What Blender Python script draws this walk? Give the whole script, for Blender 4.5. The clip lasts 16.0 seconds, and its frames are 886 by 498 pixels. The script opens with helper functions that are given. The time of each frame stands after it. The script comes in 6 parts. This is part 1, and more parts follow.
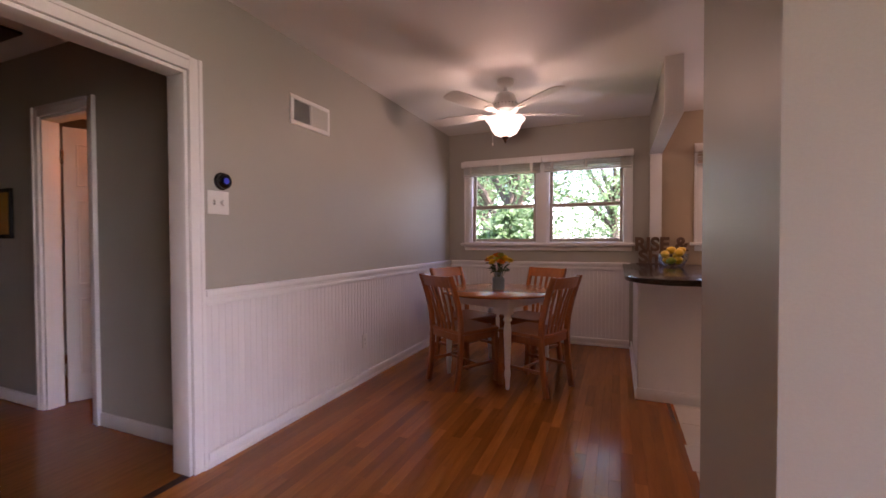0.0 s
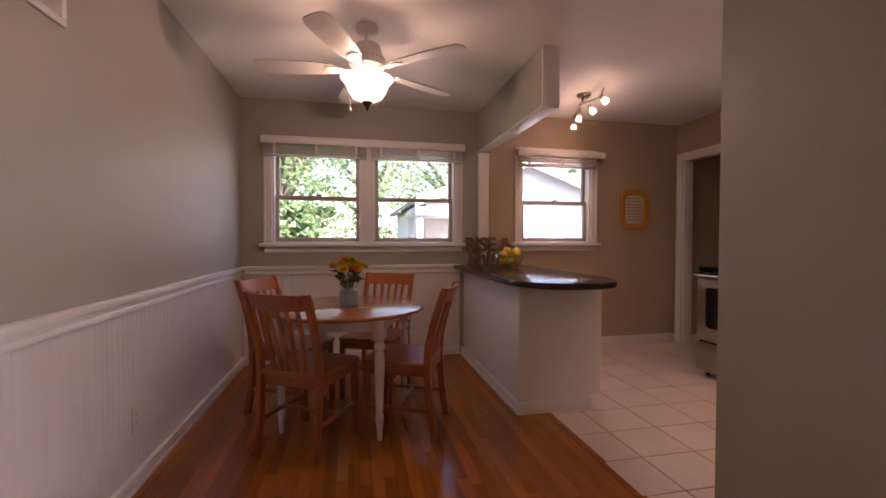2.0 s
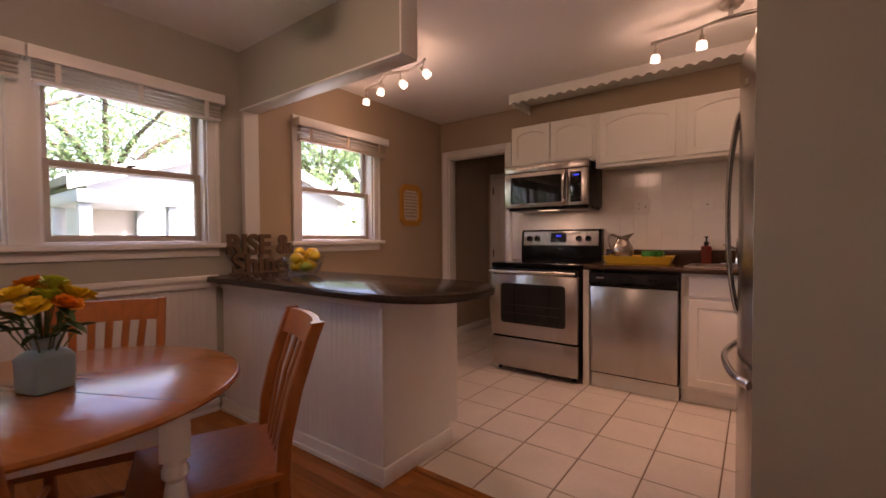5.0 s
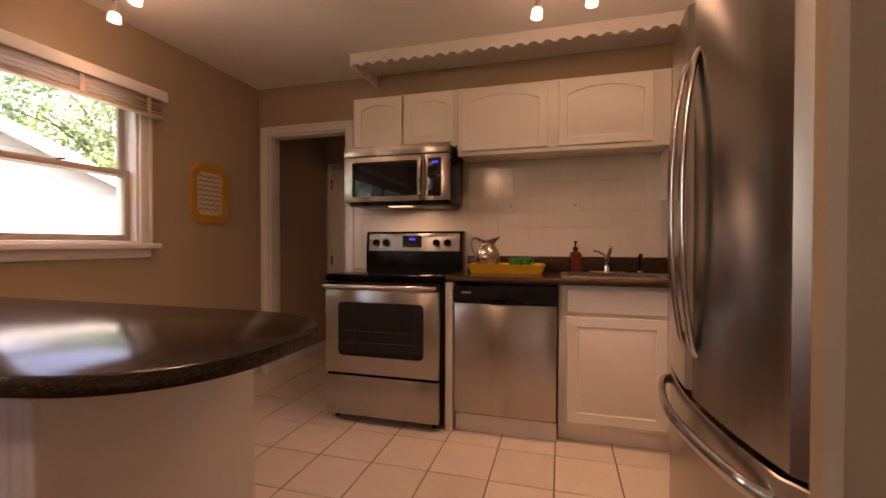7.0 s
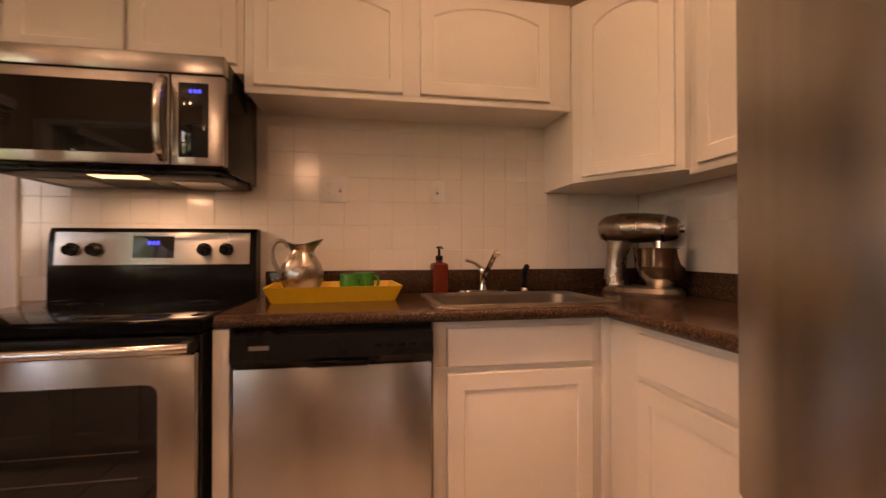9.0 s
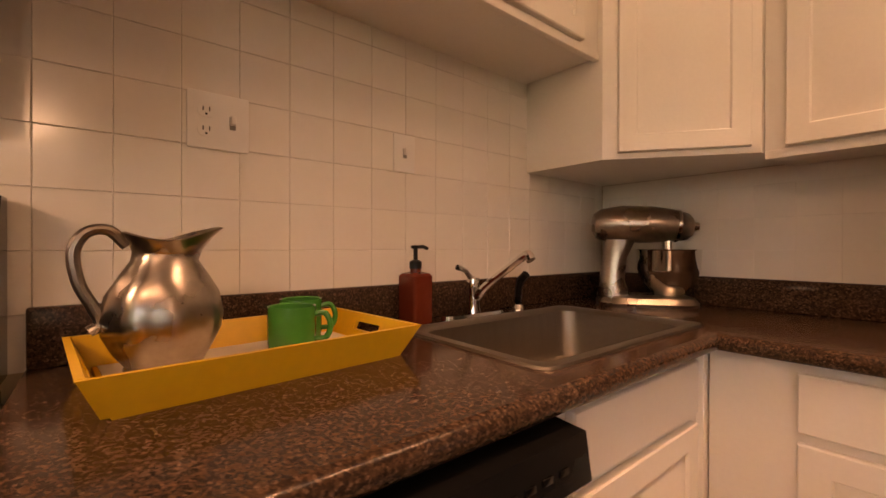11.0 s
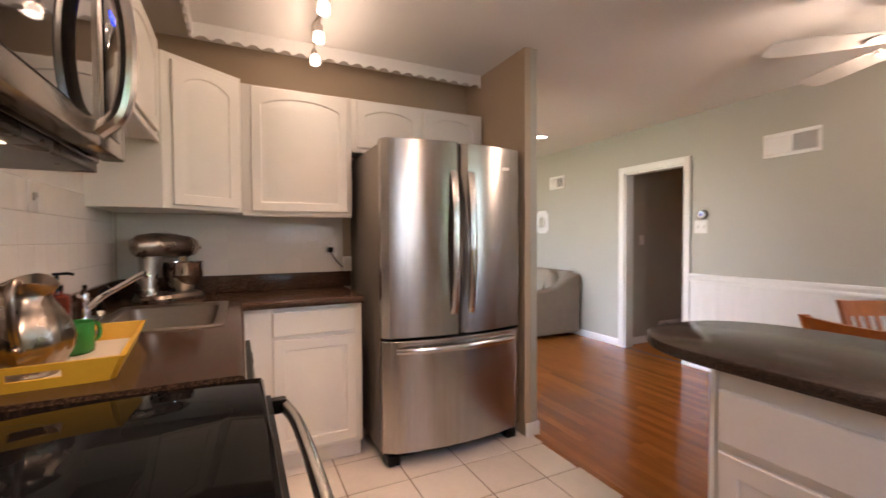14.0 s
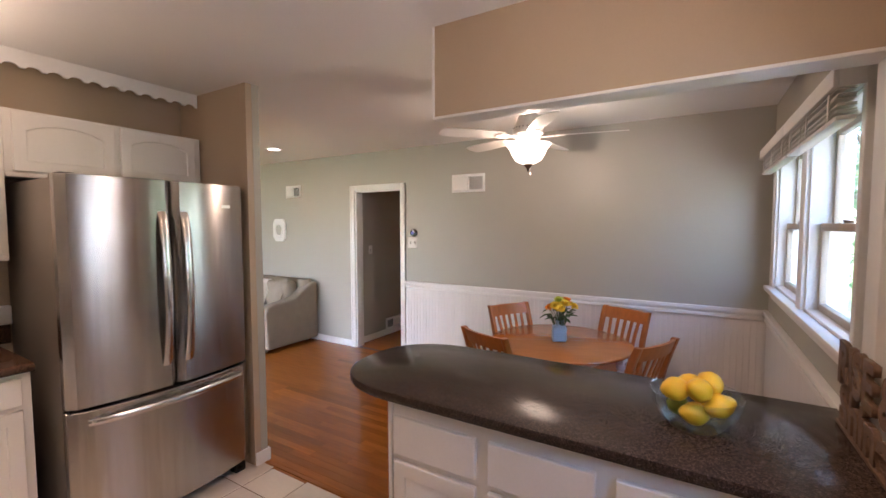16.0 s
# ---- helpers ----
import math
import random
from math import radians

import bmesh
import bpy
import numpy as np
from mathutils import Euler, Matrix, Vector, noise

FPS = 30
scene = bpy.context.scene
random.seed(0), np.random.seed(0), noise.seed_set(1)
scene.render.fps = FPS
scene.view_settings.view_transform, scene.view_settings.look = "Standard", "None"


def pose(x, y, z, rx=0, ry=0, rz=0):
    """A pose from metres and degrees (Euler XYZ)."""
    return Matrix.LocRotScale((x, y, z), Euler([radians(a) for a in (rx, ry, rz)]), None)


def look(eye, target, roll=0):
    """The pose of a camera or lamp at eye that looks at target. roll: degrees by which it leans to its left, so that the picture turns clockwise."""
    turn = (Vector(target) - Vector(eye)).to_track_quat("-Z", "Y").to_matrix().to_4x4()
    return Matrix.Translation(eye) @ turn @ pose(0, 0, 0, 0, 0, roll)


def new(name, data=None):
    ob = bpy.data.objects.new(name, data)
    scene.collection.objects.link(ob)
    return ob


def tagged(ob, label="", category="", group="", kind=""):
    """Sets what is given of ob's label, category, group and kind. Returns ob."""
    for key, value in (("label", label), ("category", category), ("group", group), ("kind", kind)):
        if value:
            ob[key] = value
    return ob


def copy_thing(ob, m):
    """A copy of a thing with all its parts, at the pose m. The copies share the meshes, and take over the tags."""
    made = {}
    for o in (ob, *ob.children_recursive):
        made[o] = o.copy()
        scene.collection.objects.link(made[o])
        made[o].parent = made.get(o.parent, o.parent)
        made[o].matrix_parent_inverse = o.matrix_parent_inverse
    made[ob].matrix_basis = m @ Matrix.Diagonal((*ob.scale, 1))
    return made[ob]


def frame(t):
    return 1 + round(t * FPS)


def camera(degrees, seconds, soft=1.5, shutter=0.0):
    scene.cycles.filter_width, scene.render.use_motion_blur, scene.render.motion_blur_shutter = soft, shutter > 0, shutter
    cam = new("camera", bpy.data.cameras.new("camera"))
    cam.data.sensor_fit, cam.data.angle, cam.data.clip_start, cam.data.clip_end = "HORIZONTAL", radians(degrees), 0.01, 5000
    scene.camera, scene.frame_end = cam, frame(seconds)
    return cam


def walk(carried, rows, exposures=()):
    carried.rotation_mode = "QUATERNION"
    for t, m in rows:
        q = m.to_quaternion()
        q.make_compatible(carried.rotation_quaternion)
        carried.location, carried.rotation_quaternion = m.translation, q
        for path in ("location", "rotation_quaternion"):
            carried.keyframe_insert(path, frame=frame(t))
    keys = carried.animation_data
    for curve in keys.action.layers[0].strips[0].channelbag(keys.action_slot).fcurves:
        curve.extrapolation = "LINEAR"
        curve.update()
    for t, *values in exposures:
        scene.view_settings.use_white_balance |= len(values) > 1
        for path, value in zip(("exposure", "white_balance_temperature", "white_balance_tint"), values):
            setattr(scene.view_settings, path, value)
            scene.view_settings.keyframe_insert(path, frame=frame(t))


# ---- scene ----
cam = camera(93.0, 16.0, shutter=0.3)
PATH = [
    (0, (1.001, 0.627, 1.158), (0.235, 2.474, 1.116), -0.2),
    (0.5, (0.798, 0.858, 1.165), (0.214, 2.77, 1.115), -0.2),
    (1, (0.544, 1.033, 1.154), (0.245, 3.01, 1.102), 0.1),
    (1.5, (0.263, 1.182, 1.162), (0.347, 3.18, 1.112), 0.2),
    (2, (0.079, 1.373, 1.163), (0.493, 3.329, 1.116), 0.1),
    (2.5, (-0.091, 1.594, 1.161), (0.628, 3.46, 1.119), 0.1),
    (3, (-0.298, 1.805, 1.193), (0.711, 3.532, 1.146), 0.3),
    (3.2, (-0.317, 1.887, 1.172), (0.77, 3.565, 1.135), 0.2),
    (5.3, (-0.175, 2.669, 1.141), (1.496, 3.767, 1.093), -0.2),
    (5.5, (-0.094, 2.703, 1.139), (1.617, 3.739, 1.096), -0.1),
    (6, (0.114, 2.798, 1.139), (1.897, 3.703, 1.096), 0.0),
    (6.5, (0.33, 2.911, 1.135), (2.19, 3.648, 1.1), 0.2),
    (7, (0.584, 2.996, 1.128), (2.509, 3.535, 1.103), 0.1),
    (7.5, (0.863, 3.064, 1.118), (2.831, 3.416, 1.103), 0.2),
    (8, (1.119, 3.131, 1.084), (3.114, 3.273, 1.087), 0.1),
    (8.5, (1.378, 3.181, 1.098), (3.375, 3.069, 1.114), 0.0),
    (9, (1.692, 3.207, 1.122), (3.663, 2.868, 1.137), -0.1),
    (9.2, (1.818, 3.231, 1.126), (3.769, 2.792, 1.148), -0.1),
    (11.3, (2.708, 3.662, 1.143), (4.123, 2.249, 1.124), -0.2),
    (11.5, (2.728, 3.741, 1.139), (4.032, 2.225, 1.114), -0.5),
    (12, (2.735, 3.943, 1.136), (3.724, 2.206, 1.114), -0.7),
    (12.5, (2.778, 4.163, 1.158), (3.338, 2.243, 1.134), -0.7),
    (13, (2.824, 4.397, 1.176), (2.88, 2.398, 1.144), -0.7),
    (13.5, (2.927, 4.603, 1.202), (2.501, 2.649, 1.162), -0.5),
    (14, (3.014, 4.754, 1.256), (2.148, 2.952, 1.208), -0.3),
    (14.5, (3.085, 4.836, 1.332), (1.781, 3.321, 1.28), -0.3),
    (15, (3.084, 4.913, 1.439), (1.539, 3.645, 1.381), -0.2),
    (15.5, (3.07, 4.97, 1.516), (1.409, 3.858, 1.456), -0.1),
    (16, (3.05, 5.011, 1.568), (1.339, 3.983, 1.451), -0.1),
]
EXPOSURES = [(0.0, 3.15, 6400, 44), (1.5, 3.08, 6800, 45), (3.0, 3.2, 7000, 46), (5.5, 3.15, 7600, 44), (7.0, 3.3, 8700, 44), (9.0, 3.63, 9600, 42), (11.5, 3.8, 9800, 38), (12.5, 4.04, 7300, 25), (13.1, 4.27, 6450, 22), (13.7, 4.12, 6200, 22), (16.0, 3.95, 5900, 21)]
walk(cam, [(t, look(eye, target, roll)) for t, eye, target, roll in PATH], EXPOSURES)

# ---- light ----
sun_data = bpy.data.lights.new("sun", "SUN")
sun_data.energy, sun_data.angle, sun_data.color = 5.0, radians(0.6), (1.0, 0.95, 0.87)
sun = new("sun", sun_data)
sun.matrix_world = look((30, -20, 36), (0, 0, 0))
world = bpy.data.worlds.new("sky")
scene.world = world
world.use_nodes = True
sky_nodes = world.node_tree.nodes
sky = sky_nodes.new("ShaderNodeTexSky")
sky.sky_type, sky.sun_disc = "NISHITA", False
sky.sun_elevation, sky.sun_rotation = radians(45), radians(124)
sky_nodes["Background"].inputs["Strength"].default_value = 0.15
world.node_tree.links.new(sky.outputs[0], sky_nodes["Background"].inputs[0])
FAN_WATTS, SPOT_WATTS, GLOW_WATTS, HOOD_WATTS, HALL_WATTS = 1.6, 1.5, 0.08, 0.2, 0.7
WARM, AMBER = (1.0, 0.74, 0.50), (1.0, 0.64, 0.38)


def lamp(name, kind, watts, colour, matrix, size=0.05, cone=100, blend=0.6):
    data = bpy.data.lights.new(name, kind)
    data.energy, data.color = watts, colour
    if kind == "AREA":
        data.size = size
    else:
        data.shadow_soft_size = size
    if kind == "SPOT":
        data.spot_size, data.spot_blend = radians(cone), blend
    ob = new(name, data)
    ob.matrix_world = matrix
    return ob


# ---- materials ----
def material(name, colour, rough=0.5, metal=0.0, vary=0.08, scale=6.0, bump=0.05, fine=60.0, stretch=(1, 1, 1), per_object=0.0, coat=0.0, second=None, amount=0.5, spec=0.5, brushed=0.0):
    """Principled surface with variation at two scales, fine relief and uneven gloss."""
    m = bpy.data.materials.new(name)
    m.use_nodes = True
    nt = m.node_tree
    n, link = nt.nodes, nt.links.new
    bsdf = n["Principled BSDF"]
    bsdf.inputs["Metallic"].default_value = metal
    bsdf.inputs["Specular IOR Level"].default_value = spec
    bsdf.inputs["Coat Weight"].default_value = coat
    bsdf.inputs["Coat Roughness"].default_value = 0.12
    coord = n.new("ShaderNodeTexCoord")
    mapping = n.new("ShaderNodeMapping")
    mapping.inputs["Scale"].default_value = stretch
    link(coord.outputs["Object"], mapping.inputs[0])
    info = n.new("ShaderNodeObjectInfo")
    if per_object:
        shift = n.new("ShaderNodeVectorMath")
        shift.operation = "ADD"
        mul = n.new("ShaderNodeMath")
        mul.operation = "MULTIPLY"
        mul.inputs[1].default_value = 37.0
        link(info.outputs["Random"], mul.inputs[0])
        link(mapping.outputs[0], shift.inputs[0])
        link(mul.outputs[0], shift.inputs[1])
        source = shift.outputs[0]
    else:
        source = mapping.outputs[0]
    broad = n.new("ShaderNodeTexNoise")
    broad.inputs["Scale"].default_value, broad.inputs["Detail"].default_value = scale, 4
    link(source, broad.inputs["Vector"])
    grain = n.new("ShaderNodeTexNoise")
    grain.inputs["Scale"].default_value, grain.inputs["Detail"].default_value = fine, 5
    link(source, grain.inputs["Vector"])
    ramp = n.new("ShaderNodeValToRGB")
    low = tuple(max(0, c * (1 - vary)) for c in colour)
    high = tuple(min(1, c * (1 + vary)) for c in colour)
    if second:
        low = second
    ramp.color_ramp.elements[0].position, ramp.color_ramp.elements[1].position = 0.5 - 0.25 * (1.2 - amount), 0.5 + 0.25 * (1.2 - amount)
    ramp.color_ramp.elements[0].color, ramp.color_ramp.elements[1].color = (*low, 1), (*high, 1)
    both = n.new("ShaderNodeMix")
    both.inputs[0].default_value = 0.65 if second else 0.4
    link(broad.outputs["Fac"], both.inputs[2])
    link(grain.outputs["Fac"], both.inputs[3])
    link(both.outputs[0], ramp.inputs[0])
    colour_out = ramp.outputs[0]
    if per_object:
        hue = n.new("ShaderNodeHueSaturation")
        spread = n.new("ShaderNodeMapRange")
        spread.inputs[3].default_value, spread.inputs[4].default_value = 1 - per_object, 1 + per_object
        link(info.outputs["Random"], spread.inputs[0])
        link(spread.outputs[0], hue.inputs["Value"])
        link(colour_out, hue.inputs["Color"])
        colour_out = hue.outputs[0]
    link(colour_out, bsdf.inputs["Base Color"])
    gloss = n.new("ShaderNodeMapRange")
    gloss.inputs[3].default_value, gloss.inputs[4].default_value = max(0.02, rough * 0.8), min(1, rough * 1.2)
    link(broad.outputs["Fac"], gloss.inputs[0])
    link(gloss.outputs[0], bsdf.inputs["Roughness"])
    if brushed:
        grain_way = n.new("ShaderNodeTangent")
        grain_way.direction_type, grain_way.axis = "RADIAL", "Z"
        link(grain_way.outputs[0], bsdf.inputs["Tangent"])
        bsdf.inputs["Anisotropic"].default_value = brushed
        bsdf.inputs["Anisotropic Rotation"].default_value = 0.25
    if bump:
        b = n.new("ShaderNodeBump")
        b.inputs["Strength"].default_value, b.inputs["Distance"].default_value = bump, 0.004
        link(grain.outputs["Fac"], b.inputs["Height"])
        link(b.outputs[0], bsdf.inputs["Normal"])
    return m


def glowing(name, colour, strength):
    m = bpy.data.materials.new(name)
    m.use_nodes = True
    bsdf = m.node_tree.nodes["Principled BSDF"]
    bsdf.inputs["Base Color"].default_value = (0.8, 0.8, 0.8, 1) if strength > 0.5 else (0.01, 0.01, 0.02, 1)
    bsdf.inputs["Emission Color"].default_value = (*colour, 1)
    bsdf.inputs["Emission Strength"].default_value = strength
    return m


def pane_glass(name, tint=(1, 1, 1), sheen=0.06):
    """Thin clear glass: transparent, with more gloss at a slant."""
    m = bpy.data.materials.new(name)
    m.use_nodes = True
    nt = m.node_tree
    n, link = nt.nodes, nt.links.new
    n.remove(n["Principled BSDF"])
    clear, shiny, mix, fres = n.new("ShaderNodeBsdfTransparent"), n.new("ShaderNodeBsdfGlossy"), n.new("ShaderNodeMixShader"), n.new("ShaderNodeLayerWeight")
    clear.inputs[0].default_value = (*tint, 1)
    shiny.inputs["Roughness"].default_value = 0.02
    fres.inputs[0].default_value = sheen
    link(fres.outputs["Facing"], mix.inputs[0])
    link(clear.outputs[0], mix.inputs[1])
    link(shiny.outputs[0], mix.inputs[2])
    link(mix.outputs[0], n["Material Output"].inputs[0])
    return m


def speckled(name, tones, scale, rough, spec):
    """Laminate or stone of small chips, each of one tone, in two sizes."""
    m = bpy.data.materials.new(name)
    m.use_nodes = True
    n, link = m.node_tree.nodes, m.node_tree.links.new
    bsdf, coord = n["Principled BSDF"], n.new("ShaderNodeTexCoord")
    warp = n.new("ShaderNodeTexNoise")
    warp.inputs["Scale"].default_value, warp.inputs["Detail"].default_value = scale * 1.6, 2
    link(coord.outputs["Object"], warp.inputs["Vector"])
    bend = n.new("ShaderNodeVectorMath")
    bend.operation = "MULTIPLY_ADD"
    bend.inputs[1].default_value = (0.006, 0.006, 0.006)
    link(warp.outputs["Color"], bend.inputs[0])
    link(coord.outputs["Object"], bend.inputs[2])
    values = []
    for k in (1.0, 2.1):
        chips, split = n.new("ShaderNodeTexVoronoi"), n.new("ShaderNodeSeparateColor")
        chips.inputs["Scale"].default_value = scale * k
        link(bend.outputs[0], chips.inputs["Vector"])
        link(chips.outputs["Color"], split.inputs[0])
        values.append(split.outputs[0])
    both = n.new("ShaderNodeMix")
    both.inputs[0].default_value = 0.3
    link(values[0], both.inputs[2])
    link(values[1], both.inputs[3])
    ramp = n.new("ShaderNodeValToRGB")
    while len(ramp.color_ramp.elements) < len(tones):
        ramp.color_ramp.elements.new(0.5)
    for e, (place, tone) in zip(ramp.color_ramp.elements, tones):
        e.position, e.color = place, (*tone, 1)
    link(both.outputs[0], ramp.inputs[0])
    link(ramp.outputs[0], bsdf.inputs["Base Color"])
    cloud, gloss = n.new("ShaderNodeTexNoise"), n.new("ShaderNodeMapRange")
    cloud.inputs["Scale"].default_value = 7
    link(coord.outputs["Object"], cloud.inputs["Vector"])
    gloss.inputs[3].default_value, gloss.inputs[4].default_value = rough * 0.7, rough * 1.4
    link(cloud.outputs["Fac"], gloss.inputs[0])
    link(gloss.outputs[0], bsdf.inputs["Roughness"])
    bsdf.inputs["Specular IOR Level"].default_value = spec
    relief = n.new("ShaderNodeBump")
    relief.inputs["Strength"].default_value, relief.inputs["Distance"].default_value = 0.02, 0.002
    link(warp.outputs["Fac"], relief.inputs["Height"])
    link(relief.outputs[0], bsdf.inputs["Normal"])
    return m


GREIGE = material("greige wall paint", (0.392, 0.378, 0.332), 0.46, vary=0.03, scale=1.5, bump=0.12, fine=140)
TAN = material("tan wall paint", (0.43, 0.337, 0.24), 0.45, vary=0.03, scale=1.5, bump=0.12, fine=140)
CEILING = material("ceiling paint", (0.80, 0.785, 0.765), 0.7, vary=0.03, scale=1.2, bump=0.15, fine=110)
TRIM = material("white trim paint", (0.78, 0.77, 0.76), 0.35, vary=0.03, scale=4, bump=0.05)
BEAD = material("white beadboard paint", (0.74, 0.72, 0.72), 0.4, vary=0.04, scale=3, bump=0.06, per_object=0.015)
CABINET = material("cream white cabinet paint", (0.77, 0.74, 0.69), 0.38, vary=0.03, scale=3, bump=0.08, fine=90)
PLANK = material("red oak floor plank", (0.36, 0.122, 0.022), 0.17, vary=0.2, scale=3, bump=0.02, fine=30, stretch=(14, 1.2, 1), per_object=0.28, coat=0.05, spec=0.25)
SUBFLOOR = material("dark floor joint", (0.10, 0.04, 0.018), 0.8, vary=0.15)
TILE = material("cream floor tile", (0.66, 0.60, 0.54), 0.32, vary=0.06, scale=5, bump=0.04, fine=40, per_object=0.05)
GROUT = material("brown grout", (0.20, 0.14, 0.10), 0.9, vary=0.15, bump=0.3)
WALLTILE = material("painted wall tile", (0.74, 0.70, 0.65), 0.16, vary=0.02, scale=4, bump=0.03, per_object=0.02)
TILEJOINT = material("painted tile joint", (0.73, 0.69, 0.64), 0.5, vary=0.04)
COUNTER = speckled("dark speckled laminate", ((0.0, (0.014, 0.010, 0.009)), (0.34, (0.030, 0.018, 0.013)), (0.60, (0.058, 0.032, 0.021)), (0.82, (0.10, 0.056, 0.035)), (0.94, (0.16, 0.10, 0.068))), 250, 0.13, 0.2)
# COUNTER's laminate again, its tones greyed and dimmed for the daylight it reflects.
PENTOP = speckled("speckled laminate greyed for daylight", ((0.0, (0.016, 0.012, 0.010)), (0.34, (0.026, 0.018, 0.015)), (0.60, (0.042, 0.028, 0.022)), (0.82, (0.070, 0.047, 0.036)), (0.94, (0.115, 0.085, 0.066))), 290, 0.14, 0.25)
STEEL = material("brushed stainless steel", (0.46, 0.43, 0.405), 0.25, metal=1.0, vary=0.05, scale=1.5, bump=0, fine=20, stretch=(30, 30, 0.6), brushed=0.8)
# Copy of STEEL, darkened in colour because the doors' reflections came out too bright.
FRIDGESTEEL = material("darkened brushed steel for refrigerator", (0.44, 0.415, 0.395), 0.24, metal=1.0, vary=0.12, scale=1.5, bump=0, fine=20, stretch=(30, 30, 0.6), brushed=0.8)
SINKSTEEL = material("satin sink steel", (0.27, 0.235, 0.205), 0.4, metal=1.0, vary=0.08, scale=5, bump=0.02, fine=60, stretch=(1, 8, 1))
STEELH = material("brushed steel handle", (0.62, 0.60, 0.58), 0.2, metal=1.0, vary=0.04, bump=0.01)
CHROME = material("chrome", (0.75, 0.74, 0.73), 0.07, metal=1.0, vary=0.02, bump=0)
NICKEL = material("brushed nickel", (0.50, 0.46, 0.42), 0.3, metal=1.0, vary=0.05, bump=0.02)
PEWTER = material("worn pewter", (0.38, 0.33, 0.29), 0.28, metal=1.0, vary=0.2, scale=9, bump=0.08)
BLACK = material("black enamel", (0.004, 0.004, 0.0045), 0.12, vary=0.2, bump=0.01, spec=0.25)
BLACKGLASS = material("black oven glass", (0.007, 0.007, 0.008), 0.03, vary=0.1, bump=0, spec=0.5)
COOKTOP = material("black cooktop glass", (0.004, 0.004, 0.0045), 0.03, vary=0.1, bump=0, spec=0.04)
BLACKPLASTIC = material("black plastic", (0.006, 0.006, 0.0065), 0.28, vary=0.2, bump=0.04, spec=0.15)
GREYSIDE = material("grey brown appliance side", (0.13, 0.115, 0.10), 0.45, vary=0.08, bump=0.12, fine=200)
OAK = material("honey oak chair wood", (0.37, 0.112, 0.022), 0.32, vary=0.2, scale=5, bump=0.05, fine=40, stretch=(9, 9, 1.2), per_object=0.06, coat=0.15)
OAKTOP = material("honey oak table top", (0.40, 0.135, 0.03), 0.22, vary=0.16, scale=4, bump=0.03, fine=30, stretch=(12, 1.2, 9), coat=0.3)
ALUM = material("beige sash paint", (0.42, 0.36, 0.29), 0.45, vary=0.06, bump=0.05)
BLIND = material("white blind slat", (0.68, 0.65, 0.61), 0.5, vary=0.05, bump=0.05)
BLINDWOOD = material("tan wooden blind slat", (0.52, 0.40, 0.29), 0.5, vary=0.1, bump=0.05, stretch=(1, 12, 12))
GLASS = pane_glass("window glass", (0.97, 0.985, 0.975))
BOWLGLASS = pane_glass("clear bowl glass", (0.95, 0.975, 0.975), 0.1)
YELLOW = material("yellow lacquer", (0.72, 0.42, 0.035), 0.4, vary=0.08, bump=0.05)
GREEN = material("green ceramic", (0.03, 0.20, 0.035), 0.15, vary=0.1, bump=0.01)
AMBERGLASS = material("brown red bottle", (0.13, 0.022, 0.012), 0.2, vary=0.15, bump=0.01)
VASEBLUE = material("pale blue ceramic", (0.30, 0.45, 0.58), 0.3, vary=0.06, bump=0.04)
LEAF = material("flower leaf", (0.035, 0.09, 0.022), 0.5, vary=0.3)
PETAL = material("yellow petal", (0.85, 0.60, 0.03), 0.6, vary=0.15)
PETALO = material("orange petal", (0.85, 0.28, 0.012), 0.6, vary=0.15)
PETALG = material("lime petal", (0.55, 0.60, 0.06), 0.6, vary=0.15)
LEMON = material("lemon skin", (0.80, 0.50, 0.02), 0.4, vary=0.1, scale=20, bump=0.25, fine=220)
LIME = material("lime skin", (0.32, 0.38, 0.03), 0.4, vary=0.2, scale=12, bump=0.2, fine=200)
SIGNWOOD = material("dark rustic wood letters", (0.13, 0.075, 0.045), 0.6, vary=0.4, scale=20, bump=0.3, stretch=(2, 9, 9))
FRAMEYEL = material("mustard frame paint", (0.50, 0.24, 0.03), 0.45, vary=0.12, bump=0.08)
PAPER = material("pale print", (0.66, 0.58, 0.48), 0.7, vary=0.04)
PAPERDARK = material("taupe print ink", (0.33, 0.25, 0.18), 0.7, vary=0.06)
WHITEPLASTIC = material("white plastic plate", (0.72, 0.70, 0.67), 0.35, vary=0.03, bump=0.02)
VENTGREY = material("vent shadow grey", (0.20, 0.19, 0.18), 0.6, vary=0.1)
SOFA = material("taupe sofa cloth", (0.27, 0.225, 0.18), 0.9, vary=0.1, scale=8, bump=0.4, fine=300)
PILLOW = material("cream pillow cloth", (0.62, 0.58, 0.52), 0.9, vary=0.12, bump=0.3, fine=200)
BRONZE = material("dark bronze", (0.10, 0.06, 0.035), 0.35, metal=0.8, vary=0.2)
FANWHITE = material("fan white paint", (0.76, 0.74, 0.71), 0.35, vary=0.03, bump=0.02)
SHADEGLOW = glowing("lit frosted fan glass", (1.0, 0.78, 0.54), 0.24)
BULBGLOW = glowing("lit halogen lens", (1.0, 0.80, 0.56), 6.0)
HOODGLOW = glowing("lit hood lens", (1.0, 0.75, 0.45), 0.16)
CANGLOW = glowing("lit ceiling can", (1.0, 0.9, 0.78), 0.9)
DIMBLUE = glowing("dim blue display", (0.02, 0.06, 1.0), 0.025)
BLUEGLOW = glowing("blue digits", (0.02, 0.06, 1.0), 0.16)
GRASS = material("lawn", (0.07, 0.11, 0.03), 0.9, vary=0.4, scale=2, bump=0.6, fine=40)
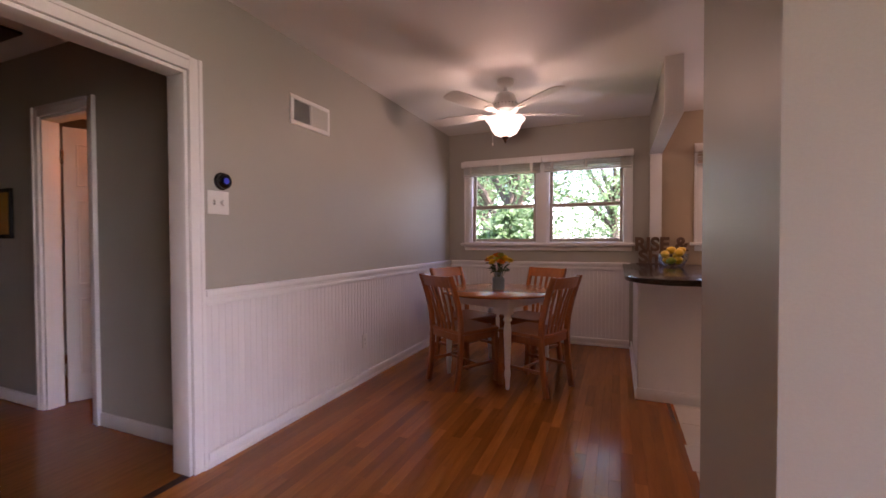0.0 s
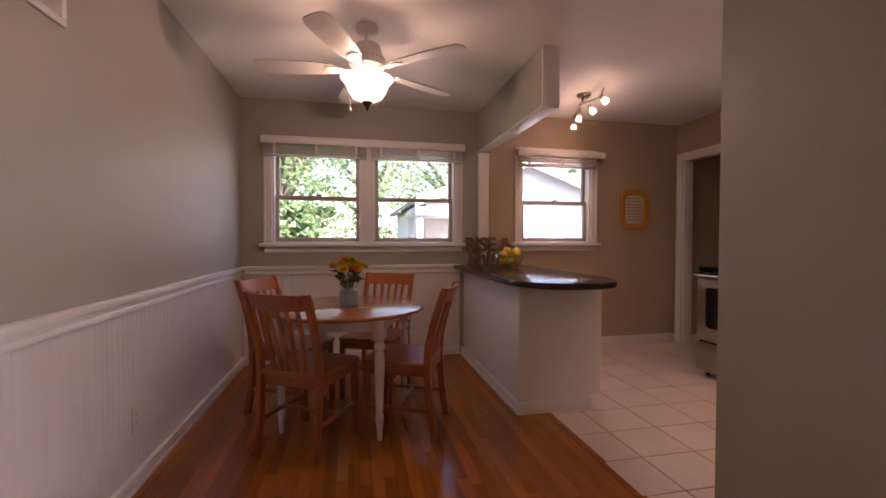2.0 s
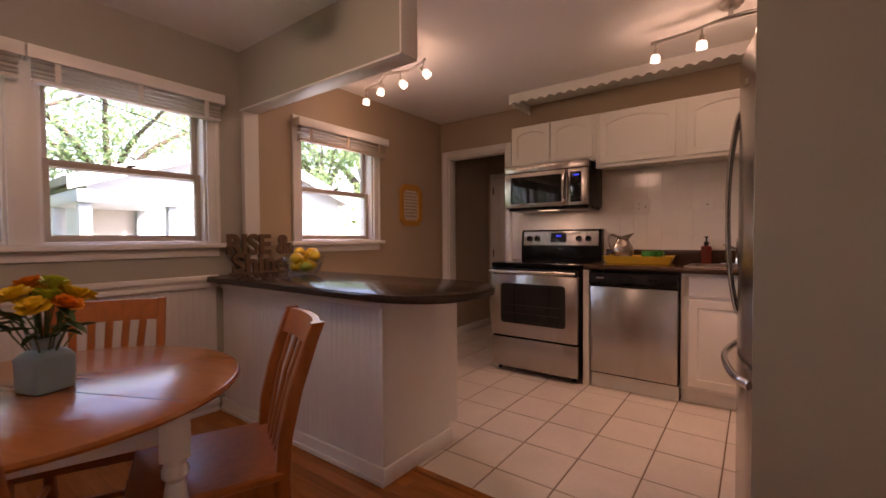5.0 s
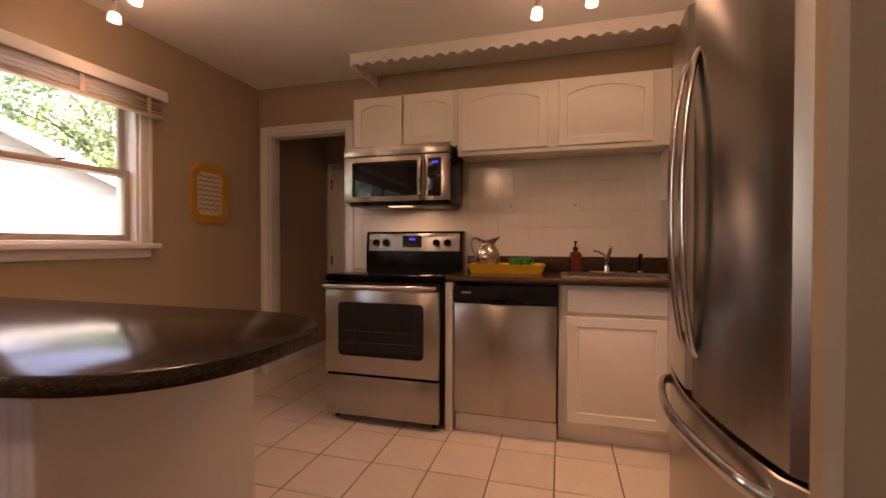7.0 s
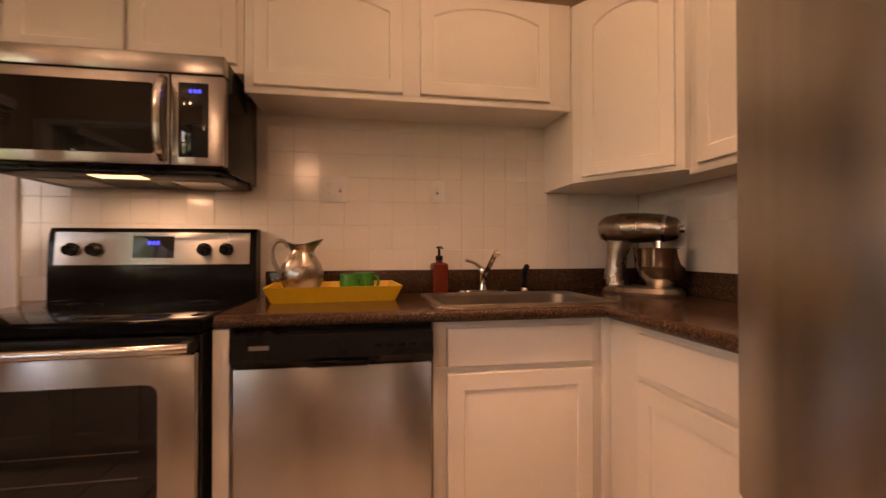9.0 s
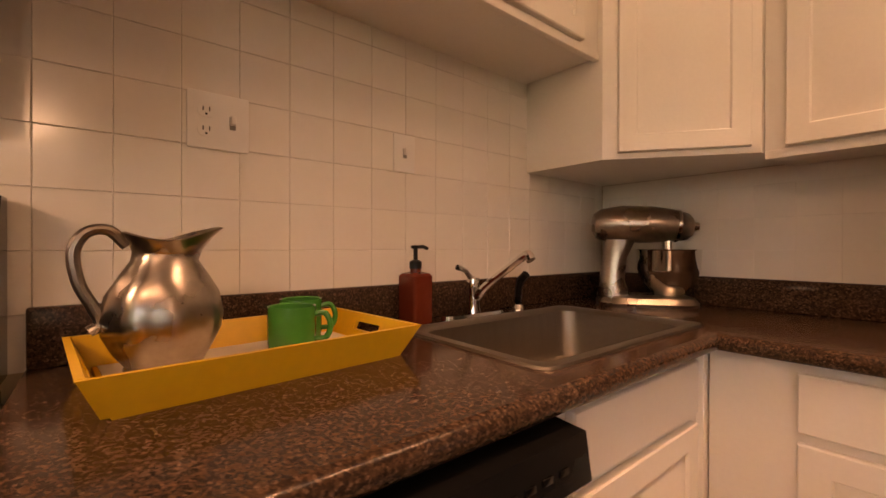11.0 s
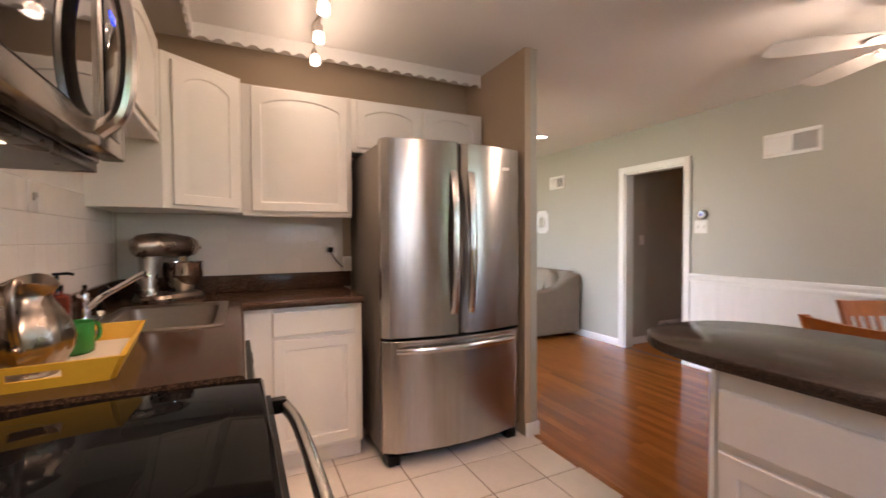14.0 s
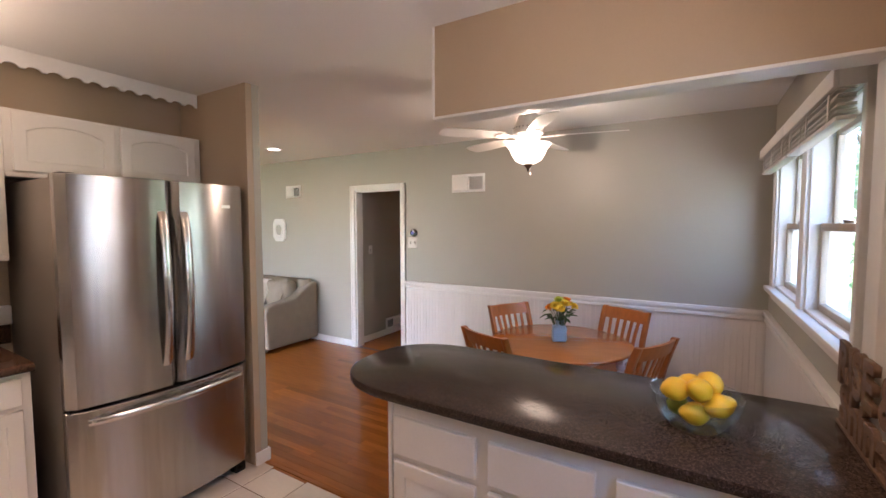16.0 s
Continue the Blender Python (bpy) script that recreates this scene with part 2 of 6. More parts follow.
CONCRETE = material("pale concrete drive", (0.38, 0.365, 0.34), 0.85, vary=0.1, scale=2, bump=0.3, fine=60)
# White siding; the garage front's bluish shade is put into this colour.
SIDING = material("white siding toned for shade", (0.31, 0.345, 0.36), 0.5, vary=0.04, scale=1)
ROOFING = material("pale grey shingle roof", (0.22, 0.21, 0.205), 0.9, vary=0.25, scale=4, bump=0.5)
BARK = material("bark", (0.10, 0.075, 0.055), 0.9, vary=0.35, scale=6, bump=0.8, fine=30, stretch=(4, 4, 1))
FOLIAGE = material("tree leaf", (0.10, 0.165, 0.085), 0.5, vary=0.45, scale=1.5, bump=0)
leaf_tree = FOLIAGE.node_tree
glow_through, blend_leaf = leaf_tree.nodes.new("ShaderNodeBsdfTranslucent"), leaf_tree.nodes.new("ShaderNodeMixShader")
glow_through.inputs[0].default_value = (0.22, 0.36, 0.16, 1)
blend_leaf.inputs[0].default_value = 0.55
leaf_tree.links.new(leaf_tree.nodes["Principled BSDF"].outputs[0], blend_leaf.inputs[1])
leaf_tree.links.new(glow_through.outputs[0], blend_leaf.inputs[2])
leaf_tree.links.new(blend_leaf.outputs[0], leaf_tree.nodes["Material Output"].inputs[0])
FENCE = material("weathered fence board", (0.30, 0.26, 0.22), 0.85, vary=0.2, bump=0.3, stretch=(8, 8, 1))
BRICK = material("red brick", (0.33, 0.11, 0.065), 0.85, vary=0.2, bump=0.3, per_object=0.1)


# ---- building blocks ----
def box(bm, x0, x1, y0, y1, z0, z1, bevel=0.0, segments=2):
    m = Matrix.Translation(((x0 + x1) / 2, (y0 + y1) / 2, (z0 + z1) / 2)) @ Matrix.Diagonal((abs(x1 - x0), abs(y1 - y0), abs(z1 - z0), 1))
    made = bmesh.ops.create_cube(bm, size=1, matrix=m)
    if bevel:
        edges = list({e for v in made["verts"] for e in v.link_edges})
        bmesh.ops.bevel(bm, geom=edges, offset=bevel, segments=segments, profile=0.5, affect="EDGES")
    return bm


def prism(bm, points, lo, hi, axis="z"):
    """A flat outline given anticlockwise, drawn out along an axis."""
    def at(a, b, c):
        return {"z": (a, b, c), "y": (a, c, b), "x": (c, a, b)}[axis]
    low = [bm.verts.new(at(a, b, lo)) for a, b in points]
    high = [bm.verts.new(at(a, b, hi)) for a, b in points]
    bm.faces.new(low[::-1])
    bm.faces.new(high)
    for i in range(len(points)):
        j = (i + 1) % len(points)
        bm.faces.new((low[i], low[j], high[j], high[i]))
    bmesh.ops.recalc_face_normals(bm, faces=bm.faces)
    return bm


def lathe(bm, profile, x=0.0, y=0.0, segments=24, squash=1.0):
    """A turned shape from (radius, height) pairs."""
    rings = []
    for r, z in profile:
        if r < 1e-5:
            rings.append([bm.verts.new((x, y, z))])
        else:
            rings.append([bm.verts.new((x + r * math.cos(2 * math.pi * i / segments), y + squash * r * math.sin(2 * math.pi * i / segments), z)) for i in range(segments)])
    for a, b in zip(rings, rings[1:]):
        for i in range(segments):
            j = (i + 1) % segments
            quad = [a[i % len(a)], a[j % len(a)], b[j % len(b)], b[i % len(b)]]
            quad = [v for k, v in enumerate(quad) if v not in quad[:k]]
            if len(quad) > 2:
                bm.faces.new(quad)
    for ring in (rings[0], rings[-1]):
        if len(ring) > 1:
            bm.faces.new(ring)
    bmesh.ops.recalc_face_normals(bm, faces=bm.faces)
    return bm


def tube(bm, points, radius, segments=10, flat=1.0):
    """A round or flattened bar through points; radius may be a list."""
    pts = [Vector(p) for p in points]
    radii = radius if isinstance(radius, (list, tuple)) else [radius] * len(pts)
    rings = []
    side = None
    for i, p in enumerate(pts):
        way = (pts[min(i + 1, len(pts) - 1)] - pts[max(i - 1, 0)]).normalized()
        if side is None:
            side = way.cross(Vector((0, 0, 1)) if abs(way.z) < 0.9 else Vector((1, 0, 0))).normalized()
        side = (side - way * side.dot(way)).normalized()
        up = side.cross(way)
        rings.append([bm.verts.new(p + radii[i] * (side * math.cos(2 * math.pi * k / segments) * flat + up * math.sin(2 * math.pi * k / segments))) for k in range(segments)])
    for a, b in zip(rings, rings[1:]):
        for k in range(segments):
            j = (k + 1) % segments
            bm.faces.new((a[k], a[j], b[j], b[k]))
    bm.faces.new(rings[0][::-1])
    bm.faces.new(rings[-1])
    bmesh.ops.recalc_face_normals(bm, faces=bm.faces)
    return bm


def curve_points(points, steps=8):
    """Points along a smooth line through the given ones."""
    p = [Vector(q) for q in points]
    p = [p[0] * 2 - p[1], *p, p[-1] * 2 - p[-2]]
    out = []
    for i in range(1, len(p) - 2):
        for k in range(steps):
            t = k / steps
            a, b, c, d = p[i - 1:i + 3]
            out.append(0.5 * ((2 * b) + (c - a) * t + (2 * a - 5 * b + 4 * c - d) * t * t + (3 * b - a - 3 * c + d) * t ** 3))
    return [*out, p[-2]]


def mesh_of(name, bm, mat, smooth=True):
    me = bpy.data.meshes.new(name)
    bm.to_mesh(me)
    bm.free()
    for m in mat if isinstance(mat, (list, tuple)) else [mat]:
        me.materials.append(m)
    if smooth:
        me.shade_smooth()
        me.set_sharp_from_angle(angle=radians(32))
    return me


def part(name, bm, mat, parent, label="", m=None):
    ob = new(name, mesh_of(name, bm, mat))
    ob.parent = parent
    if m is not None:
        ob.matrix_basis = m
    return tagged(ob, label)


def piece(name, me, parent, x, y, z, m=None):
    ob = new(name, me)
    ob.parent = parent
    ob.matrix_basis = m if m is not None else Matrix.Translation((x, y, z))
    return ob


def thing(name, m, label, category, group="", kind=""):
    ob = new(name)
    ob.empty_display_size = 0.1
    ob.matrix_basis = m
    return tagged(ob, label, category, group, kind)


def solid(name, bm, mat, label, category, kind="", group=""):
    return tagged(new(name, mesh_of(name, bm, mat)), label, category, group, kind)


def B(*a, **k):
    return box(bmesh.new(), *a, **k)


# ---- the plan, in metres ----
XL, YW, XS, YF, TOP = -0.93, 5.50, 3.65, 1.85, 2.445
SOUTH, EAST = -3.6, 4.6
COUNTER_Z, PEN_Z = 0.937, 0.905

# ---- walls, floor, ceiling ----
def wall_with_holes(bm, along, lo, hi, front, back, holes, top=TOP):
    """A wall along x or y from lo to hi, between front and back, with holes (a, b, z0, z1)."""
    cuts = sorted({lo, hi, *[h[0] for h in holes], *[h[1] for h in holes]})
    for a, b in zip(cuts, cuts[1:]):
        mid = (a + b) / 2
        spans, z = [], 0.0
        for h in sorted([h for h in holes if h[0] < mid < h[1]], key=lambda h: h[2]):
            spans.append((z, h[2]))
            z = h[3]
        spans.append((z, top))
        for z0, z1 in spans:
            if z1 - z0 > 0.001:
                if along == "x":
                    box(bm, a, b, front, back, z0, z1)
                else:
                    box(bm, front, back, a, b, z0, z1)
    return bm


DW = (-0.655, 1.075, 1.12, 2.045)
KW = (1.785, 2.575, 1.125, 2.045)
solid("wall_north_dining", wall_with_holes(bmesh.new(), "x", XL - 0.12, 1.37, YW, YW + 0.16, [DW]), GREIGE, "greige painted dining room wall with a double window", "wall", "structure")
solid("wall_north_kitchen", wall_with_holes(bmesh.new(), "x", 1.37, XS, YW, YW + 0.16, [KW]), TAN, "tan painted kitchen wall with a sash window", "wall", "structure")
solid("wall_west", wall_with_holes(bmesh.new(), "y", SOUTH, YW, XL - 0.12, XL, [(1.33, 2.05, 0.0, 1.985)]), GREIGE, "long greige painted wall with a doorway to the hall", "wall", "structure")
solid("wall_east", wall_with_holes(bmesh.new(), "y", YF - 0.13, YW + 0.16, XS, XS + 0.12, [(4.66, 5.40, 0.0, 2.05)]), TAN, "tan painted kitchen wall behind the stove with a doorway", "wall", "structure")
solid("wall_fridge", B(1.41, XS, YF - 0.065, YF, 0, TOP), TAN, "tan painted kitchen wall behind the refrigerator", "wall", "structure")
solid("wall_living_north", B(1.366, EAST, YF - 0.13, YF - 0.067, 0, TOP), GREIGE, "greige painted living room wall", "wall", "structure")
solid("wall_stub_dining", B(1.318, 1.366, YF - 0.13, 2.602, 0, TOP), GREIGE, "greige end of the short wall beside the refrigerator", "wall", "structure")
solid("wall_stub_kitchen", B(1.366, 1.408, YF, 2.60, 0, TOP), TAN, "tan kitchen side of the short wall", "wall", "structure")
solid("wall_south", B(XL - 0.12, EAST + 0.12, SOUTH - 0.15, SOUTH, 0, TOP), GREIGE, "plain greige painted living room wall", "wall", "structure")
solid("wall_living_east", wall_with_holes(bmesh.new(), "y", SOUTH, YF - 0.13, EAST, EAST + 0.12, [(-1.9, 1.58, 0.2, 2.35)]), GREIGE, "greige painted living room wall with a wide window", "wall", "structure")
solid("ceiling", B(-4.2, 5.9, SOUTH - 0.15, YW + 0.16, TOP, TOP + 0.1), CEILING, "smooth off-white painted ceiling", "ceiling", "structure")
# beam over the peninsula and the pilaster below it
solid("beam_dining", B(1.305, 1.362, 3.99, YW, 2.05, TOP), GREIGE, "greige dining side of the dropped ceiling beam", "beam", "structure")
solid("beam_kitchen", B(1.362, 1.42, 3.99, YW, 2.05, TOP), TAN, "tan kitchen side of the dropped ceiling beam", "beam", "structure")
solid("beam_trim", B(1.302, 1.423, 3.982, YW, 2.038, 2.05, 0.002), TRIM, "white painted strip under the dropped ceiling beam", "trim", "structure")
solid("beam_end_trim", B(1.302, 1.423, 3.978, 3.99, 2.05, TOP, 0.002), TRIM, "white painted end of the dropped ceiling beam", "trim", "structure")
solid("pilaster", B(1.31, 1.418, YW - 0.045, YW, PEN_Z, 2.038, 0.003), TRIM, "narrow white painted pilaster under the beam", "trim", "structure")
# hall behind the doorway in the west wall
solid("wall_hall_north", wall_with_holes(bmesh.new(), "x", -4.2, XL - 0.12, 2.23, 2.33, [(-2.62, -2.06, 0, 2.0)]), GREIGE, "greige painted hall wall with a bedroom doorway", "wall", "structure")
solid("wall_hall_south", B(-4.2, XL - 0.12, 1.15, 1.27, 0, TOP), GREIGE, "greige painted hall wall with a floor register", "wall", "structure")
solid("wall_hall_end", B(-4.3, -4.2, 1.15, 4.0, 0, TOP), GREIGE, "greige painted wall at the hall's end", "wall", "structure")
solid("wall_bedroom", B(-4.2, XL - 0.12, 3.9, 4.0, 0, TOP), GREIGE, "greige painted wall of the room off the hall", "wall", "structure")
# back hall behind the kitchen doorway
solid("wall_back_hall_north", B(XS + 0.12, 4.6, 5.43, 5.55, 0, TOP), TAN, "tan painted back hall wall", "wall", "structure")
solid("wall_back_hall_south", B(XS + 0.12, 4.6, 4.2, 4.3, 0, TOP), TAN, "tan painted back hall wall", "wall", "structure")
solid("wall_back_hall_end", B(4.6, 4.7, 4.2, 5.55, 0, TOP), TAN, "tan painted end wall of the back hall", "wall", "structure")
hatch = thing("attic_hatch", pose(-2.7, 1.75, TOP - 0.02), "dark painted hatch panel in the hall ceiling", "hatch")
part("hatch_panel", B(-0.32, 0.32, -0.3, 0.3, 0.002, 0.018, 0.004), BRONZE, hatch)


def moulding(name, a, b, height, thick, face, label, cap=0.0):
    """A board with an eased top along a wall from a to b; face is the way it stands out."""
    (x0, y0, z), (x1, y1, _) = a, b

    def strip(t, z0, z1, ease):
        xs = (x0, x1, x0 + face[0] * t, x1 + face[0] * t)
        ys = (y0, y1, y0 + face[1] * t, y1 + face[1] * t)
        box(bm, min(xs), max(xs), min(ys), max(ys), z0, z1, ease)

    bm = bmesh.new()
    strip(thick, z, z + height, 0.004)
    if cap:
        strip(thick + cap, z + height * 0.55, z + height + 0.001, 0.005)
        strip(thick + cap * 0.5, z - 0.004 if z > 0 else 0.001, z + height * 0.3, 0.004)
    return solid(name, bm, TRIM, label, "trim", "structure")


BASE = "white painted baseboard along the wall"
moulding("baseboard_west_dining", (XL + 0.012, 2.115, 0), (XL + 0.012, YW - 0.012, 0), 0.085, 0.014, (1, 0), BASE, 0.01)
moulding("baseboard_west_living", (XL, SOUTH, 0), (XL, 1.262, 0), 0.085, 0.015, (1, 0), BASE)
moulding("baseboard_north_dining", (XL + 0.03, YW - 0.012, 0), (1.12, YW - 0.012, 0), 0.085, 0.014, (0, -1), BASE, 0.01)
moulding("baseboard_north_kitchen", (1.76, YW, 0), (XS, YW, 0), 0.10, 0.014, (0, -1), BASE)
moulding("baseboard_stub_west", (1.318, YF - 0.13, 0), (1.318, 2.602, 0), 0.085, 0.014, (-1, 0), BASE)
moulding("baseboard_stub_end", (1.304, 2.602, 0), (1.41, 2.602, 0), 0.085, 0.014, (0, 1), BASE)
moulding("baseboard_living_north", (1.30, YF - 0.13, 0), (EAST, YF - 0.13, 0), 0.085, 0.014, (0, -1), BASE)
moulding("baseboard_hall_north", (-2.06 + 0.07, 2.23, 0), (XL - 0.12, 2.23, 0), 0.085, 0.014, (0, -1), BASE)
moulding("baseboard_hall_far", (-4.2, 2.23, 0), (-2.69, 2.23, 0), 0.085, 0.014, (0, -1), BASE)
moulding("baseboard_hall_south", (-4.2, 1.27, 0), (XL - 0.12, 1.27, 0), 0.085, 0.014, (0, 1), BASE)
moulding("baseboard_back_hall", (XS + 0.12, 5.43, 0), (4.6, 5.43, 0), 0.09, 0.014, (0, -1), BASE)
RAIL = "white painted chair rail above the beadboard"
moulding("chair_rail_west", (XL, 2.115, 0.835), (XL, YW, 0.835), 0.075, 0.02, (1, 0), RAIL, 0.016)
moulding("chair_rail_north", (XL + 0.04, YW, 0.835), (1.13, YW, 0.835), 0.075, 0.02, (0, -1), RAIL, 0.016)


def casing(name, along, plane, out, a, b, top, width, label, thick=0.018):
    """Door casing: two legs and a head, with a raised outer bead."""
    c = thing(name, pose(0, 0, 0), label, "door casing", kind="structure")
    p0, p1 = (plane, plane + out * thick)
    q1 = plane + out * (thick + 0.008)
    for nm, (u0, u1, z0, z1) in (("side_casing", (a - width, a, 0, top + width)), ("side_casing", (b, b + width, 0, top + width)), ("head_casing", (a, b, top, top + width))):
        bm = bmesh.new()
        lo, hi = min(p0, p1), max(p0, p1)
        blo, bhi = min(p0, q1), max(p0, q1)
        outer = (u0, u0 + 0.02, z0, z1) if u1 == a else (u1 - 0.02, u1, z0, z1) if u0 == b else (u0, u1, z1 - 0.02, z1)
        for (v0, v1, w0, w1), l, h in (((u0, u1, z0, z1), lo, hi), (outer, blo, bhi)):
            if along == "y":
                box(bm, l, h, v0, v1, w0, w1, 0.003)
            else:
                box(bm, v0, v1, l, h, w0, w1, 0.003)
        part(nm, bm, TRIM, c)
    return c


def jamb(name, along, lo, hi, a, b, top, label):
    c = thing(name, pose(0, 0, 0), label, "door jamb", kind="structure")
    for nm, (u0, u1, z0, z1) in (("jamb_side", (a, a + 0.018, 0, top)), ("jamb_side", (b - 0.018, b, 0, top)), ("jamb_head", (a + 0.018, b - 0.018, top - 0.018, top))):
        bm = B(lo, hi, u0, u1, z0, z1, 0.002) if along == "y" else B(u0, u1, lo, hi, z0, z1, 0.002)
        part(nm, bm, TRIM, c)
    return c


casing("door_casing_hall", "y", XL, 1, 1.33, 2.05, 1.985, 0.065, "white painted casing round the hall doorway")
jamb("door_jamb_hall", "y", XL - 0.12, XL, 1.33, 2.05, 1.985, "white painted jamb of the hall doorway")
casing("door_casing_kitchen", "y", XS, -1, 4.66, 5.40, 2.05, 0.065, "white painted casing round the kitchen doorway")
jamb("door_jamb_kitchen", "y", XS, XS + 0.12, 4.66, 5.40, 2.05, "white painted jamb of the kitchen doorway")
casing("door_casing_bedroom", "x", 2.23, -1, -2.62, -2.06, 2.0, 0.065, "white painted casing round a room's doorway")
jamb("door_jamb_bedroom", "x", 2.23, 2.33, -2.62, -2.06, 2.0, "white painted jamb of a room's doorway")


def door_loop(w, h, o, arch, n=9):
    pts = [(o, o), (w - o, o)]
    side = h - o - arch
    pts.append((w - o, side))
    for k in range(1, n):
        u = k / n
        pts.append((w - o - (w - 2 * o) * u, h - o - arch * abs(2 * u - 1) ** 2.2))
    pts.append((o, side))
    return pts


def raised_panel(bm, w, h, thick, arch=0.0, rail=0.05, x=0.0, z=0.0, y=0.0, frame_only=False):
    """A cabinet door: eased slab, sunk groove and raised field, arched at the top; front at y, facing -y."""
    steps = [(0.0, 0.0, thick), (0.0, 0.0, 0.003), (0.003, 0.0, 0.0)]
    if not frame_only:
        steps += [(rail, arch, 0.0), (rail + 0.004, arch, 0.007), (rail + 0.012, arch, 0.007), (rail + 0.032, arch, 0.001)]
    else:
        steps += [(0.012, 0.0, 0.0)]
    rings = [[bm.verts.new((x + a, y + d, z + b)) for a, b in door_loop(w, h, o, ar)] for o, ar, d in steps]
    for p, q in zip(rings, rings[1:]):
        for i in range(len(p)):
            j = (i + 1) % len(p)
            bm.faces.new((p[i], p[j], q[j], q[i]))
    bm.faces.new(rings[-1])
    bm.faces.new(rings[0][::-1])
    bmesh.ops.recalc_face_normals(bm, faces=bm.faces)
    return bm


# the open door of the room off the hall
leaf = thing("door_1", pose(-2.6, 2.345, 0, 0, 0, 62), "white panelled door standing open into a room", "door", kind="structure")
bm = B(0, 0.54, 0, 0.035, 0.012, 1.965, 0.002)
for x in (0.07, 0.30):
    for z, h in ((0.2, 0.55), (0.85, 0.6), (1.55, 0.3)):
        raised_panel(bm, 0.17, h, 0.006, 0, 0.006, x=x, z=z, y=-0.005)
part("door_leaf", bm, TRIM, leaf)
for z in (0.25, 1.75):
    hinge = lathe(bmesh.new(), [(0, z - 0.05), (0.008, z - 0.045), (0.008, z + 0.045), (0, z + 0.05)], -0.006, -0.004, 10)
    box(hinge, -0.03, 0.0, -0.002, 0.002, z - 0.04, z + 0.04)
    part("hinge", hinge, BRONZE, leaf, "dark bronze hinge")
# closed white door at the back hall's end
leaf = thing("door_2", pose(4.555, 5.33, 0, 0, 0, -90), "closed white panelled door at the back hall's end", "door", kind="structure")
bm = B(0, 0.76, 0.0, 0.035, 0.01, 1.91, 0.002)
for x in (0.1, 0.43):
    for z, h in ((0.2, 0.6), (0.9, 0.6), (1.56, 0.26)):
        raised_panel(bm, 0.23, h, 0.006, 0, 0.006, x=x, z=z, y=-0.005)
part("door_leaf", bm, TRIM, leaf)
for z in (0.95, 1.75):
    part("hinge", lathe(bmesh.new(), [(0, z - 0.05), (0.008, z - 0.045), (0.008, z + 0.045), (0, z + 0.05)], 0.004, -0.01, 10), BRONZE, leaf, "dark bronze hinge")
casing("door_casing_back_hall", "y", 4.6, -1, 4.555, 5.34, 1.925, 0.05, "white painted casing round the back hall door")


# ---- windows ----
def sash_window(name, x0, x1, z0, z1, meet, y, label, mullion=None):
    w = thing(name, pose(0, y, 0), label, "window", kind="structure")
    units = [(x0, x1)] if mullion is None else [(x0, mullion[0]), (mullion[1], x1)]
    bm = bmesh.new()
    for a, b, c, d in ((x0 - 0.075, x0, z0 - 0.01, z1 + 0.07), (x1, x1 + 0.075, z0 - 0.01, z1 + 0.07)):
        outer = (a, a + 0.018) if b == x0 else (b - 0.018, b)
        box(bm, *((a + 0.0182, b) if b == x0 else (a, b - 0.0182)), -0.018, 0.0, c, d, 0.003)
        box(bm, *outer, -0.026, 0.0, c, d, 0.003)
    box(bm, x0, x1, -0.018, 0.0, z1, z1 + 0.07, 0.003)
    if mullion:
        box(bm, mullion[0], mullion[1], -0.018, 0.06, z0, z1, 0.003)
    part("window_frame", bm, TRIM, w)
    part("window_sill", B(x0 - 0.11, x1 + 0.11, -0.055, -0.0005, z0 - 0.03, z0 + 0.003, 0.006), TRIM, w)
    part("window_apron", B(x0 - 0.07, x1 + 0.07, -0.016, 0.0, z0 - 0.085, z0 - 0.031, 0.004), TRIM, w)
    for a, b in units:
        bm = bmesh.new()
        for p, q in ((a, a + 0.016), (b - 0.016, b)):
            box(bm, p, q, 0.0, 0.16, z0, z1, 0.002)
        box(bm, a + 0.016, b - 0.016, 0.0, 0.16, z1 - 0.016, z1, 0.002)
        box(bm, a + 0.016, b - 0.016, 0.0, 0.17, z0 + 0.0005, z0 + 0.016, 0.002)
        part("window_jamb", bm, TRIM, w)
        for nm, lo, hi, dy in (("lower_sash", z0 + 0.017, meet + 0.02, 0.045), ("upper_sash", meet - 0.02, z1 - 0.017, 0.085)):
            bm = bmesh.new()
            l, r = a + 0.018, b - 0.018
            box(bm, l, l + 0.034, dy, dy + 0.03, lo, hi, 0.004)
            box(bm, r - 0.034, r, dy, dy + 0.03, lo, hi, 0.004)
            box(bm, l + 0.034, r - 0.034, dy, dy + 0.03, lo, lo + 0.036, 0.004)
            box(bm, l + 0.034, r - 0.034, dy, dy + 0.03, hi - 0.036, hi, 0.004)
            s = part(nm, bm, ALUM, w, "beige painted sash")
            pane = part("pane", B(l + 0.03, r - 0.03, dy + 0.013, dy + 0.017, lo + 0.03, hi - 0.03), GLASS, s, "clear window pane")
            pane.visible_shadow = False
        mid = (a + b) / 2
        bm = lathe(bmesh.new(), [(0, meet + 0.02), (0.016, meet + 0.02), (0.016, meet + 0.03), (0, meet + 0.034)], mid, 0.06, 12)
        box(bm, mid - 0.004, mid + 0.03, 0.04, 0.05, meet + 0.022, meet + 0.034, 0.002)
        part("sash_lock", bm, BRONZE, w, "small dark sash lock")
    return w


sash_window("window_1", *DW, 1.55, YW, "double sash window with white casing and beige sashes", (0.15, 0.265))
sash_window("window_2", *KW, 1.55, YW, "single sash window with white casing and beige sashes")


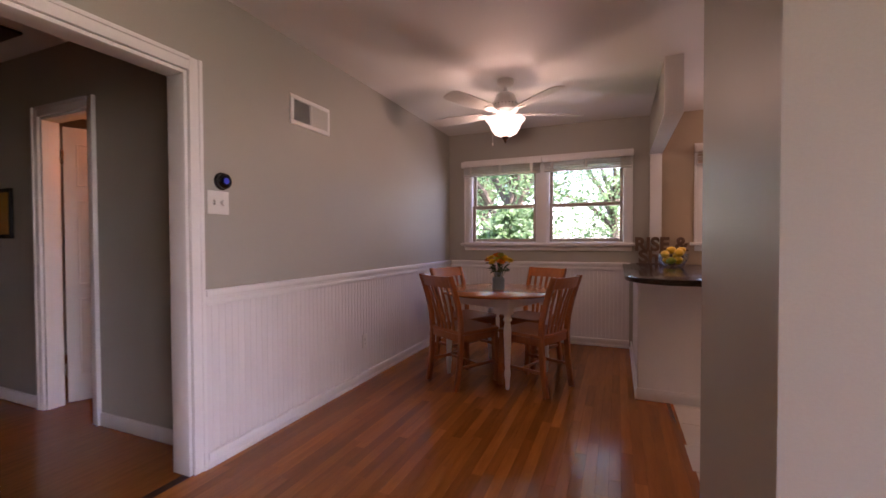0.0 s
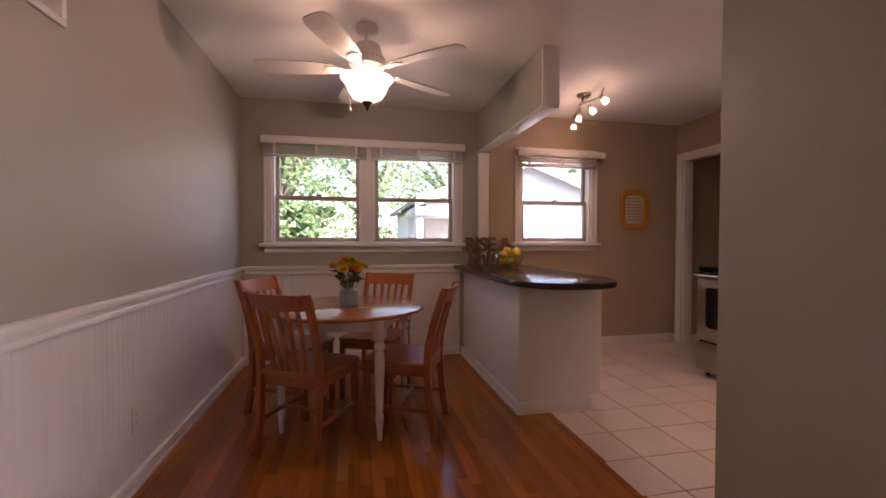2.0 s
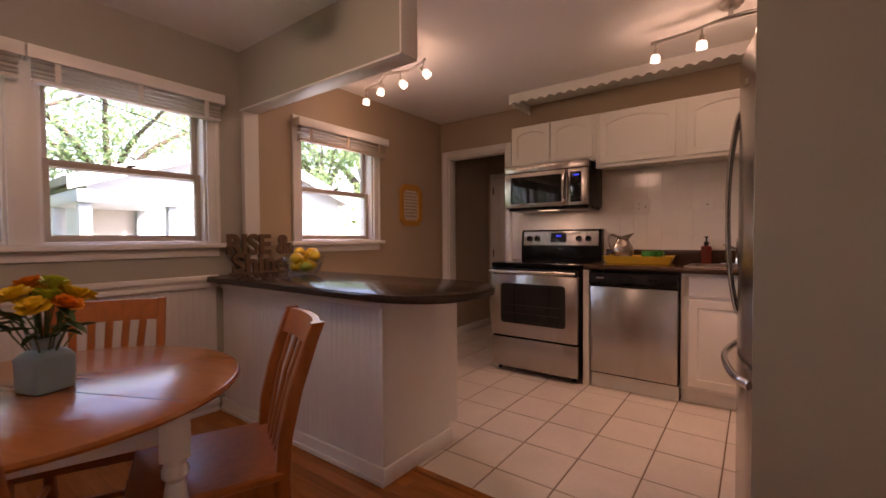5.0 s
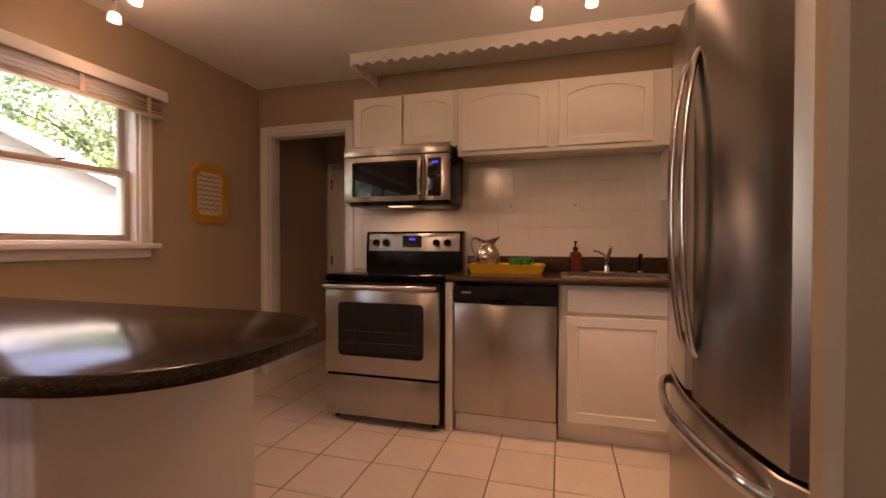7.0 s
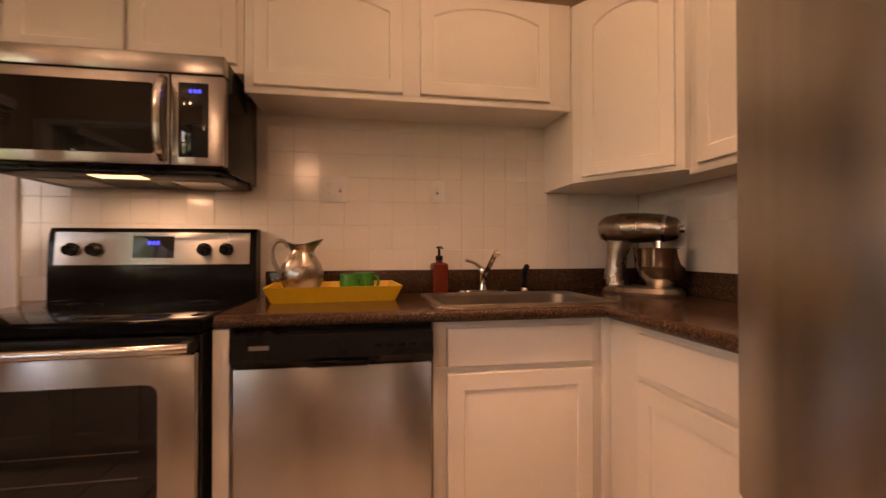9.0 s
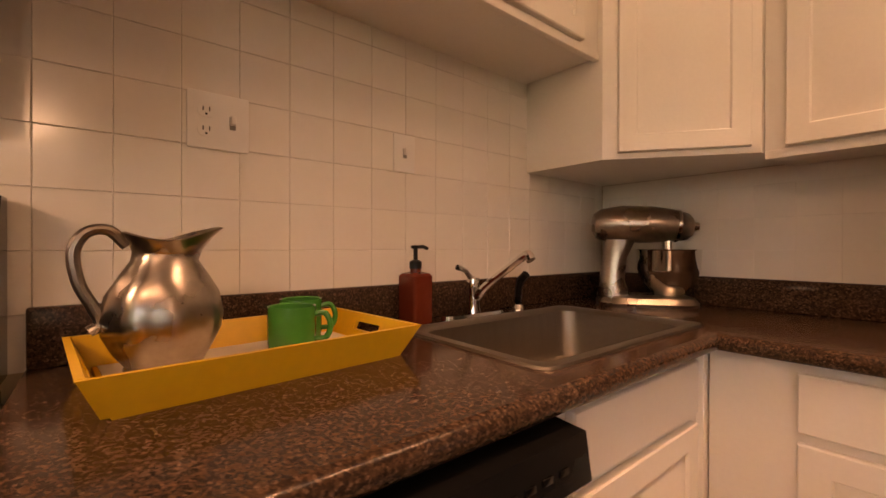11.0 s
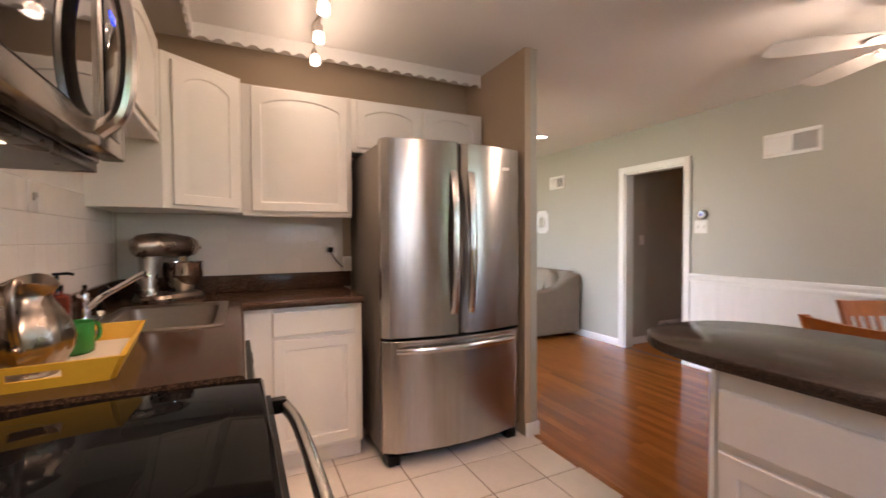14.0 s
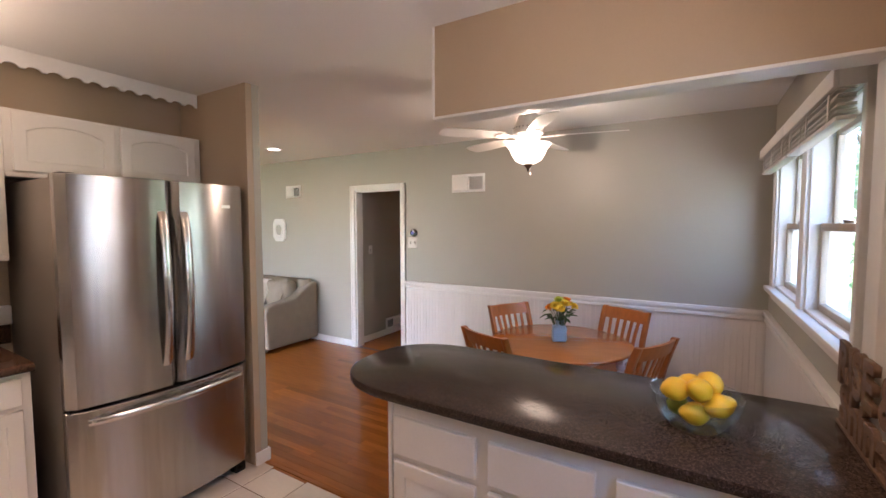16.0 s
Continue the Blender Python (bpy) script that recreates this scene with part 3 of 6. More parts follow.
def raised_blind(name, x0, x1, y, top, label, slatmat, slats=9):
    """A blind pulled up under its valance."""
    b = thing(name, pose(0, y, 0), label, "blind")
    bm = B(x0, x1, -0.085, -0.07, top - 0.065, top, 0.004)
    box(bm, x0, x0 + 0.012, -0.07, -0.0, top - 0.065, top, 0.002)
    box(bm, x1 - 0.012, x1, -0.07, -0.0, top - 0.065, top, 0.002)
    part("valance", bm, TRIM, b, "white blind valance")
    part("head_rail", B(x0 + 0.02, x1 - 0.02, -0.062, -0.022, top - 0.05, top - 0.004, 0.003), slatmat, b)
    slat = mesh_of("slat", B(x0 + 0.02, x1 - 0.02, -0.068, -0.018, -0.0015, 0.0015), slatmat)
    rnd = random.Random(4)
    for k in range(slats):
        z = top - 0.062 - k * 0.0105
        o = piece("slat", slat, b, 0, 0, 0, pose(0, rnd.uniform(-0.002, 0.002), z, rnd.uniform(-3, 3), rnd.uniform(-0.12, 0.12)))
    part("bottom_rail", B(x0 + 0.02, x1 - 0.02, -0.07, -0.016, top - 0.062 - slats * 0.0105 - 0.016, top - 0.062 - slats * 0.0105, 0.004), slatmat, b)
    for f in (0.12, 0.5, 0.88):
        x = x0 + (x1 - x0) * f
        part("lift_tape", B(x - 0.012, x + 0.012, -0.073, -0.0705, top - 0.062 - slats * 0.0105, top - 0.05), slatmat, b)
    return b


raised_blind("window_blind", -0.735, 0.215, YW - 0.026, 2.088, "white slatted blind drawn up above the dining window", BLIND)
raised_blind("window_blind", 0.221, 1.153, YW - 0.026, 2.088, "white slatted blind drawn up above the dining window", BLIND)
raised_blind("window_blind", 1.71, 2.685, YW - 0.026, 2.08, "tan wooden blind drawn up above the kitchen window", BLINDWOOD)
part("blind_cord", tube(bmesh.new(), [(0.6, -0.075, 2.0), (0.6, -0.077, 1.72)], 0.0015, 6), BLIND, bpy.data.objects["window_blind"])

# ---- kitchen cabinets ----
def base_cabinet(m, width, depth, fronts, label, toe=0.1, height=0.896, well=False):
    """fronts: (kind, x0, x1, z0, z1); the front faces -y, the box starts at x = 0."""
    c = thing("base_cabinet", m, label, "cabinet", "kitchen base cabinets")
    bm = B(0, width, 0.02, depth, toe, 0.74 if well else height, 0.002)
    if well:  # open above for the sink bowl
        for x0, x1 in ((0, 0.018), (0.0185, width)):
            part("upper_rail", B(x0, x1, 0.02, depth if x0 == 0 else 0.04, 0.7405, height, 0.001), CABINET, c)
    part("body", bm, CABINET, c)
    part("plinth", B(0, width, 0.075, depth, 0.0, toe - 0.0005, 0.001), CABINET, c)
    part("toe_kick", B(0.0, width, 0.06, 0.074, 0.0, toe - 0.002, 0.002), CABINET, c)
    for kind, x0, x1, z0, z1 in fronts:
        bm = raised_panel(bmesh.new(), x1 - x0, z1 - z0, 0.019, 0, 0.055, x=x0, z=z0, frame_only=kind == "drawer_front")
        part(kind, bm, CABINET, c)
    return c


def wall_cabinet(m, width, depth, z0, z1, doors, label, arch=0.045):
    c = thing("wall_cabinet", m, label, "cabinet", "kitchen wall cabinets")
    part("body", B(0, width, 0.02, depth, z0, z1, 0.002), CABINET, c)
    part("light_rail", B(0.002, width - 0.002, 0.014, 0.034, z0 - 0.012, z0 + 0.012, 0.003), CABINET, c)
    for x0, x1 in doors:
        part("door", raised_panel(bmesh.new(), x1 - x0, z1 - z0 - 0.03, 0.019, arch, 0.05, x=x0, z=z0 + 0.018), CABINET, c)
    return c


base_cabinet(pose(3.045, 3.006, 0, 0, 0, -90), 0.601, 0.60, [("drawer_front", 0.046, 0.561, 0.745, 0.872), ("door", 0.046, 0.561, 0.125, 0.722)], "cream painted sink cabinet with a panelled door", well=True)
base_cabinet(pose(3.045, 2.40, 0, 0, 0, 180), 0.65, 0.54, [("drawer_front", 0.175, 0.615, 0.745, 0.872), ("door", 0.175, 0.615, 0.125, 0.722)], "cream painted corner cabinet beside the refrigerator")
stile = thing("corner_filler", pose(0, 0, 0), "cream painted corner post between two base cabinets", "cabinet")
part("panel", B(3.049, 3.093, 2.35, 2.4045, 0.0, 0.896, 0.001), CABINET, stile)
filler = thing("cabinet_filler", pose(3.02, 3.664, 0, 0, 0, -90), "narrow cream painted filler between stove and dishwasher", "cabinet")
part("panel", B(0, 0.046, 0, 0.62, 0.0, 0.896, 0.002), CABINET, filler)
wall_cabinet(pose(3.34, 4.45, 0, 0, 0, -90), 0.775, 0.306, 1.80, 2.172, [(0.02, 0.38), (0.395, 0.755)], "small cream wall cabinet with two arched doors over the microwave", 0.035)
wall_cabinet(pose(3.34, 3.672, 0, 0, 0, -90), 1.304, 0.306, 1.73, 2.172, [(0.035, 0.59), (0.66, 1.205)], "cream wall cabinet with two arched doors over the sink")
corner = thing("corner_cabinet", pose(0, 0, 0), "cream diagonal corner wall cabinet with an arched door", "cabinet", "kitchen wall cabinets")
part("body", prism(bmesh.new(), [(3.646, 1.854), (3.646, 2.366), (3.345, 2.366), (3.005, 2.115), (3.005, 1.854)], 1.412, 2.16), CABINET, corner)
part("door", raised_panel(bmesh.new(), 0.35, 0.70, 0.019, 0.045, 0.05), CABINET, corner, m=pose(3.300, 2.3535, 1.43, 0, 0, -143.5))
wall_cabinet(pose(3.003, 2.115, 0, 0, 0, 180), 0.628, 0.262, 1.405, 2.145, [(0.05, 0.598)], "cream wall cabinet with an arched door beside the refrigerator")
wall_cabinet(pose(2.373, 2.115, 0, 0, 0, 180), 0.955, 0.262, 1.82, 2.145, [(0.03, 0.455), (0.49, 0.915)], "cream wall cabinet with two arched doors over the refrigerator", 0.04)

# countertop in an L with a hole for the sink
SX0, SX1, SY0, SY1 = 3.10, 3.50, 2.34, 2.97
ct = thing("countertop", pose(0, 0, 0), "dark brown speckled laminate countertop in an L with backsplash", "countertop")
bm = bmesh.new()
gx, gy = [2.39, 3.025, SX0, SX1, 3.645], [1.855, SY0, 2.41, SY1, 3.658]
filled = {(i, j) for i in range(4) for j in range(4) if not (i == 0 and j > 1) and not (i == 2 and j in (1, 2))}
corners = {}


def corner_at(i, j, k):
    if (i, j, k) not in corners:
        corners[i, j, k] = bm.verts.new((gx[i], gy[j], COUNTER_Z - 0.04 * (1 - k)))
    return corners[i, j, k]


for i, j in sorted(filled):
    bm.faces.new([corner_at(a, b, 1) for a, b in ((i, j), (i + 1, j), (i + 1, j + 1), (i, j + 1))])
    bm.faces.new([corner_at(a, b, 0) for a, b in ((i, j + 1), (i + 1, j + 1), (i + 1, j), (i, j))])
    for di, dj, p, q in ((-1, 0, (i, j + 1), (i, j)), (1, 0, (i + 1, j), (i + 1, j + 1)), (0, -1, (i, j), (i + 1, j)), (0, 1, (i + 1, j + 1), (i, j + 1))):
        if (i + di, j + dj) not in filled:
            bm.faces.new((corner_at(*p, 0), corner_at(*q, 0), corner_at(*q, 1), corner_at(*p, 1)))
part("slab", bm, COUNTER, ct)
bm = prism(bmesh.new(), [(3.025 - 0.02 * math.sin(math.pi * k / 8), COUNTER_Z - 0.02 + 0.02 * math.cos(math.pi * k / 8)) for k in range(9)], -3.658, -2.41, "z")
bmesh.ops.transform(bm, matrix=Matrix(((1, 0, 0, 0), (0, 0, -1, 0), (0, 1, 0, 0), (0, 0, 0, 1))), verts=bm.verts)
part("front_edge", bm, COUNTER, ct)
bm = prism(bmesh.new(), [(2.41 + 0.02 * math.sin(math.pi * k / 8), COUNTER_Z - 0.02 + 0.02 * math.cos(math.pi * k / 8)) for k in range(9)], 2.39, 3.025, "x")
part("front_edge", bm, COUNTER, ct)
bm = B(3.622, 3.646, 1.86, 3.658, COUNTER_Z, 1.04, 0.004)
part("backsplash", bm, COUNTER, ct)
part("backsplash", B(2.335, 3.621, 1.853, 1.876, COUNTER_Z, 1.04, 0.004), COUNTER, ct)


def rounded(w, h, r, n=5, x=0.0, y=0.0):
    pts = []
    for cx, cy, a in ((w / 2 - r, -h / 2 + r, -90), (w / 2 - r, h / 2 - r, 0), (-w / 2 + r, h / 2 - r, 90), (-w / 2 + r, -h / 2 + r, 180)):
        for k in range(n + 1):
            t = radians(a + 90 * k / n)
            pts.append((x + cx + r * math.cos(t), y + cy + r * math.sin(t)))
    return pts


def loft(bm, loops, cap_low=True, cap_high=True):
    """Joins outlines of equal count; each is (points, z)."""
    rings = [[bm.verts.new((a, b, z)) for a, b in pts] for pts, z in loops]
    for p, q in zip(rings, rings[1:]):
        for i in range(len(p)):
            j = (i + 1) % len(p)
            bm.faces.new((p[i], p[j], q[j], q[i]))
    if cap_low:
        bm.faces.new(rings[0][::-1])
    if cap_high:
        bm.faces.new(rings[-1])
    return bm


sink = thing("kitchen_sink", pose((SX0 + SX1) / 2, (SY0 + SY1) / 2, COUNTER_Z), "stainless steel drop-in sink in the dark countertop", "sink")
w, h = SX1 - SX0, SY1 - SY0
bm = loft(bmesh.new(), [(rounded(w + 0.05, h + 0.05, 0.03), 0.0005), (rounded(w + 0.046, h + 0.046, 0.03), 0.006), (rounded(w + 0.0, h + 0.0, 0.035), 0.006), (rounded(w - 0.03, h - 0.03, 0.05), -0.004), (rounded(w - 0.05, h - 0.05, 0.06), -0.125), (rounded(w - 0.06, h - 0.06, 0.06), -0.145), (rounded(w - 0.085, h - 0.085, 0.07), -0.158), (rounded(w - 0.13, h - 0.13, 0.075), -0.164), (rounded(w - 0.24, h - 0.3, 0.06), -0.169)], False, True)
part("basin", bm, SINKSTEEL, sink)
part("drain", lathe(bmesh.new(), [(0.045, -0.169), (0.045, -0.165), (0.03, -0.166), (0, -0.1685)], 0, 0, 20), CHROME, sink)

faucet = thing("faucet", pose(3.565, 2.70, COUNTER_Z), "chrome single lever kitchen faucet behind the sink", "faucet")
part("base_plate", loft(bmesh.new(), [(rounded(0.055, 0.24, 0.027), 0.0), (rounded(0.05, 0.235, 0.025), 0.012)]), CHROME, faucet)
part("column", lathe(bmesh.new(), [(0.024, 0.012), (0.021, 0.03), (0.02, 0.085), (0.022, 0.095), (0.018, 0.115), (0, 0.12)], 0, 0, 20), CHROME, faucet)
part("spout", tube(bmesh.new(), curve_points([(-0.01, 0, 0.055), (-0.06, -0.002, 0.10), (-0.13, -0.004, 0.145), (-0.195, -0.006, 0.185), (-0.212, -0.006, 0.172)], 5), [0.013] * 5 + [0.011] * 10 + [0.013] * 6, 10), CHROME, faucet)
part("lever", tube(bmesh.new(), [(0.0, 0.01, 0.115), (-0.02, 0.05, 0.14), (-0.03, 0.09, 0.15)], [0.009, 0.007, 0.008], 8), CHROME, faucet)
sprayer = thing("side_sprayer", pose(3.565, 2.50, COUNTER_Z), "black pull-out side sprayer beside the sink", "sprayer")
part("holder", lathe(bmesh.new(), [(0.022, 0), (0.02, 0.012), (0.013, 0.02), (0, 0.022)], 0, 0, 16), CHROME, sprayer)
part("spray_head", tube(bmesh.new(), [(0, 0, 0.018), (-0.002, 0, 0.07), (-0.012, 0, 0.1), (-0.035, 0, 0.12)], [0.011, 0.012, 0.015, 0.013], 10), BLACKPLASTIC, sprayer)

# ---- appliances ----
stove = thing("stove", pose(2.958, 4.445, 0.006, 0, 0, -90), "stainless steel electric range with a black glass cooktop", "stove")
part("body", B(0.004, 0.762, 0.03, 0.66, 0.04, 0.885, 0.003), BLACK, stove)
for x in (0.05, 0.71):
    for y in (0.08, 0.6):
        part("foot", lathe(bmesh.new(), [(0.018, 0), (0.018, 0.02), (0.01, 0.041)], x, y, 10), BLACKPLASTIC, stove)
part("drawer", B(0.006, 0.76, 0.0, 0.03, 0.045, 0.296, 0.006), STEEL, stove)
door = part("oven_door", B(0.006, 0.76, -0.004, 0.03, 0.31, 0.838, 0.007), STEEL, stove)
bm = prism(bmesh.new(), [(0.383 + a, 0.59 + b) for a, b in rounded(0.565, 0.335, 0.03)], -0.0065, -0.003, "y")
part("window", bm, BLACKGLASS, door, "black oven window")
for z in (0.51, 0.58):
    part("rack", tube(bmesh.new(), [(0.15, -0.0072, z), (0.62, -0.0068, z)], 0.0008, 5), GREYSIDE, door)
part("door_vent", B(0.01, 0.756, -0.002, 0.03, 0.842, 0.884, 0.002), BLACKPLASTIC, stove)
bm = tube(bmesh.new(), curve_points([(0.012, -0.03, 0.858), (0.14, -0.047, 0.858), (0.383, -0.052, 0.858), (0.626, -0.047, 0.858), (0.752, -0.03, 0.858)], 6), 0.014, 12)
part("handle", bm, STEELH, stove, "long bowed steel handle")
for x in (0.016, 0.748):
    part("handle_post", B(x - 0.014, x + 0.014, -0.036, 0.0, 0.842, 0.876, 0.004), BLACKPLASTIC, stove)
part("cooktop", B(-0.003, 0.768, 0.012, 0.61, 0.886, 0.928, 0.012, 3), COOKTOP, stove, "glossy black glass cooktop")
for x, y, r in ((0.2, 0.16, 0.1), (0.57, 0.16, 0.085), (0.2, 0.43, 0.08), (0.57, 0.43, 0.1)):
    ring = tube(bmesh.new(), [(x + r * math.cos(2 * math.pi * k / 48), y + r * math.sin(2 * math.pi * k / 48), 0.9276) for k in range(49)], 0.0006, 6)
    part("burner_ring", ring, BLACKPLASTIC, stove)
bm = prism(bmesh.new(), [(0.60, 0.925), (0.675, 0.925), (0.675, 1.215), (0.625, 1.215), (0.612, 1.19), (0.60, 1.06)], 0.0, 0.765, "x")
part("back_guard", bm, BLACK, stove)
fascia = part("control_fascia", prism(bmesh.new(), [(0.5955, 1.068), (0.605, 1.066), (0.618, 1.196), (0.609, 1.198)], 0.025, 0.74, "x"), STEEL, stove, "stainless control fascia")
for x in (0.085, 0.165, 0.565, 0.65):
    bm = lathe(bmesh.new(), [(0.026, 0), (0.026, 0.006), (0.021, 0.008), (0.019, 0.03), (0, 0.032)], 0, 0, 20)
    box(bm, -0.004, 0.004, -0.019, 0.019, 0.028, 0.036, 0.002)
    part("knob", bm, BLACKPLASTIC, stove, "black control knob", m=pose(x, 0.600, 1.13, 95))
part("display", prism(bmesh.new(), [(0.595, 1.095), (0.602, 1.094), (0.612, 1.18), (0.605, 1.182)], 0.30, 0.45, "x"), BLACKGLASS, stove)
for k in range(3):
    part("digit", B(0.355 + 0.016 * k, 0.366 + 0.016 * k, 0.5995, 0.601, 1.147, 1.163), BLUEGLOW, stove)

dish = thing("dishwasher", pose(3.008, 3.614, 0.01, 0, 0, -90), "stainless dishwasher with a black control panel", "dishwasher")
part("body", B(0.004, 0.60, 0.035, 0.60, 0.1, 0.884), BLACKPLASTIC, dish)
part("door", B(0.008, 0.598, 0.0, 0.034, 0.115, 0.768, 0.006), STEEL, dish)
bm = prism(bmesh.new(), [(0.034, 0.774), (0.034, 0.872), (-0.018, 0.868), (-0.028, 0.80), (-0.006, 0.774)], 0.008, 0.598, "x")
panel = part("control_panel", bm, BLACKPLASTIC, dish)
part("grip", B(0.22, 0.40, -0.03, -0.012, 0.772, 0.79, 0.004), BLACK, panel)
part("badge", B(0.06, 0.115, -0.0255, -0.0225, 0.828, 0.84), NICKEL, panel)
for k in range(4):
    part("button", B(0.42 + 0.035 * k, 0.44 + 0.035 * k, -0.0265, -0.023, 0.826, 0.836, 0.001), BLACK, panel)
part("kick_plate", B(0.006, 0.60, 0.05, 0.07, -0.01, 0.108, 0.003), CABINET, dish)

mw = thing("microwave", pose(3.235, 4.452, 1.402, 0, 0, -90), "stainless over-the-range microwave with a dark window", "microwave")
part("body", B(0.003, 0.753, 0.03, 0.41, 0.006, 0.385, 0.003), BLACK, mw)
part("vent_band", B(0.0, 0.756, -0.012, 0.03, 0.322, 0.388, 0.006), STEEL, mw)
bm = B(0.0, 0.585, -0.012, 0.03, 0.012, 0.318, 0.006)
door = part("door", bm, STEEL, mw)
part("window", prism(bmesh.new(), [(0.30 + a, 0.165 + b) for a, b in rounded(0.475, 0.235, 0.012)], -0.0145, -0.011, "y"), BLACKGLASS, door, "dark microwave window")
part("control_panel", B(0.587, 0.756, -0.012, 0.03, 0.012, 0.318, 0.006), STEEL, mw)
part("key_pad", B(0.612, 0.705, -0.0145, -0.011, 0.04, 0.29, 0.001), BLACKGLASS, mw)
for k in range(3):
    part("digit", B(0.645 + 0.014 * k, 0.655 + 0.014 * k, -0.0155, -0.014, 0.255, 0.268), BLUEGLOW, mw)
bm = tube(bmesh.new(), curve_points([(0.565, -0.012, 0.03), (0.565, -0.045, 0.07), (0.565, -0.056, 0.165), (0.565, -0.045, 0.26), (0.565, -0.012, 0.30)], 6), 0.014, 10)
part("handle", bm, STEELH, mw, "bowed steel handle")
bm = B(0.02, 0.736, 0.03, 0.40, -0.014, 0.005, 0.003)
part("grille", bm, BLACKPLASTIC, mw)
part("lamp_lens", B(0.30, 0.46, 0.06, 0.13, -0.0165, -0.0145), HOODGLOW, mw)
for x in (0.08, 0.52):
    part("filter", B(x, x + 0.16, 0.16, 0.36, -0.0175, -0.0145, 0.001), NICKEL, mw)

fridge = thing("refrigerator", pose(2.332, 2.595, 0, 0, 0, 180), "stainless french door refrigerator with a bottom freezer", "refrigerator")
W = 0.902
part("body", B(0.004, W - 0.004, 0.075, 0.74, 0.06, 1.785, 0.006), GREYSIDE, fridge, "grey brown cabinet side")


def bowed(x0, x1, z0, z1, thick, bow, r=0.03):
    """A door slab with a bowed front and rounded edges, as an outline in plan drawn up."""
    pts = []
    n = 14
    for k in range(n + 1):
        u = k / n
        x = x0 + (x1 - x0) * u
        edge = max(0, 1 - min(x - x0, x1 - x) / r)
        pts.append((x, -bow * (1 - (2 * (x / W) - 1) ** 2) + r * (1 - math.sqrt(max(0, 1 - edge ** 2)))))
    pts += [(x1, thick), (x0, thick)]
    loops = []
    for z, inset in ((z0, 0.004), (z0 + 0.004, 0.0), (z1 - 0.004, 0.0), (z1, 0.004)):
        loops.append(([(x, y + inset if y < thick / 2 else y) for x, y in pts], z))
    bm = loft(bmesh.new(), loops)
    bmesh.ops.recalc_face_normals(bm, faces=bm.faces)
    return bm


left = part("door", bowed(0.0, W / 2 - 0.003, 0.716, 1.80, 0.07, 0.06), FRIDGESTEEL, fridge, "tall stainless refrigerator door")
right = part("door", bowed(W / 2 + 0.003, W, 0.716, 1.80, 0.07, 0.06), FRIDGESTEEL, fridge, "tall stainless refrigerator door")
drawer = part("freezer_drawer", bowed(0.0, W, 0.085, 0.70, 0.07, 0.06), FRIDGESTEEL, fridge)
part("gasket", B(0.01, W - 0.01, 0.02, 0.1, 0.698, 0.718), BLACKPLASTIC, fridge)
for x, owner in ((W / 2 - 0.055, left), (W / 2 + 0.055, right)):
    bm = tube(bmesh.new(), curve_points([(x, -0.056, 0.835), (x, -0.07, 0.88), (x, -0.09, 1.04), (x, -0.096, 1.235), (x, -0.09, 1.43), (x, -0.07, 1.59), (x, -0.056, 1.635)], 6), 0.022, 14, 0.36)
    part("handle", bm, STEELH, owner, "long bowed steel handle")
bm = tube(bmesh.new(), curve_points([(0.07, -0.015, 0.645), (0.13, -0.055, 0.65), (0.30, -0.09, 0.652), (W / 2, -0.103, 0.653), (W - 0.30, -0.09, 0.652), (W - 0.13, -0.055, 0.65), (W - 0.07, -0.015, 0.645)], 6), 0.017, 12, 0.7)
part("handle", bm, STEELH, drawer, "long bowed steel handle")
part("badge", B(W - 0.19, W - 0.12, -0.037, -0.025, 1.665, 1.683), NICKEL, right)
for x in (0.03, W - 0.10):
    part("foot", B(x, x + 0.07, 0.02, 0.13, 0.0, 0.06, 0.008), BLACKPLASTIC, fridge)
part("grille", B(0.1, W - 0.1, 0.06, 0.1, 0.03, 0.075, 0.003), BLACKPLASTIC, fridge)
for x in (0.02, W - 0.08):
    part("hinge_cover", B(x, x + 0.06, 0.03, 0.16, 1.786, 1.808, 0.006), BLACKPLASTIC, fridge)

# ---- peninsula ----
pen = thing("peninsula", pose(0, 0, 0), "white peninsula with beadboard side and drawers under it", "kitchen island")
part("carcass", B(1.165, 1.715, 3.985, YW - 0.004, 0.1, 0.864), CABINET, pen)
part("plinth", B(1.165, 1.66, 3.985, YW - 0.004, 0.0, 0.1), CABINET, pen)
bm = prism(bmesh.new(), [(1.149, 0.0), (1.66, 0.0), (1.66, 0.11), (1.745, 0.11), (1.745, 0.864), (1.149, 0.864)], 3.967, 3.984, "y")
part("end_panel", bm, TRIM, pen)
part("baseboard", B(1.138, 1.665, 3.953, 3.967, 0.0, 0.085, 0.004), TRIM, pen)
part("baseboard", B(1.133, 1.147, 3.955, YW - 0.03, 0.0, 0.085, 0.004), TRIM, pen)
part("baseboard", B(1.1235, 1.1325, 3.953, YW - 0.03, 0.0, 0.028, 0.004), TRIM, pen)
part("cap_strip", B(1.133, 1.147, 3.967, YW - 0.03, 0.825, 0.863, 0.004), TRIM, pen)
part("corner_bead", B(1.138, 1.152, 3.9605, 3.9665, 0.086, 0.824, 0.002), TRIM, pen)
pm = pose(1.735, 3.985, 0, 0, 0, 90)
part("face_frame", B(0.0, 1.5, 0.0, 0.02, 0.1, 0.864, 0.002), CABINET, pen, m=pm)
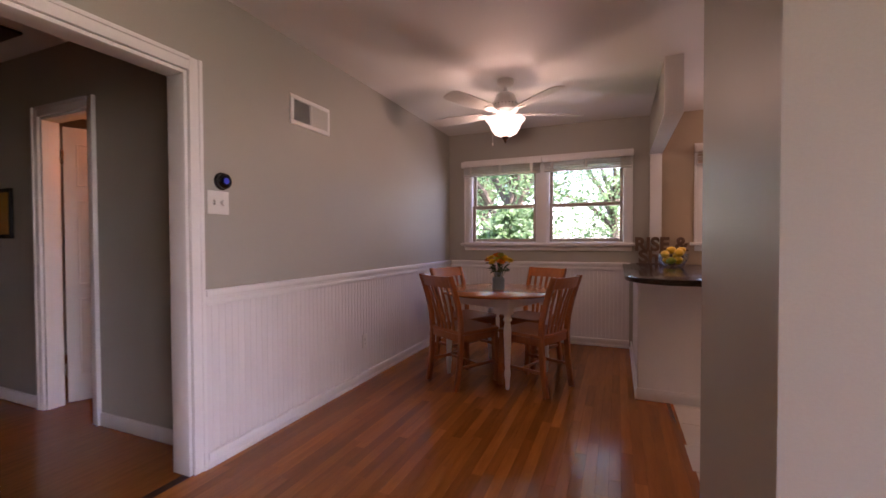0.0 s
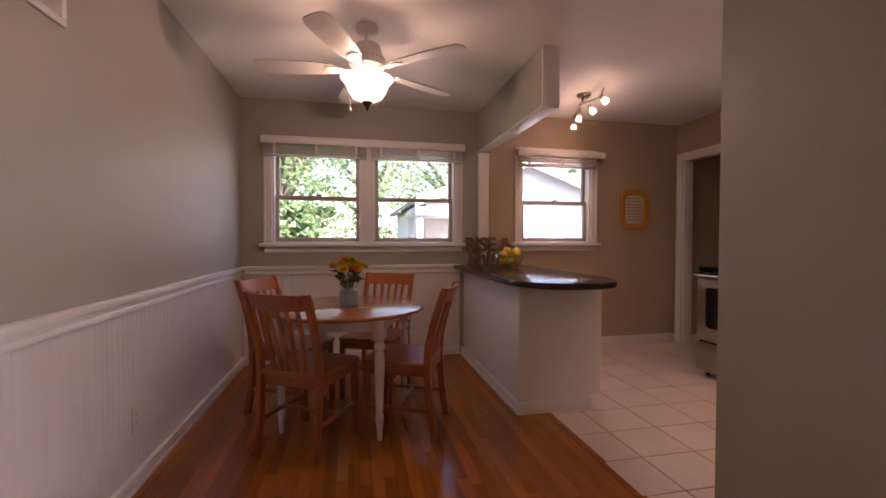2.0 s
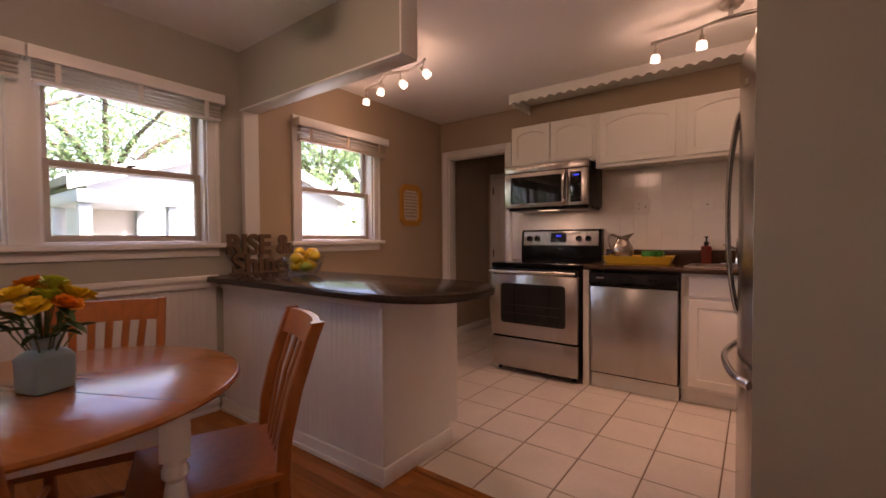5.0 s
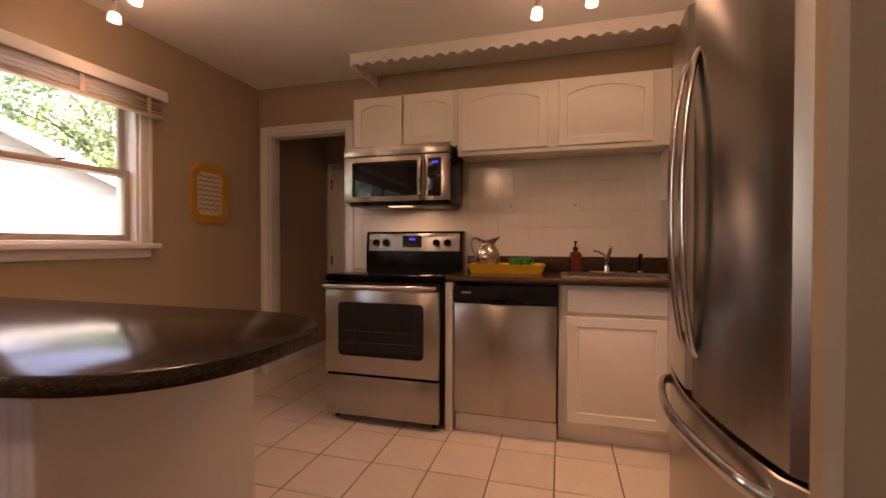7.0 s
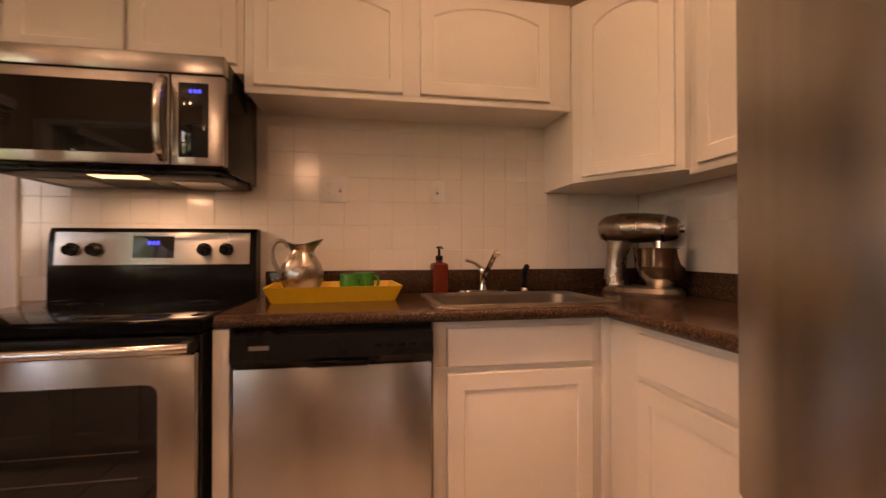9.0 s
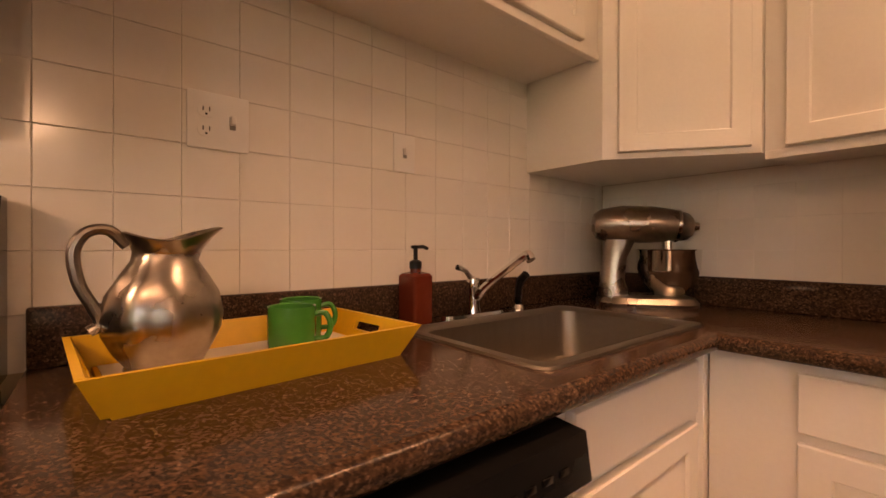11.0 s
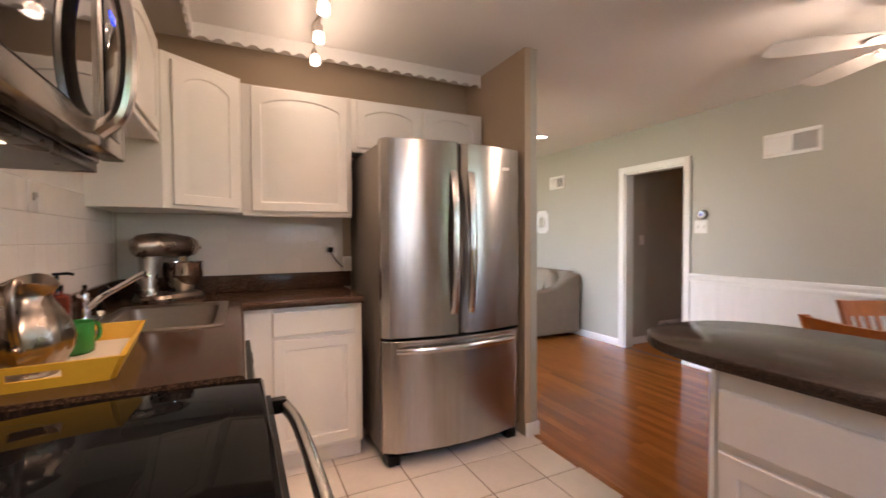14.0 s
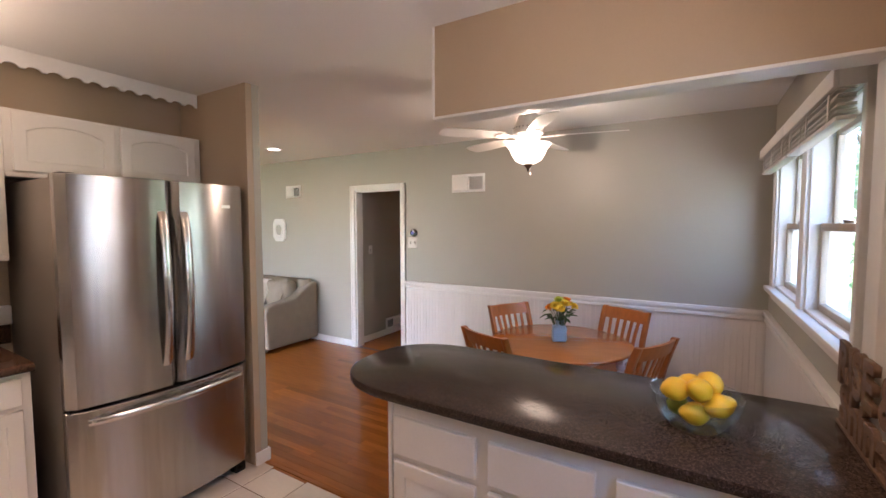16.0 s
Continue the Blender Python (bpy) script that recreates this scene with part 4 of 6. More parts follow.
for y0, y1 in ((0.012, 0.375), (0.425, 0.785), (0.845, 1.48)):
    part("drawer_front", raised_panel(bmesh.new(), y1 - y0, 0.152, 0.019, 0, 0.05, x=y0, z=0.655, y=-0.019, frame_only=True), CABINET, pen, m=pm)
    cuts = [(y0, y1)] if y1 - y0 < 0.5 else [(y0, (y0 + y1) / 2 - 0.005), ((y0 + y1) / 2 + 0.005, y1)]
    for a, b in cuts:
        part("door", raised_panel(bmesh.new(), b - a, 0.495, 0.019, 0, 0.055, x=a, z=0.13, y=-0.019), CABINET, pen, m=pm)
# rounded top
outline = [(1.77, YW - 0.004), (1.05, YW - 0.004), (1.05, 4.02)]
for k in range(1, 28):
    t = math.pi + math.pi * k / 28
    outline.append((1.41 + 0.36 * (abs(math.cos(t)) ** 0.8) * (1 if math.cos(t) > 0 else -1), 4.02 - 0.42 * abs(math.sin(t)) ** 0.82))
outline.append((1.77, 4.02))
cx = 1.41


def inset(pts, d):
    return [(x + (d if x < cx - 0.3 else -d if x > cx + 0.3 else d * (cx - x) / 0.3), y + (d * min(1, (4.2 - y) / 0.4) if y < 4.2 else 0)) for x, y in pts]


pt = thing("peninsula_countertop", pose(0, 0, 0), "dark brown speckled laminate top with a rounded end", "countertop")
bm = loft(bmesh.new(), [(inset(outline, 0.012), PEN_Z - 0.04), (inset(outline, 0.003), PEN_Z - 0.037), (outline, PEN_Z - 0.03), (outline, PEN_Z - 0.01), (inset(outline, 0.003), PEN_Z - 0.003), (inset(outline, 0.01), PEN_Z)])
bmesh.ops.recalc_face_normals(bm, faces=bm.faces)
part("slab", bm, PENTOP, pt)
part("support_rail", B(1.152, 1.172, 3.99, YW - 0.03, PEN_Z - 0.06, PEN_Z - 0.041, 0.002), TRIM, pt)

# scalloped valance under the kitchen ceiling
def scallops(a, b, z0, z1, period=0.085, depth=0.018):
    pts = [(a, z1)]
    n = max(1, round((b - a) / period))
    step = (b - a) / n
    for i in range(n):
        for u in (0.0, 0.12, 0.25, 0.4, 0.5, 0.6, 0.75, 0.88):
            d = depth * (1 - math.sin(math.pi * u)) + (0.006 if u in (0.12, 0.88) else 0)
            pts.append((a + step * (i + u), z0 + depth - d))
    pts += [(b, z0 + 0.0), (b, z1)]
    return pts[::-1]


val = thing("scalloped_valance", pose(0, 0, 0), "white scalloped trim board round the top of the kitchen walls", "valance", kind="structure")
bm = prism(bmesh.new(), scallops(2.09, 4.41, 2.355, TOP - 0.002), 3.235, 3.25, "x")
part("board", bm, TRIM, val)
bm = prism(bmesh.new(), scallops(1.42, 3.235, 2.355, TOP - 0.002), 2.075, 2.09, "y")
part("board", bm, TRIM, val)
bm = prism(bmesh.new(), scallops(3.25, 3.648, 2.355, TOP - 0.002), 4.395, 4.41, "y")
part("board", bm, TRIM, val)

# ---- dining table and chairs ----
TX, TY = 0.04, 4.19
table = thing("dining_table", pose(TX, TY, 0, 0, 0, 25) @ Matrix.Diagonal((0.97, 0.97, 0.975, 1)), "round honey oak table top on white turned legs", "table")
top = lathe(bmesh.new(), [(0, 0.722), (0.49, 0.722), (0.506, 0.727), (0.51, 0.735), (0.505, 0.744), (0.495, 0.748), (0, 0.748)], 0, 0, 72)
part("tabletop", top, OAKTOP, table)
part("leaf_seam", B(-0.002, 0.002, -0.48, 0.48, 0.7478, 0.7484), SIGNWOOD, table)
bm = bmesh.new()
for a, b, c, d in ((-0.29, 0.29, -0.31, -0.29), (-0.29, 0.29, 0.29, 0.31), (-0.31, -0.29, -0.29, 0.29), (0.29, 0.31, -0.29, 0.29)):
    box(bm, a, b, c, d, 0.635, 0.7215, 0.003)
part("apron", bm, TRIM, table, "white painted apron")
leg = [(0.012, 0), (0.016, 0.02), (0.017, 0.06), (0.022, 0.10), (0.026, 0.125), (0.024, 0.15), (0.018, 0.165), (0.021, 0.175), (0.022, 0.2), (0.03, 0.42), (0.031, 0.47), (0.026, 0.52), (0.022, 0.535), (0.033, 0.55), (0.033, 0.565), (0.026, 0.58), (0.03, 0.595), (0.035, 0.605), (0, 0.607)]
leg_bm = lathe(bmesh.new(), leg, 0, 0, 18)
box(leg_bm, -0.036, 0.036, -0.036, 0.036, 0.60, 0.7212, 0.004)
leg_mesh = mesh_of("leg", leg_bm, TRIM)
for a in (0, 90, 180, 270):
    o = piece("leg", leg_mesh, table, 0, 0, 0, pose(0.312 * math.sqrt(2) * math.cos(radians(a)), 0.312 * math.sqrt(2) * math.sin(radians(a)), 0, 0, 0, 45))
    tagged(o, "white turned table leg")
bpy.data.objects["apron"].matrix_basis = pose(0, 0, 0, 0, 0, 45)

chair = thing("dining_chair", pose(0, 0, 0), "honey oak dining chair with a slatted back", "chair", "chairs round the table")
seat = loft(bmesh.new(), [([(x * 0.97, y * 0.97) for x, y in rounded(0.42, 0.41, 0.03)], 0.425), (rounded(0.42, 0.41, 0.03), 0.43), (rounded(0.42, 0.41, 0.03), 0.445), ([(x * 0.97, y * 0.97) for x, y in rounded(0.42, 0.41, 0.03)], 0.452)])
part("seat", seat, OAK, chair)


def bar(bm, points, w, d):
    """A rectangular bar of width w in x and depth d in y through points."""
    rings = []
    for x, y, z in points:
        rings.append([bm.verts.new((x + a * w / 2, y + b * d / 2, z)) for a, b in ((-1, -1), (1, -1), (1, 1), (-1, 1))])
    for p, q in zip(rings, rings[1:]):
        for i in range(4):
            j = (i + 1) % 4
            bm.faces.new((p[i], p[j], q[j], q[i]))
    bm.faces.new(rings[0][::-1])
    bm.faces.new(rings[-1])
    bmesh.ops.recalc_face_normals(bm, faces=bm.faces)
    long_edges = [e for e in bm.edges if abs((e.verts[0].co - e.verts[1].co).normalized().z) > 0.5]
    bmesh.ops.bevel(bm, geom=long_edges, offset=0.005, segments=2, profile=0.5, affect="EDGES")
    return bm


for s in (-1, 1):
    part("back_post", bar(bmesh.new(), [(s * 0.185, -0.235, 0.004), (s * 0.185, -0.205, 0.2), (s * 0.187, -0.19, 0.42), (s * 0.19, -0.2, 0.55), (s * 0.189, -0.23, 0.68), (s * 0.19, -0.275, 0.82), (s * 0.19, -0.3, 0.885)], 0.032, 0.042), OAK, chair)
    part("leg", bar(bmesh.new(), [(s * 0.183, 0.185, 0.004), (s * 0.185, 0.175, 0.22), (s * 0.185, 0.168, 0.426)], 0.036, 0.036), OAK, chair)
    part("side_stretcher", B(s * 0.185 - 0.009, s * 0.185 + 0.009, -0.205, 0.17, 0.16, 0.185, 0.004), OAK, chair)
    part("side_apron", B(s * 0.185 - 0.01, s * 0.185 + 0.01, -0.18, 0.155, 0.37, 0.426, 0.003), OAK, chair)
    for y in (-0.235, 0.185):
        part("foot_glide", lathe(bmesh.new(), [(0.011, 0), (0.011, 0.004), (0, 0.0045)], s * (0.185 if y < 0 else 0.183), y, 10), WHITEPLASTIC, chair)
part("front_apron", B(-0.167, 0.167, 0.16, 0.18, 0.37, 0.426, 0.003), OAK, chair)
part("back_apron", B(-0.17, 0.17, -0.20, -0.18, 0.37, 0.45, 0.003), OAK, chair)
part("cross_stretcher", B(-0.175, 0.175, -0.02, 0.0, 0.163, 0.183, 0.004), OAK, chair)
rail = bmesh.new()
for k in range(12):
    x0, x1 = -0.178 + 0.356 * k / 12, -0.178 + 0.356 * (k + 1) / 12
    f0, f1 = [-0.028 * (1 - (x / 0.178) ** 2) for x in (x0, x1)]
    vs = [rail.verts.new((x, y + f + dy, z)) for x, f in ((x0, f0), (x1, f1)) for z, y in ((0.795, -0.268), (0.88, -0.299)) for dy in (-0.011, 0.011)]
    for q in ((0, 1, 5, 4), (2, 6, 7, 3), (0, 4, 6, 2), (1, 3, 7, 5)) + (((0, 2, 3, 1),) if k == 0 else ()) + (((4, 5, 7, 6),) if k == 11 else ()):
        rail.faces.new([vs[i] for i in q])
bmesh.ops.remove_doubles(rail, verts=rail.verts, dist=0.0005)
bmesh.ops.recalc_face_normals(rail, faces=rail.faces)
part("crest_rail", rail, OAK, chair)
for k in range(5):
    u = (k - 2) / 2
    f = -0.028 * (1 - (u * 0.72) ** 2)
    part("back_slat", bar(bmesh.new(), [(u * 0.095, -0.19, 0.44), (u * 0.105, -0.205 + f * 0.4, 0.55), (u * 0.113, -0.228 + f * 0.8, 0.68), (u * 0.122, -0.268 + f, 0.805)], 0.028, 0.012), OAK, chair)


def chair_pose(x, y, towards):
    """Back legs' middle at (x, y); the seat faces towards."""
    dx, dy = towards[0] - x, towards[1] - y
    a = math.degrees(math.atan2(-dx, dy))
    m = pose(0, 0, 0, 0, 0, a)
    return Matrix.Translation((x, y, 0)) @ m @ Matrix.Translation((0, 0.235, 0))


chair.matrix_basis = chair_pose(-0.285, 3.70, (0.04, 4.25))
copy_thing(chair, chair_pose(0.60, 3.895, (0.04, 4.13)))
copy_thing(chair, chair_pose(-0.535, 4.52, (0.04, 4.24)))
copy_thing(chair, chair_pose(0.34, 4.785, (0.08, 4.25)))

# ---- ceiling fan with light ----
FX, FY = 0.16, 3.98
fan = thing("ceiling_fan", pose(FX, FY, TOP), "white five-blade ceiling fan with a lit frosted bowl", "ceiling fan")
part("canopy", lathe(bmesh.new(), [(0.065, 0), (0.07, -0.02), (0.06, -0.045), (0.03, -0.06), (0, -0.06)], 0, 0, 28), FANWHITE, fan)
part("downrod", lathe(bmesh.new(), [(0.013, -0.055), (0.013, -0.14)], 0, 0, 14), FANWHITE, fan)
motor = part("motor", lathe(bmesh.new(), [(0.02, -0.10), (0.055, -0.105), (0.075, -0.12), (0.085, -0.15), (0.10, -0.185), (0.11, -0.215), (0.105, -0.245), (0.085, -0.26), (0.075, -0.278), (0, -0.278)], 0, 0, 36), FANWHITE, fan)
for k in range(24):
    a = 2 * math.pi * k / 24
    part("vent_slot", B(0.096, 0.1085, -0.003, 0.003, -0.225, -0.2), VENTGREY, motor, m=pose(0, 0, 0, 0, 0, math.degrees(a)))
blade_mesh = mesh_of("blade", prism(bmesh.new(), [(0.19, -0.045), (0.3, -0.062), (0.5, -0.07), (0.61, -0.066), (0.645, -0.05), (0.655, 0.0), (0.645, 0.05), (0.61, 0.066), (0.5, 0.07), (0.3, 0.062), (0.19, 0.045)], -0.003, 0.003), FANWHITE)
iron_bm = prism(bmesh.new(), [(0.08, -0.014), (0.13, -0.012), (0.17, -0.03), (0.215, -0.04), (0.245, -0.02), (0.25, 0.0), (0.245, 0.02), (0.215, 0.04), (0.17, 0.03), (0.13, 0.012), (0.08, 0.014)], -0.01, -0.004)
iron_mesh = mesh_of("blade_iron", iron_bm, FANWHITE)
for k in range(5):
    m = pose(0, 0, -0.262, 0, 0, 30 + 72 * k) @ pose(0, 0, 0, 11)
    piece("blade", blade_mesh, fan, 0, 0, 0, m)
    piece("blade_iron", iron_mesh, fan, 0, 0, 0, m)
part("light_fitter", lathe(bmesh.new(), [(0.05, -0.278), (0.055, -0.29), (0.045, -0.31), (0, -0.31)], 0, 0, 24), FANWHITE, fan)
bm = lathe(bmesh.new(), [(0.16, -0.315), (0.152, -0.325), (0.13, -0.352), (0.115, -0.39), (0.09, -0.428), (0.048, -0.45), (0.022, -0.455)], 0, 0, 40)
for f in [f for f in bm.faces if len(f.verts) > 4]:
    bm.faces.remove(f)
bowl = part("glass_bowl", bm, SHADEGLOW, fan, "lit frosted glass bowl")
bowl.visible_shadow = False
part("finial", lathe(bmesh.new(), [(0.028, -0.452), (0.034, -0.458), (0.02, -0.472), (0.012, -0.485), (0.006, -0.5), (0, -0.51)], 0, 0, 20), BRONZE, fan, "dark bronze finial")
chain = tube(bmesh.new(), [(-0.1, -0.02, -0.25), (-0.1, -0.02, -0.50)], 0.0016, 6)
part("pull_chain", lathe(chain, [(0, -0.52), (0.006, -0.515), (0.007, -0.505), (0.002, -0.495)], -0.1, -0.02, 10), WHITEPLASTIC, fan)
lamp("fan_lamp", "POINT", FAN_WATTS, WARM, pose(FX, FY, TOP - 0.345), 0.05)

# ---- track lights ----
def track_light(name, points, heads, aims, canopy):
    """A wavy rail under the ceiling with four small spots."""
    t = thing(name, pose(0, 0, 0), "brushed nickel track light with four lit glass heads", "track light", "kitchen track lights")
    line = curve_points(points, 10)
    part("rail", tube(bmesh.new(), line, 0.008, 8), NICKEL, t)
    cx, cy = canopy
    part("canopy", lathe(bmesh.new(), [(0.06, TOP), (0.062, TOP - 0.012), (0.045, TOP - 0.03), (0.012, TOP - 0.034), (0.012, TOP - 0.075), (0, TOP - 0.075)], cx, cy, 28), NICKEL, t)
    second = [(p[0] + 0.02 * math.sin(6.3 * i / (len(line) - 1)), p[1], p[2] + 0.012) for i, p in enumerate(line)]
    part("wave_bar", tube(bmesh.new(), second, 0.005, 8), NICKEL, t)
    for (x, y), aim in zip(heads, aims):
        z = points[0][2]
        part("stem", tube(bmesh.new(), [(x, y, z), (x, y, z - 0.05)], 0.005, 8), NICKEL, t)
        way = (Vector(aim) - Vector((x, y, z - 0.06))).normalized()
        m = Matrix.Translation((x, y, z - 0.06)) @ way.to_track_quat("-Z", "Y").to_matrix().to_4x4()
        part("lamp_socket", lathe(bmesh.new(), [(0, 0.025), (0.014, 0.022), (0.018, 0.0), (0.018, -0.012), (0, -0.012)], 0, 0, 16), NICKEL, t, m=m)
        shade = lathe(bmesh.new(), [(0.02, -0.012), (0.027, -0.02), (0.03, -0.055), (0.028, -0.06), (0.022, -0.02)], 0, 0, 20)
        for f in [f for f in shade.faces if len(f.verts) > 4]:
            shade.faces.remove(f)
        s = part("shade", shade, SHADEGLOW, t, "lit frosted glass shade", m=m)
        s.visible_shadow = False
        part("bulb", lathe(bmesh.new(), [(0, -0.05), (0.022, -0.05), (0.022, -0.045), (0, -0.045)], 0, 0, 16), BULBGLOW, t, m=m)
        lamp("track_lamp", "SPOT", SPOT_WATTS, AMBER, m @ Matrix.Translation((0, 0, -0.053)), 0.03, 92, 1.0)
        lamp("track_glow", "POINT", GLOW_WATTS, AMBER, m @ Matrix.Translation((0.0, 0, -0.03)), 0.03)
    return t


track_light("track_light", [(2.03, 4.42, 2.36), (2.10, 4.62, 2.36), (2.06, 4.80, 2.36), (2.16, 5.0, 2.36), (2.20, 5.19, 2.36)],
            [(2.035, 4.44), (2.09, 4.70), (2.10, 4.90), (2.19, 5.16)], [(2.75, 2.6, 0.0), (2.3, 2.7, 0.0), (1.8, 5.0, 0.9), (2.2, 5.5, 0.4)], (2.075, 4.79))
track_light("track_light", [(2.72, 3.14, 2.36), (2.68, 2.94, 2.36), (2.63, 2.72, 2.36), (2.66, 2.48, 2.36), (2.62, 2.27, 2.36)],
            [(2.715, 3.11), (2.67, 2.86), (2.645, 2.58), (2.625, 2.29)], [(2.9, 3.4, 0.0), (2.9, 2.95, 0.0), (2.85, 2.6, 0.0), (2.5, 2.9, 0.0)], (2.63, 2.72))
lamp("hood_lamp", "AREA", HOOD_WATTS, WARM, look((3.33, 4.04, 1.378), (3.33, 4.04, 0.9)), 0.1)
can = thing("recessed_light", pose(-0.17, 0.79, TOP), "lit white recessed ceiling light", "ceiling light")
part("trim_ring", lathe(bmesh.new(), [(0.09, 0), (0.09, -0.006), (0.065, -0.008), (0.065, 0)], 0, 0, 32), TRIM, can)
part("lens", lathe(bmesh.new(), [(0.064, -0.001), (0.064, -0.004), (0, -0.004)], 0, 0, 28), CANGLOW, can)
lamp("can_lamp", "SPOT", 0.6, (1, 0.85, 0.7), pose(-0.17, 0.79, TOP - 0.012), 0.05, 130, 0.7)
lamp("hall_lamp", "POINT", HALL_WATTS, (1.0, 0.30, 0.07), pose(-2.0, 2.75, 1.9), 0.06)

# ---- small things on the walls ----
def on_west(y, z, rz=90):
    """A pose on the west wall: local x runs along the wall, y out into the room is -y."""
    return pose(XL, y, z, 0, 0, 90)


def vent(m, w, h, label, split=0.48):
    """A white wall register with upright slats, turned apart in its two halves; local -y faces the room."""
    v = thing("wall_vent", m, label, "vent", "wall vents")
    part("backing", B(-w / 2 + 0.02, w / 2 - 0.02, -0.003, -0.0005, -h / 2 + 0.02, h / 2 - 0.02), VENTGREY, v)
    bm = bmesh.new()
    for a, b, c, d in ((-w / 2, w / 2, -h / 2, -h / 2 + 0.028), (-w / 2, w / 2, h / 2 - 0.028, h / 2), (-w / 2, -w / 2 + 0.028, -h / 2 + 0.028, h / 2 - 0.028), (w / 2 - 0.028, w / 2, -h / 2 + 0.028, h / 2 - 0.028), (-0.006, 0.006, -h / 2 + 0.028, h / 2 - 0.028)):
        box(bm, a, b, -0.014, -0.001, c, d, 0.003)
    part("frame", bm, TRIM, v)
    for side in (-1, 1):
        lo, hi = (-w / 2 + 0.031, -0.009) if side < 0 else (0.009, w / 2 - 0.031)
        me = mesh_of("slat", B(-0.0006, 0.0006, -0.008, 0.008, -h / 2 + 0.029, h / 2 - 0.029), TRIM)
        n = int((hi - lo) / 0.0115)
        for k in range(n):
            piece("slat", me, v, 0, 0, 0, pose(lo + (hi - lo) * (k + 0.5) / n, -0.0085, 0, 0, 0, 52 * side))
    return v


vent(pose(XL, 2.935, 2.003, 0, 0, 90), 0.39, 0.19, "white slatted wall vent above the dining room wainscot")
vent(pose(XL, 0.20, 2.02, 0, 0, 90), 0.30, 0.17, "white slatted wall vent above the sofa")
reg = vent(pose(-1.75, 1.285, 0.16, 0, 0, 180), 0.36, 0.16, "white floor level register on the hall wall")

thermo = thing("thermostat", pose(XL, 2.235, 1.472, 0, 0, 90), "round black thermostat with a blue glowing face", "thermostat")
ring = lathe(bmesh.new(), [(0, 0.0), (0.046, 0.0), (0.046, 0.006), (0.041, 0.01), (0.041, 0.028), (0.036, 0.033), (0, 0.033)], 0, 0, 32)
part("ring", ring, BLACKGLASS, thermo, m=pose(0, 0, 0, 90))
part("face", lathe(bmesh.new(), [(0, 0.0331), (0.033, 0.0331), (0.03, 0.036), (0, 0.037)], 0, 0, 28), BLACKGLASS, thermo, "black glass face", m=pose(0, 0, 0, 90))
part("display", lathe(bmesh.new(), [(0, 0.0371), (0.017, 0.0371), (0.017, 0.0375), (0, 0.0377)], 0, 0, 24), DIMBLUE, thermo, m=pose(0, 0, 0, 90))


def switch_plate(name, m, w, h, toggles, label, kind="light switch"):
    """A wall plate with toggles; local -y faces the room."""
    p = thing(name, m, label, kind)
    part("plate", B(-w / 2, w / 2, -0.006, 0, -h / 2, h / 2, 0.003), WHITEPLASTIC, p)
    for x, sort in toggles:
        if sort == "toggle":
            part("toggle", B(x - 0.005, x + 0.005, -0.02, -0.005, -0.004, 0.014, 0.002), WHITEPLASTIC, p)
            part("toggle_slot", B(x - 0.006, x + 0.006, -0.0075, -0.0055, -0.013, 0.0135), VENTGREY, p)
        elif sort == "dial":
            part("dial", lathe(bmesh.new(), [(0.017, 0), (0.016, 0.018), (0, 0.019)], 0, 0, 18), WHITEPLASTIC, p, m=pose(x, -0.006, 0, 90))
        else:
            for z in (-0.02, 0.02):
                o = part("socket", prism(bmesh.new(), [(x + a, z + b) for a, b in rounded(0.032, 0.028, 0.012, 4)], -0.008, -0.005, "y"), WHITEPLASTIC, p)
                for dx in (-0.006, 0.006):
                    part("slot", B(x + dx - 0.001, x + dx + 0.001, -0.0086, -0.0078, z - 0.002, z + 0.007), BLACKPLASTIC, o)
                part("slot", B(x - 0.002, x + 0.002, -0.0086, -0.0078, z - 0.01, z - 0.006), BLACKPLASTIC, o)
    return p


switch_plate("switch_plate", pose(XL, 2.212, 1.358, 0, 0, 90), 0.126, 0.122, [(-0.026, "toggle"), (0.026, "dial")], "white double switch plate under the thermostat")
switch_plate("wall_outlet", pose(XL + 0.013, 3.56, 0.33, 0, 0, 90), 0.07, 0.115, [(0, "socket")], "white outlet on the beadboard", "outlet")
switch_plate("wall_outlet", pose(3.6395, 3.368, 1.405, 0, 0, -90), 0.118, 0.118, [(-0.024, "socket"), (0.026, "toggle")], "white outlet and switch plate on the tiled wall", "outlet")
switch_plate("switch_plate", pose(3.6395, 2.90, 1.405, 0, 0, -90), 0.072, 0.105, [(0, "toggle")], "white switch plate on the tiled wall above the sink")
switch_plate("switch_plate", pose(-1.28, 1.27, 1.23, 0, 0, 180), 0.072, 0.115, [(0, "toggle")], "white switch plate on the hall wall")
switch_plate("wall_outlet", pose(2.474, 1.86, 1.21, 0, 0, 180), 0.072, 0.115, [(0, "socket")], "white outlet with a black plug beside the refrigerator", "outlet")
plug = thing("appliance_plug", pose(2.474, 1.852, 1.21), "black appliance plug and lead in the outlet", "plug")
part("plug_head", B(-0.016, 0.016, 0.009, 0.045, -0.04, -0.005, 0.005), BLACKPLASTIC, plug)
part("cord", tube(bmesh.new(), curve_points([(0.0, 0.03, -0.035), (-0.02, 0.04, -0.07), (-0.05, 0.035, -0.11), (-0.08, 0.03, -0.14), (-0.10, 0.028, -0.155)], 6), 0.004, 8), BLACKPLASTIC, plug)
charger = thing("power_adapter", pose(2.362, 1.88, 1.041), "small white adapter resting on the backsplash edge", "adapter")
part("case", B(-0.03, 0.03, -0.02, 0.02, 0.0, 0.10, 0.006), WHITEPLASTIC, charger)

